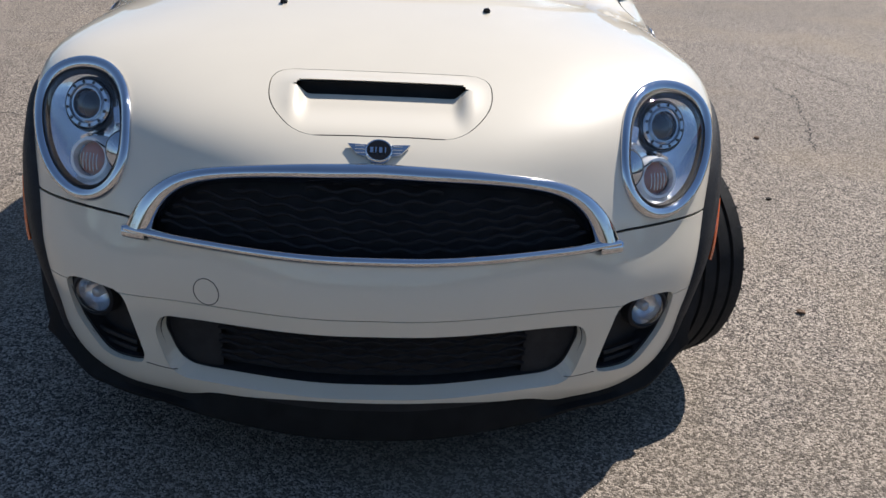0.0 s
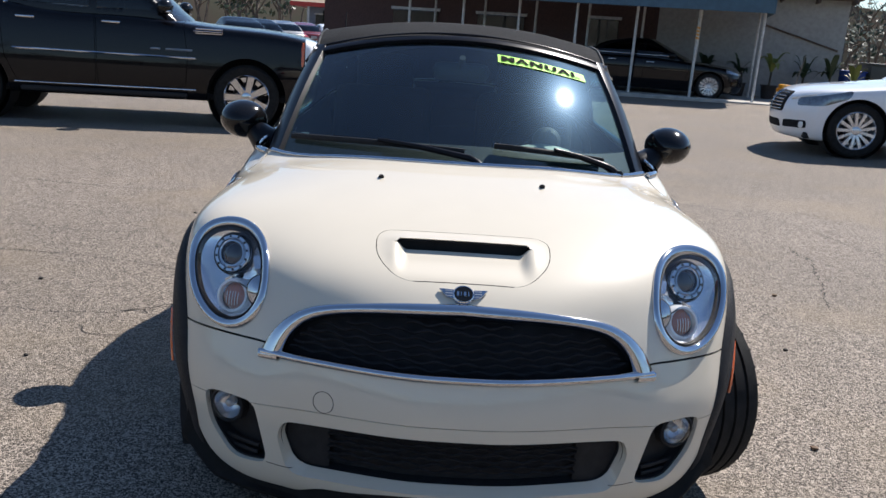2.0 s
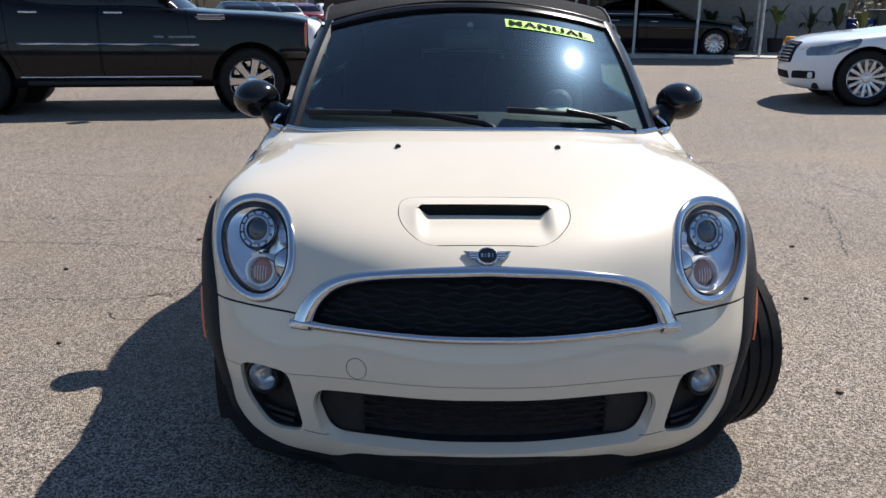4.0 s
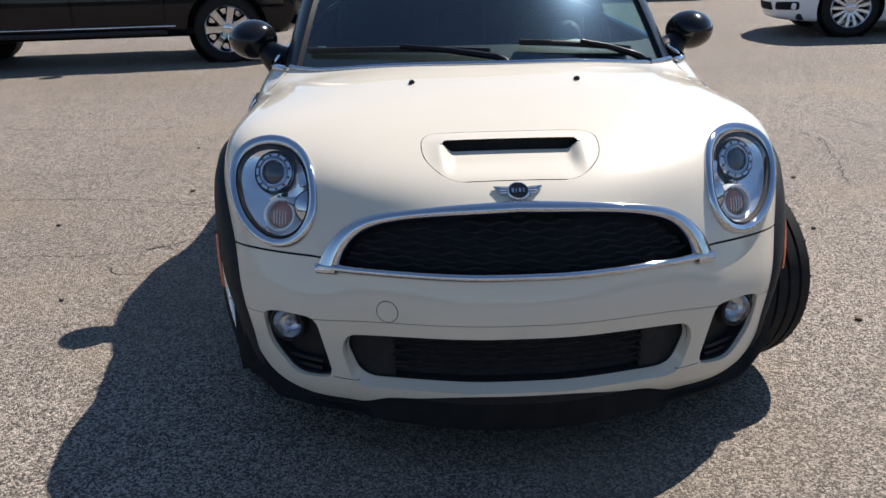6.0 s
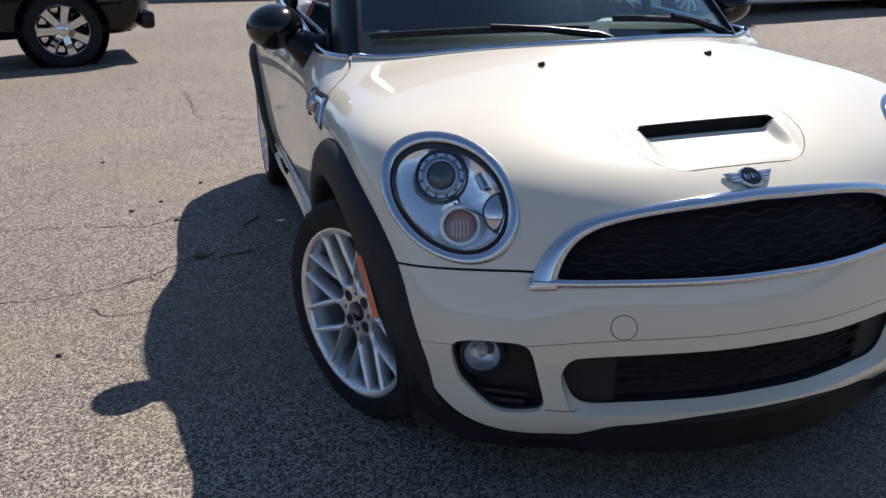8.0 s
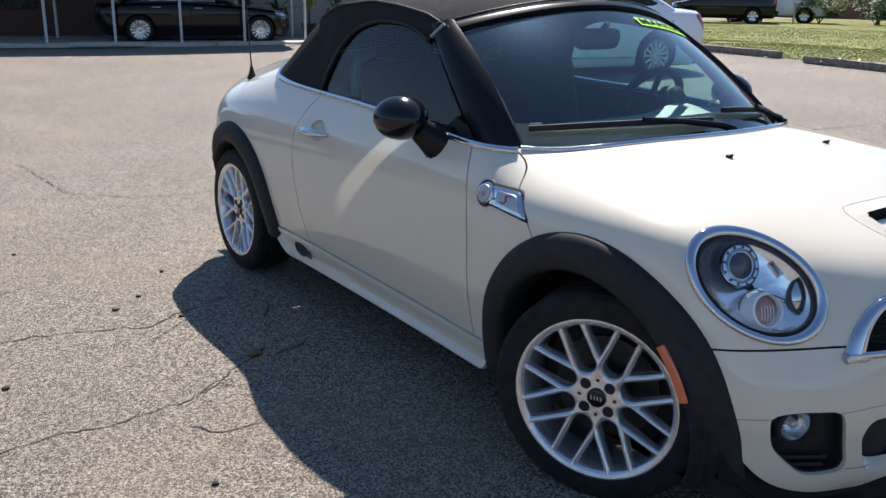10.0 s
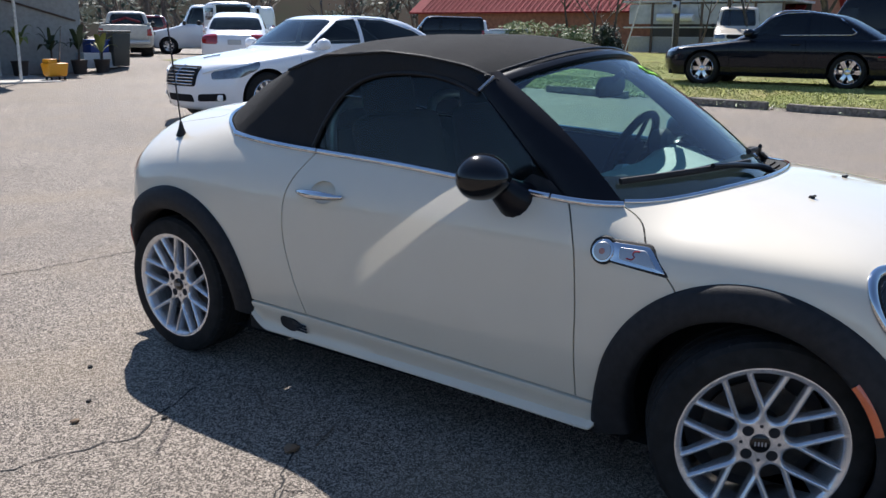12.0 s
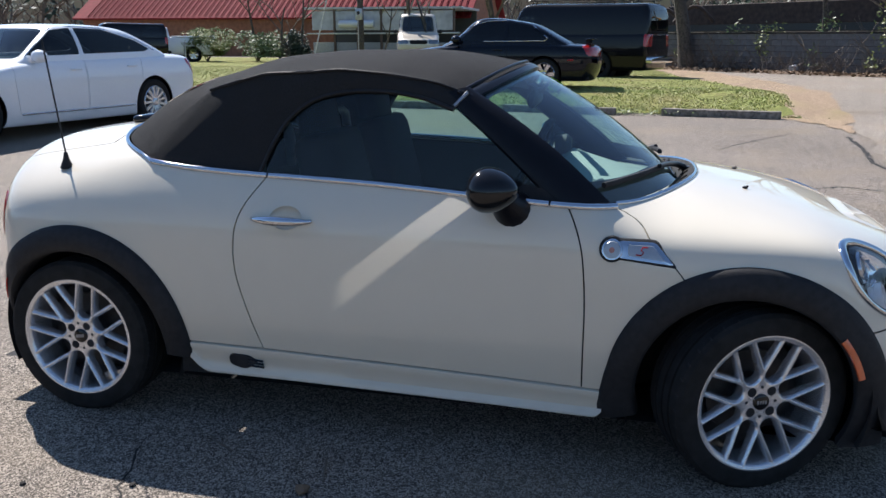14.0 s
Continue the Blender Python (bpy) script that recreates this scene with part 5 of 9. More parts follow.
        part("wiper_arm", tube([base, base.lerp(elbow, 0.5) + Vector((0, -0.004, 0.006)), elbow, elbow.lerp(mid, 0.5) + Vector((0, 0, 0.004)), mid], 0.0125, 8, taper=lambda t: 1.25 - 0.60 * t), BLACK_SATIN, wiper, smooth=60)
        b = lathe([(-0.02, 0.018), (0.012, 0.018), (0.020, 0.012), (0.020, 0.0)], 20, "z")
        bmesh.ops.translate(b, vec=base, verts=b.verts)
        part("wiper_pivot", b, BLACK_SATIN, wiper, smooth=40)
        part("wiper_blade", tube([screen_point(u0 + (u1 - u0) * t, va + (vb - va) * t) + lift * 0.55 + Vector((0, 0, 0.004 * math.sin(math.pi * t))) for t in np.linspace(0, 1, 14)], 0.0105, 6), BLACK_PLASTIC, wiper, smooth=60)
    # green sticker, inside the top of the glass
    st = new("window_sticker")
    st.parent = roadster
    st["label"] = "lime green strip with black capitals"
    place = lambda a, b: screen_point(0.235 + 0.615 * a, 0.890 - 0.084 * b - 0.034 * a) + Vector((0, -0.002, 0.003))
    rows = [[place(a, b) for a in np.linspace(0, 1, 13)] for b in (0, 0.5, 1)]
    v, f = grid_mesh(rows)
    raw("sticker_strip", v, f, STICKER, st)
    cu = bpy.data.curves.new("letters", "FONT")
    cu.body = "MANUAL"
    cu.size = 0.075
    cu.align_x, cu.align_y = "CENTER", "CENTER"
    cu.space_character = 1.16
    cu.offset = 0.0004
    tmp = new("letters", cu)
    me = bpy.data.meshes.new_from_object(tmp)
    bpy.data.objects.remove(tmp)
    flat = np.array([v.co[:2] for v in me.vertices])
    low, high = flat.min(0), flat.max(0)
    verts, faces = [], []
    # bold strokes: three thin layers of ink, each a little to the side
    for k, shift in enumerate((0.0, 0.009, 0.018)):
        faces += [tuple(q + len(verts) for q in p.vertices) for p in me.polygons]
        for x, y in (flat - low) / (high - low):
            verts.append(place(0.04 + 0.88 * x + shift, 0.82 - 0.64 * y) + Vector((0, -0.0018 - 0.0002 * k, 0.0022 + 0.0002 * k)))
    bpy.data.meshes.remove(me)
    raw("letters", verts, faces, INK, st, "black capitals MANUAL")
    # inspection card, low in the corner
    rows = [[screen_point(-0.915 + 0.05 * a, 0.07 + 0.09 * b) - Vector((0, -0.004, 0.004)) for a in (0, 1)] for b in (0, 1)]
    v, f = grid_mesh(rows)
    raw("screen_card", v, f, PALE, roadster, "small pale card behind the glass")


BLACK_SATIN = material("satin_black_paint", (0.008, 0.008, 0.011), 0.28, amount=0.1, spec=0.2)
build_screen()

# soft top -------------------------------------------------------------------
CREASE = [(0.575, 1.004, 1.223), (0.580, 1.106, 1.259), (0.592, 1.280, 1.287), (0.594, 1.450, 1.300), (0.592, 1.587, 1.289), (0.588, 1.733, 1.283), (0.572, 1.857, 1.252), (0.546, 1.982, 1.218)]
ARCH = spline([1.04, 1.12, 1.212, 1.375, 1.501, 1.61, 1.679, 1.735], [1.180, 1.208, 1.228, 1.236, 1.218, 1.160, 1.066, 0.935])
TOP_MID = spline([0.875, 1.07, 1.30, 1.60, 1.85, 2.03], [1.312, 1.348, 1.366, 1.362, 1.338, 1.290])


def glass_x(z):
    return 0.683 - 0.30 * (z - 0.93) + 0.05 * (z - 0.93) * (1.24 - z) * 4


def crease_at(t):
    """t from 0 at the header to 1 at the rear bow: straight stretches that sag a little."""
    pts = [Vector(p) for p in CREASE]
    q = t * (len(pts) - 1)
    i = min(int(q), len(pts) - 2)
    return pts[i].lerp(pts[i + 1], q - i)


def deck_point(x):
    """Where the canvas meets the rear deck, just inside its bright strip."""
    return Vector(down(x, 2.455 - 0.30 * (abs(x) / 0.675) ** 4)[0]) + Vector((0, 0, 0.003))


def build_soft_top():
    top = new("soft_top")
    top.parent = roadster
    top["label"] = "black canvas soft top, closed"
    rows = []
    for t in np.linspace(0, 1, 57):
        e = crease_at(t)
        row = []
        mid_y = e.y - 0.135 * (1 - smooth_step(t, 0, 0.45)) + 0.03 * smooth_step(t, 0.7, 1.0)
        zc = float(TOP_MID(mid_y))
        sag = -0.0035 * math.sin(math.pi * ((t * 7 / 2.0) % 1.0)) ** 2
        for u in np.linspace(-1, 1, 41):
            q = abs(u)
            row.append((u * e.x, mid_y + (e.y - mid_y) * q ** 2, e.z + (zc - e.z) * (1 - q ** 2.3) + sag * (1 - q ** 4)))
        rows.append(row)
    v, f = grid_mesh(rows)
    raw("canvas_roof", v, f, CANVAS, top, "black canvas roof panel", True)
    for s in (-1, 1):
        rows = []
        n = 84
        for i in range(n + 1):
            t = i / n
            if t < 0.62:
                y = 1.04 + (1.735 - 1.04) * (t / 0.62)
                z = float(ARCH(y))
                low = Vector((glass_x(z) + 0.012, y, z - 0.008))
                top_t = 0.03 + 0.80 * (t / 0.62) ** 0.9
            else:
                q = (t - 0.62) / 0.38
                if q < 0.72:
                    y = 1.735 + (q / 0.72) * 0.40
                    low = Vector((float(belt_x(y)) - 0.010, y, float(BELT(y)) + 0.004))
                else:
                    low = deck_point(0.668 - 0.076 * (q - 0.72) / 0.28)
                top_t = 0.83 + 0.17 * min(q / 0.9, 1.0)
            e = crease_at(top_t)
            row = []
            for w in np.linspace(0, 1, 13):
                p = low.lerp(e, w)
                bulge = 0.004 * math.sin(math.pi * w) ** 0.8 * (1 - smooth_step(p.y, 2.0, 2.25))
                fold = 0.005 * math.sin(math.pi * w) * math.exp(-((p.y - 1.60) / 0.035) ** 2) - 0.004 * math.sin(math.pi * w) * math.exp(-((p.y - 1.83) / 0.05) ** 2) + 0.0012 * math.sin(22 * p.y + 3 * w) * math.sin(math.pi * w)
                row.append((s * (p.x + bulge + fold), p.y, p.z + 0.15 * bulge))
            rows.append(row)
        v, f = grid_mesh(rows)
        raw("canvas_side", v, f, CANVAS, top, "black canvas quarter with folds", True)
        part("canvas_seam", tube([(s * (c.x + 0.003), c.y, c.z + 0.003) for c in (crease_at(t) for t in np.linspace(0, 1, 40))], 0.0055, 6), BLACK_PLASTIC, top, "black piped seam", smooth=60)
        line = [(s * (glass_x(float(ARCH(y))) + 0.011), y, float(ARCH(y)) - 0.006) for y in np.linspace(1.04, 1.735, 40)]
        part("window_seal", tube(line, 0.008, 6), BLACK_PLASTIC, top, smooth=60)
        part("canvas_end_seam", tube([Vector((s * 0.575, 1.004, 1.223)).lerp(Vector((s * 0.602, 1.045, 1.178)), t) + Vector((s * 0.008, -0.004, 0.008)) for t in np.linspace(0, 1, 6)], 0.007, 6), SATIN, top, "bright end seal", smooth=60)
    # rear slope
    rows = []
    for u in np.linspace(-1, 1, 41):
        q = abs(u)
        hi = Vector((0.546 * u, 2.012 - 0.03 * q ** 2, float(TOP_MID(2.03)) + (1.218 - float(TOP_MID(2.03))) * q ** 2.3))
        low = deck_point(0.592 * u)
        rows.append([low.lerp(hi, w) + Vector((0, 0.02, 0.03)) * math.sin(math.pi * w) * (1 - q ** 4) for w in np.linspace(0, 1, 11)])
    v, f = grid_mesh(rows)
    raw("canvas_rear", v, f, CANVAS, top, "black canvas rear slope", True)
    rows = []
    for u in np.linspace(-0.62, 0.62, 13):
        q = abs(u)
        hi = Vector((0.546 * u, 2.012 - 0.03 * q ** 2, float(TOP_MID(2.03)) + (1.218 - float(TOP_MID(2.03))) * q ** 2.3))
        low = deck_point(0.592 * u)
        rows.append([low.lerp(hi, w) + Vector((0, 0.02, 0.03)) * math.sin(math.pi * w) * (1 - q ** 4) + Vector((0, 0.003, 0.004)) for w in np.linspace(0.3, 0.72, 6)])
    v, f = grid_mesh(rows)
    raw("rear_window", v, f, DARK_GLASS, top, "dark rear window", True)


build_soft_top()


def build_doors_trim():
    for s in (-1, 1):
        rows = []
        for y in np.linspace(0.690, 1.738, 60):
            zb = float(BELT(y)) + 0.002
            zt = min(0.872 + (y - 0.672) * 0.872, 1.30) if y < 1.045 else float(ARCH(y))
            zt = max(zt, zb + 0.001)
            rows.append([(s * glass_x(zb + (zt - zb) * w), y, zb + (zt - zb) * w) for w in np.linspace(0, 1, 9)])
        v, f = grid_mesh(rows)
        g = raw("side_window", v, f, SIDE_GLASS, roadster, "dark tinted side window, closed", True)
        g.visible_shadow = False
        # black corner behind the pillar foot
        v, f = grid_mesh([[(s * (glass_x(zb) + 0.004), y, zb) for zb in (float(BELT(y)), float(BELT(y)) + h)] for y, h in ((0.665, 0.004), (0.72, 0.045), (0.79, 0.055), (0.84, 0.006))])
        raw("window_corner", v, f, BLACK_PLASTIC, roadster)
        # mirror
        mir = new("door_mirror")
        mir.parent = roadster
        mir["label"] = "gloss black door mirror"
        b = bmesh.new()
        bmesh.ops.create_uvsphere(b, u_segments=40, v_segments=24, radius=1.0)
        for q in b.verts:
            x, y, z = q.co
            y = y * (1.0 if y < 0 else 0.62)
            k = 1.0 - 0.18 * max(-y, 0) ** 2
            q.co = (x * 0.092 * k, min(y * 0.104, 0.046), z * 0.073 * k)
        bmesh.ops.transform(b, matrix=pose(s * 0.838, 0.880, 0.944, 0, 0, s * 10), verts=b.verts)
        part("mirror_shell", b, BLACK_GLOSS, mir, smooth=60)
        b = lathe([(0.0, 0.001), (0.0008, 0.052), (-0.002, 0.055)], 32, "y")
        bmesh.ops.transform(b, matrix=pose(s * 0.838, 0.880, 0.944, 0, 0, s * 10) @ pose(0, 0.0472, 0) @ Matrix.Diagonal((1.15, 1, 0.92, 1)), verts=b.verts)
        part("mirror_glass", b, CHROME, mir, smooth=30)
        line = [(s * 0.695, 0.812, 0.846), (s * 0.718, 0.816, 0.856), (s * 0.748, 0.826, 0.876), (s * 0.790, 0.848, 0.910), (s * 0.83, 0.865, 0.935)]
        b = tube(line, 0.049, 16, taper=lambda t: (1.35, 1.42, 1.15, 0.82, 0.75)[int(t * 4)])
        bmesh.ops.subdivide_edges(b, edges=b.edges[:], cuts=1, smooth=0.6)
        part("mirror_foot", b, BLACK_SATIN, mir, smooth=60)
        # door handle with its recess
        hand = new("door_handle")
        hand.parent = roadster
        hand["label"] = "chrome door handle over a round recess"
        c = side_x(np.array([1.615]), np.array([0.800]), s)[0]
        rows = []
        for r, d in ((1.0, 0.0), (0.97, -0.004), (0.85, -0.013), (0.5, -0.022), (0.01, -0.024)):
            a = np.linspace(0, 2 * np.pi, 40, endpoint=False)
            p = side_x(1.60 + r * 0.0605 * np.cos(a), 0.803 + r * 0.0405 * np.sin(a), s)
            p[:, 0] += s * d
            rows.append(p)
        v, f = grid_mesh(rows, closed_v=True)
        raw("handle_recess", v, f, PAINT, hand, "", 60)
        line = [(c[0] + s * (0.004 + 0.030 * math.sin(math.pi * t) ** 0.5), 1.725 - 0.220 * t, 0.797 + 0.001 * math.sin(math.pi * t)) for t in np.linspace(0.0, 1, 21)]
        b = tube(line, 0.0170, 12, taper=lambda t: 0.30 + 0.75 * math.sin(math.pi * min(max(t, 0.03), 0.97)) ** 0.7)
        part("handle_bar", b, CHROME, hand, smooth=60)
        # side scuttle with its lamp
        sc = new("side_scuttle")
        sc.parent = roadster
        sc["label"] = "chrome side scuttle with round indicator"
        plate = rounded([(0.470, 0.790), (0.353, 0.787), (0.292, 0.722), (0.470, 0.738)], 0.012, 3)

        def flank(outline, lift):
            o = np.array(outline)
            p = side_x(o[:, 0], o[:, 1], s)
            p[:, 0] += s * lift
            return p

        def plate_mesh(name, outline, lift, mat, parent, label="", rim=0.006):
            o = np.array(outline)
            c0 = o.mean(0)
            inner = c0 + (o - c0) * 0.94
            top_o, top_i = flank(o, lift - 0.003), flank(inner, lift)
            base = flank(o, -0.004)
            n = len(o)
            cen = flank([tuple(c0)], lift)
            vv = np.concatenate([base, top_o, top_i, cen])
            ff = [(i, (i + 1) % n, n + (i + 1) % n, n + i) for i in range(n)] + [(n + i, n + (i + 1) % n, 2 * n + (i + 1) % n, 2 * n + i) for i in range(n)] + [(2 * n + i, 2 * n + (i + 1) % n, 3 * n) for i in range(n)]
            return raw(name, vv, ff, mat, parent, label, 35)

        big = [(c0y, c0z) for c0y, c0z in plate]
        o = np.array(big)
        plate_mesh("scuttle_frame", (o.mean(0) + (o - o.mean(0)) * np.array([1.10, 1.24])).tolist(), 0.004, BLACK_PLASTIC, sc)
        pl = plate_mesh("scuttle_plate", big, 0.008, CHROME, sc, "bright scuttle plate")
        plate_mesh("scuttle_inset", rounded([(0.440, 0.780), (0.360, 0.778), (0.318, 0.734), (0.435, 0.746)], 0.008, 3), 0.0095, SATIN, pl)
        line = [(0.412, 0.752), (0.396, 0.750), (0.388, 0.758), (0.396, 0.765), (0.392, 0.773), (0.376, 0.774)]
        part("red_mark", tube(flank(line, 0.011).tolist(), 0.0022, 5), RED_LENS, pl, "small red emblem")
        ring = lambda r: [(0.486 + r * math.cos(a), 0.763 + r * math.sin(a)) for a in np.linspace(0, 2 * np.pi, 32, endpoint=False)]
        plate_mesh("lamp_bezel", ring(0.0405), 0.007, BLACK_PLASTIC, sc)
        plate_mesh("lamp_chrome", ring(0.0335), 0.011, CHROME, sc)
        ind = plate_mesh("indicator_lens", ring(0.0265), 0.0145, SATIN, sc, "clear round indicator")
        plate_mesh("indicator_bulb", ring(0.009), 0.016, AMBER_PALE, ind)
        # skirt vent
        vent = rounded([(1.845, 0.285), (1.765, 0.282), (1.735, 0.256), (1.79, 0.220), (1.85, 0.242)], 0.025, 4)
        ve = plate_mesh("skirt_vent", vent, 0.0175, DARK, roadster, "black oval skirt vent")
        for k in range(3):
            part("vent_slat", tube(flank([(1.775, 0.268 - 0.014 * k), (1.715, 0.262 - 0.013 * k)], 0.0145).tolist(), 0.0045, 5), BLACK_GLOSS, ve)
        # tail lamp edge
        rows = []
        for r in (0.072, 0.066, 0.0):
            a = np.linspace(0, 2 * np.pi, 28, endpoint=False)
            p = skin_along(np.stack([s * (0.665 + 0.85 * r * np.cos(a)), np.full(28, 3.4), 0.735 + 1.35 * r * np.sin(a)], 1), (0, -1, 0), 1.2)
            p[:, 1] += 0.008 if r < 0.07 else 0.002
            rows.append(p)
        v, f = grid_mesh(rows, closed_v=True)
        raw("tail_lamp", v, f, RED_LENS, roadster, "red oval tail lamp", True)


SIDE_GLASS = glass("dark_side_glass", (0.60, 0.78, 0.76), 0.0, 0.045, 0.004)
build_doors_trim()


def build_interior():
    inside = new("interior")
    inside.parent = roadster
    inside["label"] = "dark cabin with two seats"
    rows = [[(x, y, z) for y, z in ((0.50, 0.80), (0.52, 0.30), (1.9, 0.30), (2.0, 0.85), (2.15, 0.93))] for x in (-0.62, -0.3, 0, 0.3, 0.62)]
    v, f = grid_mesh(rows)
    raw("cabin_tub", v, f, INTERIOR, inside)
    for s in (-1, 1):
        rows = [[(s * 0.655, y, float(BELT(y)) - 0.012), (s * 0.63, y, 0.80), (s * 0.625, y, 0.35)] for y in np.linspace(0.5, 2.1, 12)]
        v, f = grid_mesh(rows)
        raw("door_lining", v, f, INTERIOR, inside, "", 50)
    rows = []
    for u in np.linspace(-1, 1, 25):
        a = screen_point(u, -0.05) + Vector((0, 0.015, -0.015))
        hump = 0.035 * math.exp(-((u - 0.52) / 0.2) ** 2)
        rows.append([a, a + Vector((0, 0.16, 0.006 + hump * 0.3)), Vector((u * 0.62, 0.72, 0.905 + hump)), Vector((u * 0.62, 0.775, 0.880 + hump)), Vector((u * 0.62, 0.79, 0.80)), Vector((u * 0.62, 0.74, 0.60)), Vector((u * 0.62, 0.72, 0.35))])
    v, f = grid_mesh(rows)
    dash = raw("dashboard", v, f, DASH, inside, "grey dashboard", 60)
    b = lathe([(0.0, 0.09), (-0.03, 0.095), (-0.05, 0.08)], 32, "y")
    bmesh.ops.translate(b, vec=(0, 0.80, 0.80), verts=b.verts)
    part("speedometer", b, SATIN, dash, smooth=40)
    b = lathe([(0.0, 0.001), (0.0, 0.05), (-0.05, 0.055), (-0.07, 0.04), (-0.07, 0.001)], 28, "y")
    bmesh.ops.translate(b, vec=(0.34, 0.80, 0.945), verts=b.verts)
    part("rev_counter", b, INTERIOR, dash, "round instrument pod", smooth=40)
    m = pose(0.34, 0.90, 0.885, -66, 0, 0)
    wheel = new("steering_wheel")
    wheel.parent = inside
    wheel["label"] = "black three-spoke steering wheel"
    b = tube([(0.183 * math.cos(a), 0.183 * math.sin(a), 0) for a in np.linspace(0, 2 * np.pi, 40, endpoint=False)], 0.017, 10, closed=True)
    bmesh.ops.transform(b, matrix=m, verts=b.verts)
    part("wheel_rim", b, LEATHER, wheel, smooth=60)
    b = joined(lathe([(-0.02, 0.07), (0.03, 0.065), (0.04, 0.04), (0.04, 0.0)], 28, "z"), *[box((0.13, 0.03, 0.012), (0.11 * math.cos(a), 0.11 * math.sin(a), 0.0), 0.004, Matrix.Rotation(0, 3, "Z")) if a in (0.0, math.pi) else box((0.03, 0.13, 0.012), (0, -0.11, 0), 0.004) for a in (0.0, math.pi, -1.57)])
    bmesh.ops.transform(b, matrix=m, verts=b.verts)
    part("wheel_hub", b, LEATHER, wheel, smooth=40)
    for x in (-0.335, 0.335):
        seat = new("seat")
        seat.parent = inside
        seat["label"] = "black leather sports seat"
        part("cushion", box((0.48, 0.50, 0.16), (x, 1.20, 0.42), 0.05), LEATHER, seat, smooth=50)
        b = box((0.46, 0.14, 0.62), (0, 0, 0), 0.05)
        bmesh.ops.transform(b, matrix=pose(x, 1.54, 0.76, -14), verts=b.verts)
        part("backrest", b, LEATHER, seat, smooth=50)
        b = box((0.27, 0.10, 0.20), (0, 0, 0), 0.045)
        bmesh.ops.transform(b, matrix=pose(x, 1.645, 1.115, -10), verts=b.verts)
        part("headrest", b, LEATHER, seat, smooth=50)
        hoop = [(x + 0.14 * c, 1.83, 0.90 + h) for c, h in ((-1, 0), (-1, 0.10), (-0.85, 0.16), (-0.4, 0.185), (0.4, 0.185), (0.85, 0.16), (1, 0.10), (1, 0))]
        part("roll_hoop", tube(hoop, 0.022, 10), SATIN, inside, "silver roll hoop", smooth=60)
    # inner mirror
    b = box((0.22, 0.045, 0.075), (0, 0, 0), 0.03)
    bmesh.ops.transform(b, matrix=pose(0.0, 0.85, 1.178, 8), verts=b.verts)
    part("inner_mirror", joined(b, tube([(0, 0.84, 1.20), (0, 0.80, 1.235)], 0.012, 8)), INTERIOR, inside, "black inner mirror", smooth=50)
    rows = [[(x, y, float(TOP_MID(y)) - 0.045 - 0.10 * (x / 0.5) ** 2) for x in np.linspace(-0.5, 0.5, 11)] for y in np.linspace(0.95, 2.0, 10)]
    v, f = grid_mesh(rows)
    raw("headliner", v, f, INTERIOR, inside, "", True)


build_interior()


def build_rear_bits():
    p = down(-0.640, 2.560)[0]
    ant = new("antenna")
    ant.parent = roadster
    ant["label"] = "thin black whip antenna"
    b = lathe([(-0.005, 0.024), (0.0, 0.024), (0.03, 0.012), (0.058, 0.006), (0.06, 0.0)], 20, "z")
    bmesh.ops.translate(b, vec=p, verts=b.verts)
    part("antenna_base", b, BLACK_PLASTIC, ant, smooth=40)
    q = Vector(p) + Vector((0, 0, 0.055))
    part("antenna_rod", tube([q + Vector((0.01 * t, 0.06 * t, 0.42 * t)) for t in np.linspace(0, 1, 8)], 0.0032, 6), BLACK_PLASTIC, ant, smooth=60)
    spiral = [q + Vector((0.01 * t, 0.06 * t, 0.42 * t)) + 0.0038 * Vector((math.cos(160 * t), math.sin(160 * t), 0)) for t in np.linspace(0.02, 0.98, 160)]
    part("antenna_coil", tube(spiral, 0.0011, 4), BLACK_PLASTIC, ant)
    p = down(0.0, 2.56)[0]
    part("brake_lamp_housing", box((0.30, 0.06, 0.035), (p[0], p[1], p[2] + 0.010), 0.014), BLACK_GLOSS, roadster, "black high brake lamp housing", smooth=50)
    rows = [[skin_along(np.array([[x, 3.5, z]]), (0, -1, 0), 1.2)[0] + np.array([0, 0.02, 0]) for x in np.linspace(-0.66, 0.66, 15)] for z in (0.20, 0.25, 0.32)]
    v, f = grid_mesh(rows)
    raw("rear_valance", v, f, BLACK_PLASTIC, roadster, "", 50)


build_rear_bits()


# ---------------------------------------------------------------- other vehicles on the lot
BLACK_PAINT = material("black_car_paint", (0.005, 0.005, 0.007), 0.25, coat=0.55, amount=0.1, spec=0.05)
NAVY_PAINT = material("blue_black_car_paint", (0.005, 0.007, 0.013), 0.25, coat=0.5, amount=0.1, spec=0.05)
WHITE_PAINT = material("white_car_paint", (0.80, 0.81, 0.83), 0.3, coat=1.0, amount=0.012)
SILVER_PAINT = material("silver_car_paint", (0.45, 0.45, 0.44), 0.3, 0.5, coat=0.8, amount=0.04)
TAN_PAINT = material("champagne_car_paint", (0.55, 0.50, 0.42), 0.35, 0.2, coat=0.7, amount=0.05)
RED_PAINT = material("dark_red_car_paint", (0.16, 0.012, 0.012), 0.25, coat=1.0, amount=0.06)
OLD_WHITE = material("chalky_white_paint", (0.62, 0.62, 0.58), 0.55, amount=0.1, scale=5, big=0.25, big_scale=1.5)
CAR_GLASS = glass("car_window_glass", (0.07, 0.085, 0.09), 0.0, 0.05)
SCREEN_GLASS = glass("car_windscreen_glass", (0.30, 0.36, 0.37), 0.0, 0.10)


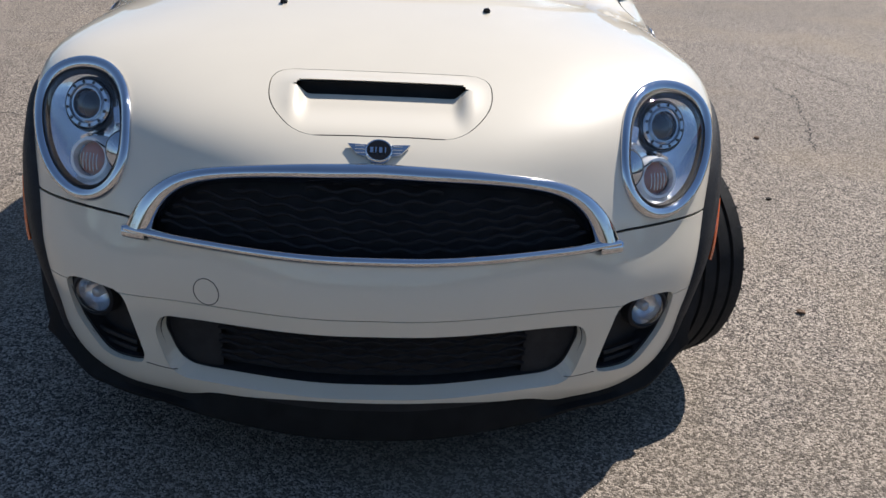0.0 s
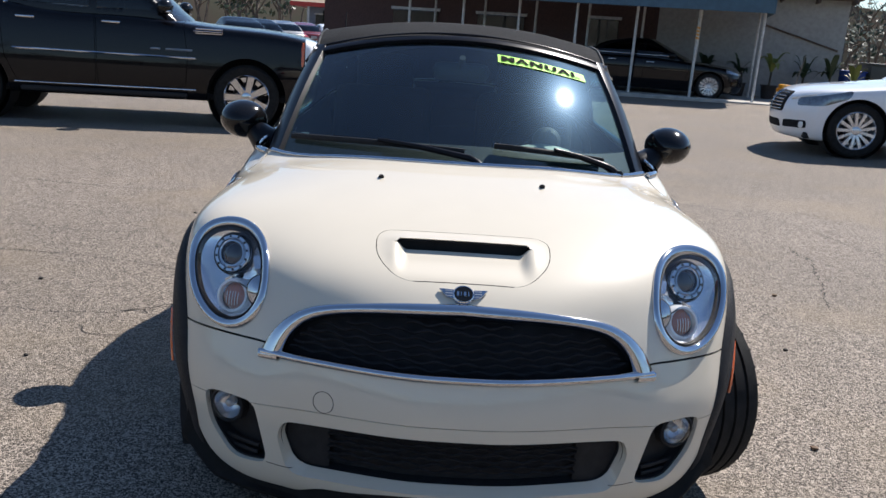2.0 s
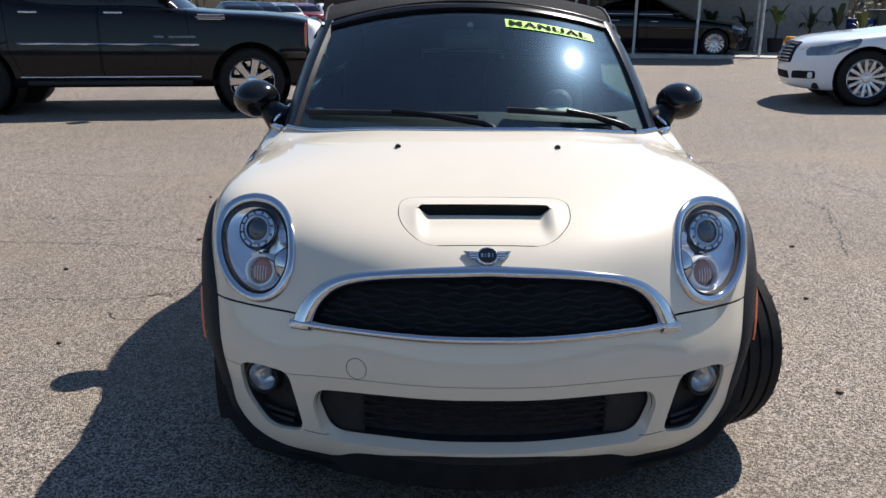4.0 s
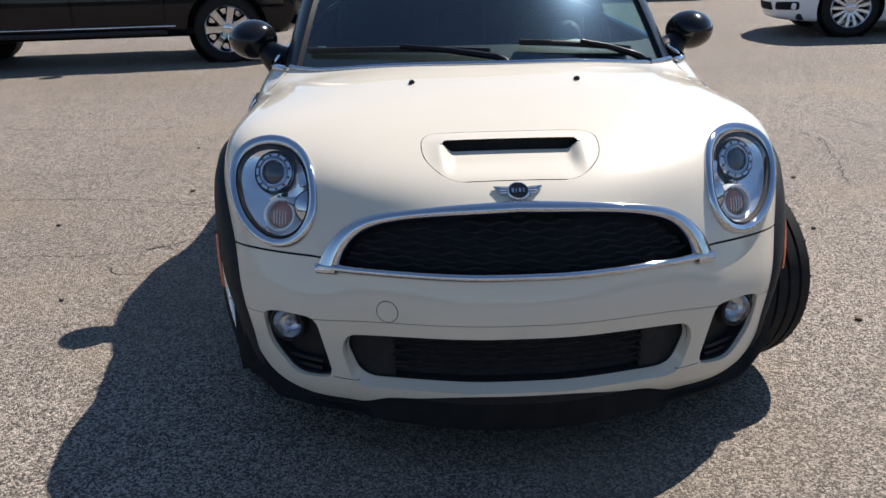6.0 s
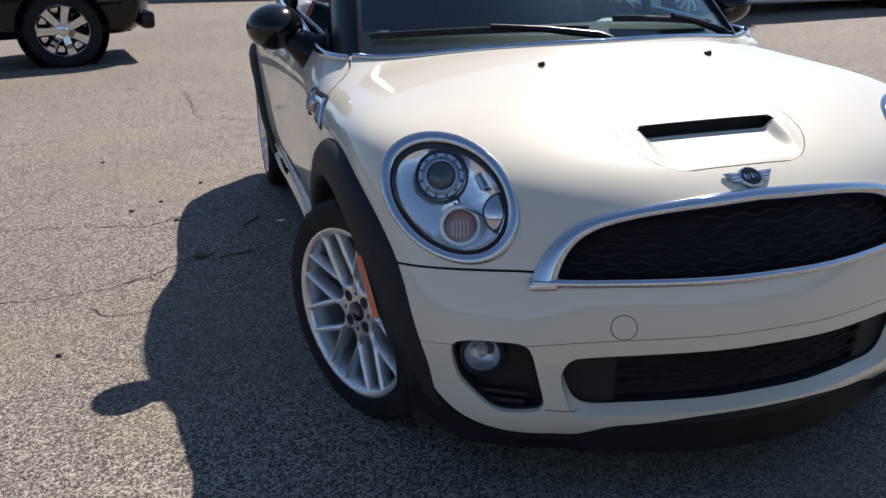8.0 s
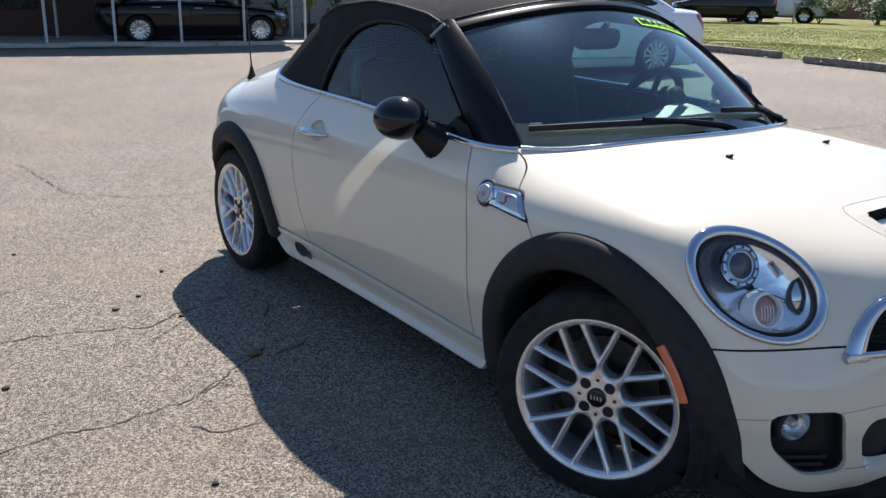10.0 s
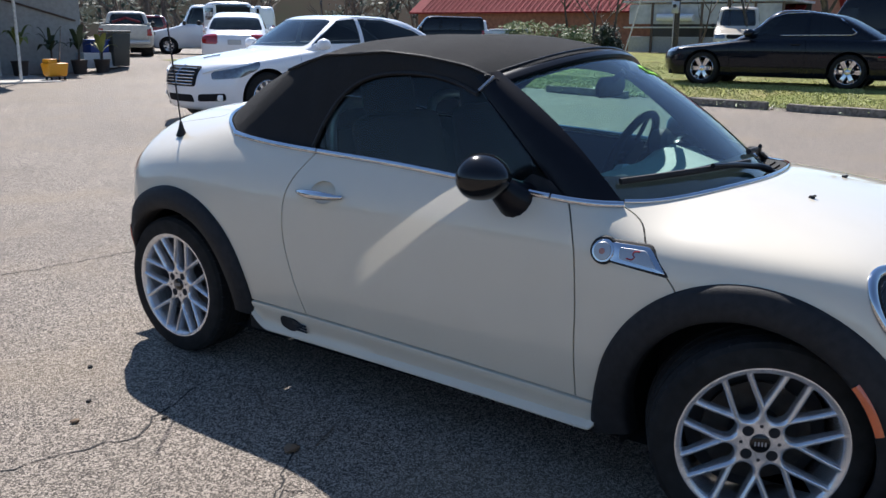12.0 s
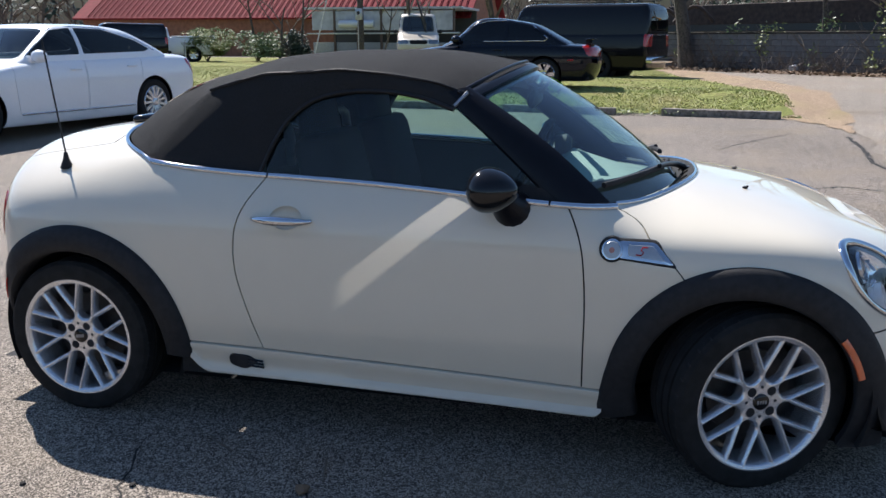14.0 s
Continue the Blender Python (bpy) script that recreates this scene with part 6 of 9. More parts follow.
class Hull:
    """A rounded car body or cabin: side, top, nose and tail faces blended softly."""

    def __init__(self, plan, side, top, drop, nose, tail, under, bow=(0.30, 2.4), stern=(0.22, 2.6), k=0.035):
        self.plan, self.side, self.top, self.nose, self.tail = (spline(*zip(*q)) for q in (plan, side, top, nose, tail))
        self.drop, self.under, self.bow, self.stern, self.k = drop, under, bow, stern, k
        self.wide = max(w for _, w in plan)

    def __call__(self, p):
        a, y, z = np.sqrt(p[:, 0] ** 2 + 1e-6), p[:, 1], p[:, 2]
        r = a / self.wide
        terms = np.stack([a - self.plan(y) - self.side(z), (z - self.top(y) + self.drop * r ** 2.6) * 0.92, (self.nose(z) + self.bow[0] * r ** self.bow[1] - y) * 0.9,
                          (y - self.tail(z) + self.stern[0] * r ** self.stern[1]) * 0.9, self.under - z])
        big = terms.max(0)
        return big + self.k * np.log(np.exp((terms - big) / self.k).sum(0))


def simple_wheel(parent, m, r, rim_r, spokes, mat, wide=0.22, fork=0.0):
    """A wheel whose outer face looks along -x."""
    w = new("wheel")
    w.parent = parent
    w.matrix_local = m
    h = wide / 2
    part("tyre", lathe([(-h + 0.01, rim_r - 0.01), (-h, rim_r + 0.01), (-h, r - 0.03), (-h + 0.03, r), (h - 0.03, r), (h, r - 0.03), (h, rim_r + 0.01), (h - 0.01, rim_r - 0.01)], 40, ends=False), RUBBER, w, smooth=40)
    part("rim", lathe([(-h + 0.004, rim_r), (-h - 0.004, rim_r - 0.008), (-h + 0.012, rim_r - 0.022), (-h + 0.05, rim_r - 0.035), (h - 0.02, rim_r - 0.04), (h - 0.02, 0.0)], 40, ends=False), mat, w, smooth=40)
    part("brake_disc", lathe([(-0.02, 0.001), (-0.02, rim_r * 0.62), (0.0, rim_r * 0.62), (0.0, 0.001)], 28), DARK, w, smooth=30)
    for i in range(spokes):
        th = 2 * math.pi * i / spokes
        for q in ((-1, 1) if fork else (0,)):
            wd0, wd1 = (rim_r * 0.055, rim_r * 0.045) if fork else (1.1 * rim_r / max(spokes, 5), 1.5 * rim_r / max(spokes, 5))
            bm = bmesh.new()
            rings = []
            for rr, wd, x, an in ((rim_r * 0.18, wd0, -h + 0.020, 0), (rim_r * 0.55, (wd0 + wd1) / 2, -h + 0.006, q * fork * 0.7), (rim_r * 0.93, wd1, -h + 0.004, q * fork)):
                c, s = math.cos(th + an), math.sin(th + an)
                rings.append([bm.verts.new((x + d, rr * c - e * wd * s, rr * s + e * wd * c)) for e, d in ((-1, 0.025), (-0.7, 0.0), (0.7, 0.0), (1, 0.025))])
            for a, b in zip(rings, rings[1:]):
                for k in range(4):
                    bm.faces.new((a[k], a[(k + 1) % 4], b[(k + 1) % 4], b[k]))
            bm.faces.new(rings[0][::-1])
            bm.faces.new(rings[-1])
            bmesh.ops.recalc_face_normals(bm, faces=bm.faces)
            part("spoke", bm, mat, w, smooth=30)
    part("hub_cap", lathe([(-h + 0.03, rim_r * 0.24), (-h + 0.008, rim_r * 0.22), (-h + 0.002, rim_r * 0.15), (-h + 0.002, 0.0)], 24), mat, w, smooth=40)
    return w


def flank_poly(outline, s=None):
    """A region of the flanks, by its outline in length and height."""
    def g(p):
        d = poly_gap(outline, p[:, 1], p[:, 2])
        return d if s is None else np.maximum(d, 0.25 - s * p[:, 0])
    return g


def end_poly(outline, limit, rear=False):
    """A region of the nose or the tail, by its outline across and up."""
    def g(p):
        d = poly_gap(outline, np.abs(p[:, 0]), p[:, 2])
        return np.maximum(d, (limit - p[:, 1]) if rear else (p[:, 1] - limit))
    return g


def build_vehicle(name, label, category, m, hull, cabin, axle_z, wheelbase, wheel, paint, doors=(), windows=(), front=None, rear=None, lamps=(), extra=None, fine=1.0, arch=None, track=None, group=""):
    car = thing(name, m, label, category, group)
    r, rim_r, spokes, rim_mat, fork = wheel
    arch = arch or r + 0.055
    length = float(hull.tail(0.6) - hull.nose(0.6))
    cols, n1 = int(112 * fine), int(96 * fine)
    y0, y1 = float(hull.nose(0.6)) + 0.45, float(hull.tail(0.6)) - 0.45
    sheet = skin_sheet(hull, cols, y0, y1, float(hull.under) + 0.34, int(26 * fine), n1, int(22 * fine), 1.9)

    def holes(p):
        d = np.minimum(np.hypot(p[:, 1], p[:, 2] - axle_z), np.hypot(p[:, 1] - wheelbase, p[:, 2] - axle_z)) - arch
        return np.maximum(d, 0.5 - np.abs(p[:, 0]))

    rest = clip(sheet, lambda p: -holes(p))
    cut = []
    for s in (-1, 1):
        for outline in doors:
            g = flank_poly(outline, s)
            panel("door", clip(rest, lambda p: g(p) + 0.003), paint, car, field=hull)
            cut.append(g)
    for lname, g, mat, lab in lamps:
        for s in (-1, 1):
            half = clip(clip(rest, g), lambda p: -s * p[:, 0])
            if len(half[1]):
                panel(lname, half, mat, car, lab, lift=0.004, lip=0.02, field=hull)
        cut.append(lambda p, g=g: g(p) + 0.004)
    body = rest
    for g in cut:
        body = clip(body, lambda p: 0.003 - g(p))
    panel("body", body, paint, car, field=hull)
    pts, tris = rest
    raw("inner_shell", pts - skin_normal(pts, hull) * 0.03, tris, DARK, car)
    if cabin is not None:
        cs = skin_sheet(cabin, int(88 * fine), float(cabin.nose(cabin.under + 0.3)) + 0.55, float(cabin.tail(cabin.under + 0.3)) - 0.55, cabin.under + 0.22, int(20 * fine), int(56 * fine), int(20 * fine), 2.2)
        shell = clip(cs, lambda p: cabin.under + 0.06 - p[:, 2])
        for wname, g, mat in windows:
            pane = clip(shell, lambda p: g(p) + 0.004)
            halves = [pane] if wname != "side_window" else [clip(pane, lambda p: p[:, 0]), clip(pane, lambda p: -p[:, 0])]
            for q in halves:
                if len(q[1]):
                    panel(wname, q, mat, car, lip=0.004, lift=-0.004, field=cabin)
            shell = clip(shell, lambda p: -g(p))
        panel("roof", shell, paint, car, lip=0.03, field=cabin)
    half_track = track or hull.wide - 0.12
    for y in (0.0, wheelbase):
        simple_wheel(car, pose(-half_track, y, r, 0, 0, 0), r, rim_r, spokes, rim_mat, 0.23, fork)
        simple_wheel(car, pose(half_track, y, r, 0, 0, 180), r, rim_r, spokes, rim_mat, 0.23, fork)
        for s in (-1, 1):
            b = lathe([(-0.45, 0.001), (-0.45, arch - 0.004), (-0.06, arch - 0.004)], 32, ends=False)
            bmesh.ops.transform(b, matrix=pose(s * (hull.wide - 0.02), y, axle_z, 0, 0, 0 if s > 0 else 180), verts=b.verts)
            part("wheel_well", b, DARK, car, smooth=40)
    part("underbody", box((hull.wide * 1.7, length * 0.9, 0.08), (0, (y0 + y1) / 2, hull.under + 0.06), 0.02), DARK, car)
    if extra:
        extra(car, hull, cabin)
    return car


def handle(car, hull, y, z, mat, length=0.19, sides=(-1, 1)):
    for s in sides:
        p = hull_side(hull, [y, y + length], [z, z], s)
        part("door_handle", tube([p[0], p[0] * 0.75 + p[1] * 0.25 + np.array([s * 0.03, 0, 0]), p[0] * 0.25 + p[1] * 0.75 + np.array([s * 0.03, 0, 0]), p[1]], 0.014, 6), mat, car, smooth=60)


def hull_side(hull, y, z, s):
    y, z = np.asarray(y, float), np.asarray(z, float)
    lo, hi = np.zeros(len(y)), np.full(len(y), 1.6)
    for _ in range(24):
        mid = (lo + hi) / 2
        inside = hull(np.stack([s * mid, y, z], 1)) < 0
        lo, hi = np.where(inside, mid, lo), np.where(inside, hi, mid)
    return np.stack([s * lo, y, z], 1)


def hull_end(hull, x, z, rear=False):
    x, z = np.asarray(x, float), np.asarray(z, float)
    base = np.full(len(x), 0.6)
    lo, hi = np.zeros(len(x)), np.full(len(x), 6.5)
    for _ in range(26):
        mid = (lo + hi) / 2
        y = base + mid if rear else base - mid
        inside = hull(np.stack([x, y, z], 1)) < 0
        lo, hi = np.where(inside, mid, lo), np.where(inside, hi, mid)
    return np.stack([x, base + lo if rear else base - lo, z], 1)


def mirror_pair(car, y, z, half, mat, size=(0.11, 0.10, 0.085)):
    for s in (-1, 1):
        b = bmesh.new()
        bmesh.ops.create_uvsphere(b, u_segments=20, v_segments=12, radius=1.0)
        bmesh.ops.transform(b, matrix=pose(s * (half + 0.10), y, z) @ Matrix.Diagonal((*size, 1)), verts=b.verts)
        part("door_mirror", joined(b, tube([(s * (half - 0.04), y, z - 0.05), (s * (half + 0.06), y, z - 0.02)], 0.03, 8)), mat, car, smooth=60)


def trim_line(car, name, hull, pts, r, mat, sides=(-1, 1), out=0.0, label=""):
    ys, zs = zip(*pts)
    for s in sides:
        p = hull_side(hull, ys, zs, s)
        p[:, 0] += s * out
        part(name, tube(p.tolist(), r, 6), mat, car, label, smooth=60)


def bars_across(car, name, hull, x0, x1, zs, r, mat, n=13, out=0.004, rear=False, label=""):
    for z in zs:
        x = np.linspace(x0, x1, n)
        p = hull_end(hull, x, np.full(n, z), rear)
        p[:, 1] += out if rear else -out
        part(name, tube(p.tolist(), r, 6), mat, car, label, smooth=60)


def heading(x, y, dx, dy, z=None, lean=0.0):
    """A pose whose front looks along (dx, dy); the origin is under the middle of the front axle."""
    return pose(x, y, ground_z(x, y) if z is None else z, 0, 0, math.degrees(math.atan2(dx, -dy)))


LAMP_CLEAR = material("clear_headlamp", (0.22, 0.24, 0.27), 0.1, 0.6, coat=1.0, amount=0.2, scale=25)


def side_glass(outlines):
    out = []
    for o in outlines:
        out.append(("side_window", flank_poly(o), CAR_GLASS))
    return out


def screens(y_front, y_back, z0, z1, half0, half1):
    fr = [(-half0, z0), (half0, z0), (half1, z1), (-half1, z1)]
    g0 = lambda p: np.maximum(poly_gap(rounded(fr, 0.06, 3), p[:, 0], p[:, 2]), p[:, 1] - y_front)
    g1 = lambda p: np.maximum(poly_gap(rounded(fr, 0.06, 3), p[:, 0], p[:, 2]), y_back - p[:, 1])
    return [("windscreen", g0, SCREEN_GLASS), ("rear_window", g1, CAR_GLASS)]


# black crew-cab pickup ---------------------------------------------------------
def build_pickup():
    hull = Hull([(-1.1, 0.94), (-0.5, 0.99), (0.5, 1.0), (3.5, 1.0), (4.6, 0.98)], [(0.3, -0.05), (0.5, 0.0), (0.95, 0.0), (1.2, -0.03), (1.4, -0.07), (1.7, -0.15)],
                [(-1.2, 1.08), (-0.6, 1.22), (0.6, 1.30), (1.2, 1.36), (2.5, 1.40), (3.2, 1.52), (4.7, 1.46)], 0.05, [(0.3, -0.80), (0.5, -0.98), (0.8, -1.02), (1.05, -1.0), (1.3, -0.85)], [(0.3, 4.45), (0.6, 4.62), (1.5, 4.60)], 0.33, (0.22, 3.0), (0.06, 3.0), 0.03)
    cabin = Hull([(0.4, 0.86), (1.5, 0.90), (4.0, 0.88)], [(1.2, 0.0), (1.5, -0.03), (1.9, -0.16), (2.1, -0.25)], [(0.4, 1.75), (1.4, 1.90), (2.2, 1.92), (3.4, 1.88), (4.2, 1.80)], 0.04,
                 [(1.2, 0.62), (1.55, 1.02), (1.88, 1.42), (2.1, 1.7)], [(1.2, 3.50), (1.88, 3.20), (2.1, 3.0)], 1.18, (0.16, 2.4), (0.03, 2.4), 0.03)
    d1 = rounded([(0.78, 1.34), (0.72, 0.90), (0.74, 0.50), (1.78, 0.48), (1.80, 1.38)], 0.05, 3)
    d2 = rounded([(1.82, 1.40), (1.80, 0.48), (2.70, 0.46), (2.85, 0.80), (2.90, 1.42)], 0.05, 3)
    w1 = [(1.06, 1.40), (1.46, 1.80), (1.80, 1.82), (1.80, 1.40)]
    w2 = [(1.87, 1.40), (1.87, 1.82), (2.75, 1.79), (2.85, 1.42)]

    def extra(car, h, c):
        handle(car, h, 1.52, 1.24, CHROME, 0.20)
        handle(car, h, 2.50, 1.24, CHROME, 0.20)
        trim_line(car, "side_moulding", h, [(y, 0.86 + 0.004 * y) for y in np.linspace(0.62, 2.75, 12)], 0.016, CHROME, label="thin chrome side moulding")
        trim_line(car, "sill_strip", h, [(y, 0.47) for y in np.linspace(0.62, 2.75, 8)], 0.012, CHROME)
        trim_line(car, "belt_strip", h, [(y, 1.365 + 0.01 * y) for y in np.linspace(0.95, 2.85, 8)], 0.012, CHROME)
        mirror_pair(car, 0.98, 1.46, 0.90, BLACK_GLOSS, (0.13, 0.10, 0.10))
        for s in (-1, 1):
            p = hull_side(h, [0.30, 0.62], [1.17, 1.17], s)
            part("fender_vent", tube([p[0], p[0] + (0, 0, 0.05), p[1] + (0, 0, 0.05), p[1], p[0]], 0.012, 6), CHROME, car, "chrome fender vent", smooth=60)
            part("vent_bar", tube([p[0] * 1.0 + (s * 0.004, 0, 0.025), p[1] + (s * 0.004, 0.03, 0.025)], 0.008, 6), CHROME, car)
            q = hull_side(h, [0.66, 0.98, 1.04, 1.16], [0.955] * 4, s)
            for a, b in ((0, 1), (2, 3)):
                part("name_bar", tube([q[a] + (s * 0.002, 0, 0), q[b] + (s * 0.002, 0, 0)], 0.012, 4), SATIN, car, "silver lettering shown as a plain bar")
            part("step_bar", box((0.10, 1.95, 0.06), (s * 0.98, 1.70, 0.40), 0.02), BLACK_PLASTIC, car, smooth=40)
            part("mirror_chrome", box((0.16, 0.06, 0.035), (s * 1.02, 0.93, 1.405), 0.015), CHROME, car, smooth=40)
        for k in range(7):
            bars_across(car, "grille_bar", h, -0.42, 0.42, [0.72 + 0.07 * k], 0.014, CHROME, 9)
        part("front_bumper", box((1.75, 0.16, 0.20), (0, -0.93, 0.46), 0.05), BLACK_PAINT, car, smooth=40)

    lamps = [("headlamp", flank_poly(rounded([(-1.2, 1.16), (-0.66, 1.18), (-0.70, 0.86), (-0.80, 0.74), (-1.2, 0.74)], 0.03, 3)), FROST, "tall clear headlamp"),
             ("marker_lamp", lambda p: np.maximum(np.abs(p[:, 1] + 0.70) - 0.022, np.abs(p[:, 2] - 0.98) - 0.15), AMBER, "amber marker lamp")]
    lamps[0] = (lamps[0][0], lambda p, g=lamps[0][1]: np.maximum(g(p), 0.62 - np.abs(p[:, 0])), lamps[0][2], lamps[0][3])
    lamps[1] = (lamps[1][0], lambda p, g=lamps[1][1]: np.maximum(g(p), 0.62 - np.abs(p[:, 0])), lamps[1][2], lamps[1][3])
    lamps[0] = (lamps[0][0], lambda p, g=lamps[0][1]: np.maximum(g(p), p[:, 1] + 0.725), lamps[0][2], lamps[0][3])
    build_vehicle("pickup_truck", "black crew-cab pickup with chrome wheels and trim", "pickup truck", heading(-2.62, 9.45, 0.988, 0.155), hull, cabin, 0.407, 3.30, (0.407, 0.288, 7, CHROME, 0.0), BLACK_PAINT, (d1, d2),
                  side_glass((w1, w2)) + screens(1.5, 2.8, 1.36, 1.80, 0.74, 0.62), lamps=lamps, extra=extra, arch=0.49)


def build_white_sedan():
    hull = Hull([(-1.0, 0.86), (-0.4, 0.925), (0.5, 0.945), (3.0, 0.945), (4.4, 0.90)], [(0.15, -0.06), (0.35, -0.015), (0.6, 0.0), (0.85, -0.012), (1.0, -0.06), (1.2, -0.16)],
                [(-0.95, 0.68), (-0.6, 0.82), (0.0, 0.92), (0.7, 1.01), (1.3, 1.06), (3.0, 1.08), (3.6, 1.08), (4.3, 1.02)], 0.06, [(0.15, -0.80), (0.35, -0.86), (0.6, -0.86), (0.78, -0.78), (1.0, -0.6)], [(0.2, 4.12), (0.5, 4.24), (0.9, 4.22), (1.1, 4.10)], 0.17, (0.40, 2.3), (0.30, 2.4), 0.03)
    cabin = Hull([(0.4, 0.82), (1.5, 0.865), (3.8, 0.82)], [(0.9, 0.02), (1.1, -0.02), (1.4, -0.17), (1.6, -0.30)], [(0.3, 1.30), (1.2, 1.46), (1.8, 1.49), (2.6, 1.46), (3.4, 1.33)], 0.05,
                 [(0.9, 0.40), (1.15, 0.83), (1.42, 1.28), (1.6, 1.6)], [(0.95, 3.85), (1.15, 3.45), (1.42, 2.85), (1.6, 2.4)], 0.90, (0.24, 2.4), (0.20, 2.4), 0.03)
    d1 = rounded([(0.60, 1.12), (0.56, 0.75), (0.60, 0.32), (1.72, 0.32), (1.74, 1.12)], 0.05, 3)
    d2 = rounded([(1.76, 1.12), (1.74, 0.32), (2.62, 0.32), (2.78, 0.62), (2.86, 1.12)], 0.08, 3)
    w1 = [(0.86, 1.06), (1.40, 1.40), (1.74, 1.435), (1.72, 1.075)]
    w2 = [(1.79, 1.08), (1.80, 1.435), (2.30, 1.42), (2.85, 1.27), (3.15, 1.12), (2.95, 1.10)]

    def extra(car, h, c):
        handle(car, h, 1.46, 0.88, WHITE_PAINT)
        handle(car, h, 2.52, 0.90, WHITE_PAINT)
        mirror_pair(car, 0.95, 1.06, 0.86, WHITE_PAINT)
        trim_line(car, "side_strip", h, [(y, 0.335) for y in np.linspace(0.62, 2.60, 10)], 0.012, CHROME, label="chrome sill strip")
        trim_line(car, "window_strip", c, [(0.86, 1.05), (1.42, 1.42), (1.8, 1.452), (2.3, 1.435), (2.9, 1.27), (3.2, 1.115)], 0.008, CHROME)
        bars_across(car, "grille_bar", h, -0.36, 0.36, [0.53 + 0.043 * k for k in range(6)], 0.009, CHROME, 9, 0.012, label="chrome grille bar")
        part("grille_spine", tube(hull_end(h, np.zeros(5), np.linspace(0.50, 0.78, 5)) - np.array([0, 0.016, 0]), 0.012, 6), CHROME, car, smooth=60)
        b = tube(hull_end(h, np.array([0, 0.0]), np.array([0.86, 0.90])) - np.array([0, 0.0, -0.01]), 0.01, 6)
        part("hood_emblem", b, CHROME, car, smooth=60)
        for s in (-1, 1):
            p = hull_end(h, np.array([s * 0.70]), np.array([0.36]))[0]
            q = np.linspace(0, 1, 7)
            p2 = hull_end(h, s * (0.50 + 0.30 * q), 0.685 + 0.075 * q)
            part("lamp_strip", tube((p2 - np.array([0, 0.012, 0])).tolist(), 0.016, 6, taper=lambda t: 1.2 - 0.7 * t), FROST, car, "bright lamp strip in the headlamp", smooth=50)
            part("fog_lamp", box((0.16, 0.05, 0.085), (p[0], p[1] + 0.02, p[2]), 0.02), FROST, car, "clear fog lamp", smooth=40)

    lamps = [("headlamp", lambda p: np.maximum(np.maximum(poly_gap(rounded([(-0.70, 0.60), (-0.68, 0.70), (-0.10, 0.84), (-0.14, 0.74), (-0.42, 0.63)], 0.02, 3), p[:, 1], p[:, 2]), 0.47 - np.abs(p[:, 0])), p[:, 1] + 0.05), LAMP_CLEAR, "long clear headlamp"),
             ("grille", end_poly(rounded([(-0.40, 0.50), (0.40, 0.50), (0.42, 0.77), (-0.42, 0.77)], 0.04, 3), -0.4), MESH_BLACK, "dark grille"),
             ("lower_intake", end_poly(rounded([(-0.34, 0.29), (0.34, 0.29), (0.32, 0.39), (-0.32, 0.39)], 0.02, 3), -0.4), MESH_BLACK, ""),
             ("corner_intake", end_poly(rounded([(0.40, 0.30), (0.80, 0.32), (0.80, 0.42), (0.44, 0.40)], 0.02, 3), -0.35), MESH_BLACK, ""),
             ("tail_lamp", lambda p: np.maximum(np.maximum(poly_gap(rounded([(3.80, 0.98), (4.4, 0.98), (4.4, 0.72), (3.98, 0.74)], 0.03, 3), p[:, 1], p[:, 2]), 0.42 - np.abs(p[:, 0])), 3.6 - p[:, 1]), RED_LENS, "red tail lamp")]
    build_vehicle("sedan_car", "large white sedan with chrome slatted grille", "car", heading(5.50, 9.30, -0.985, 0.174), hull, cabin, 0.345, 3.045, (0.345, 0.245, 13, ALLOY, 0.0), WHITE_PAINT, (d1, d2),
                  side_glass((w1, w2)) + screens(1.35, 2.7, 1.03, 1.42, 0.74, 0.60), lamps=lamps, extra=extra, fine=1.25)
    return hull, cabin


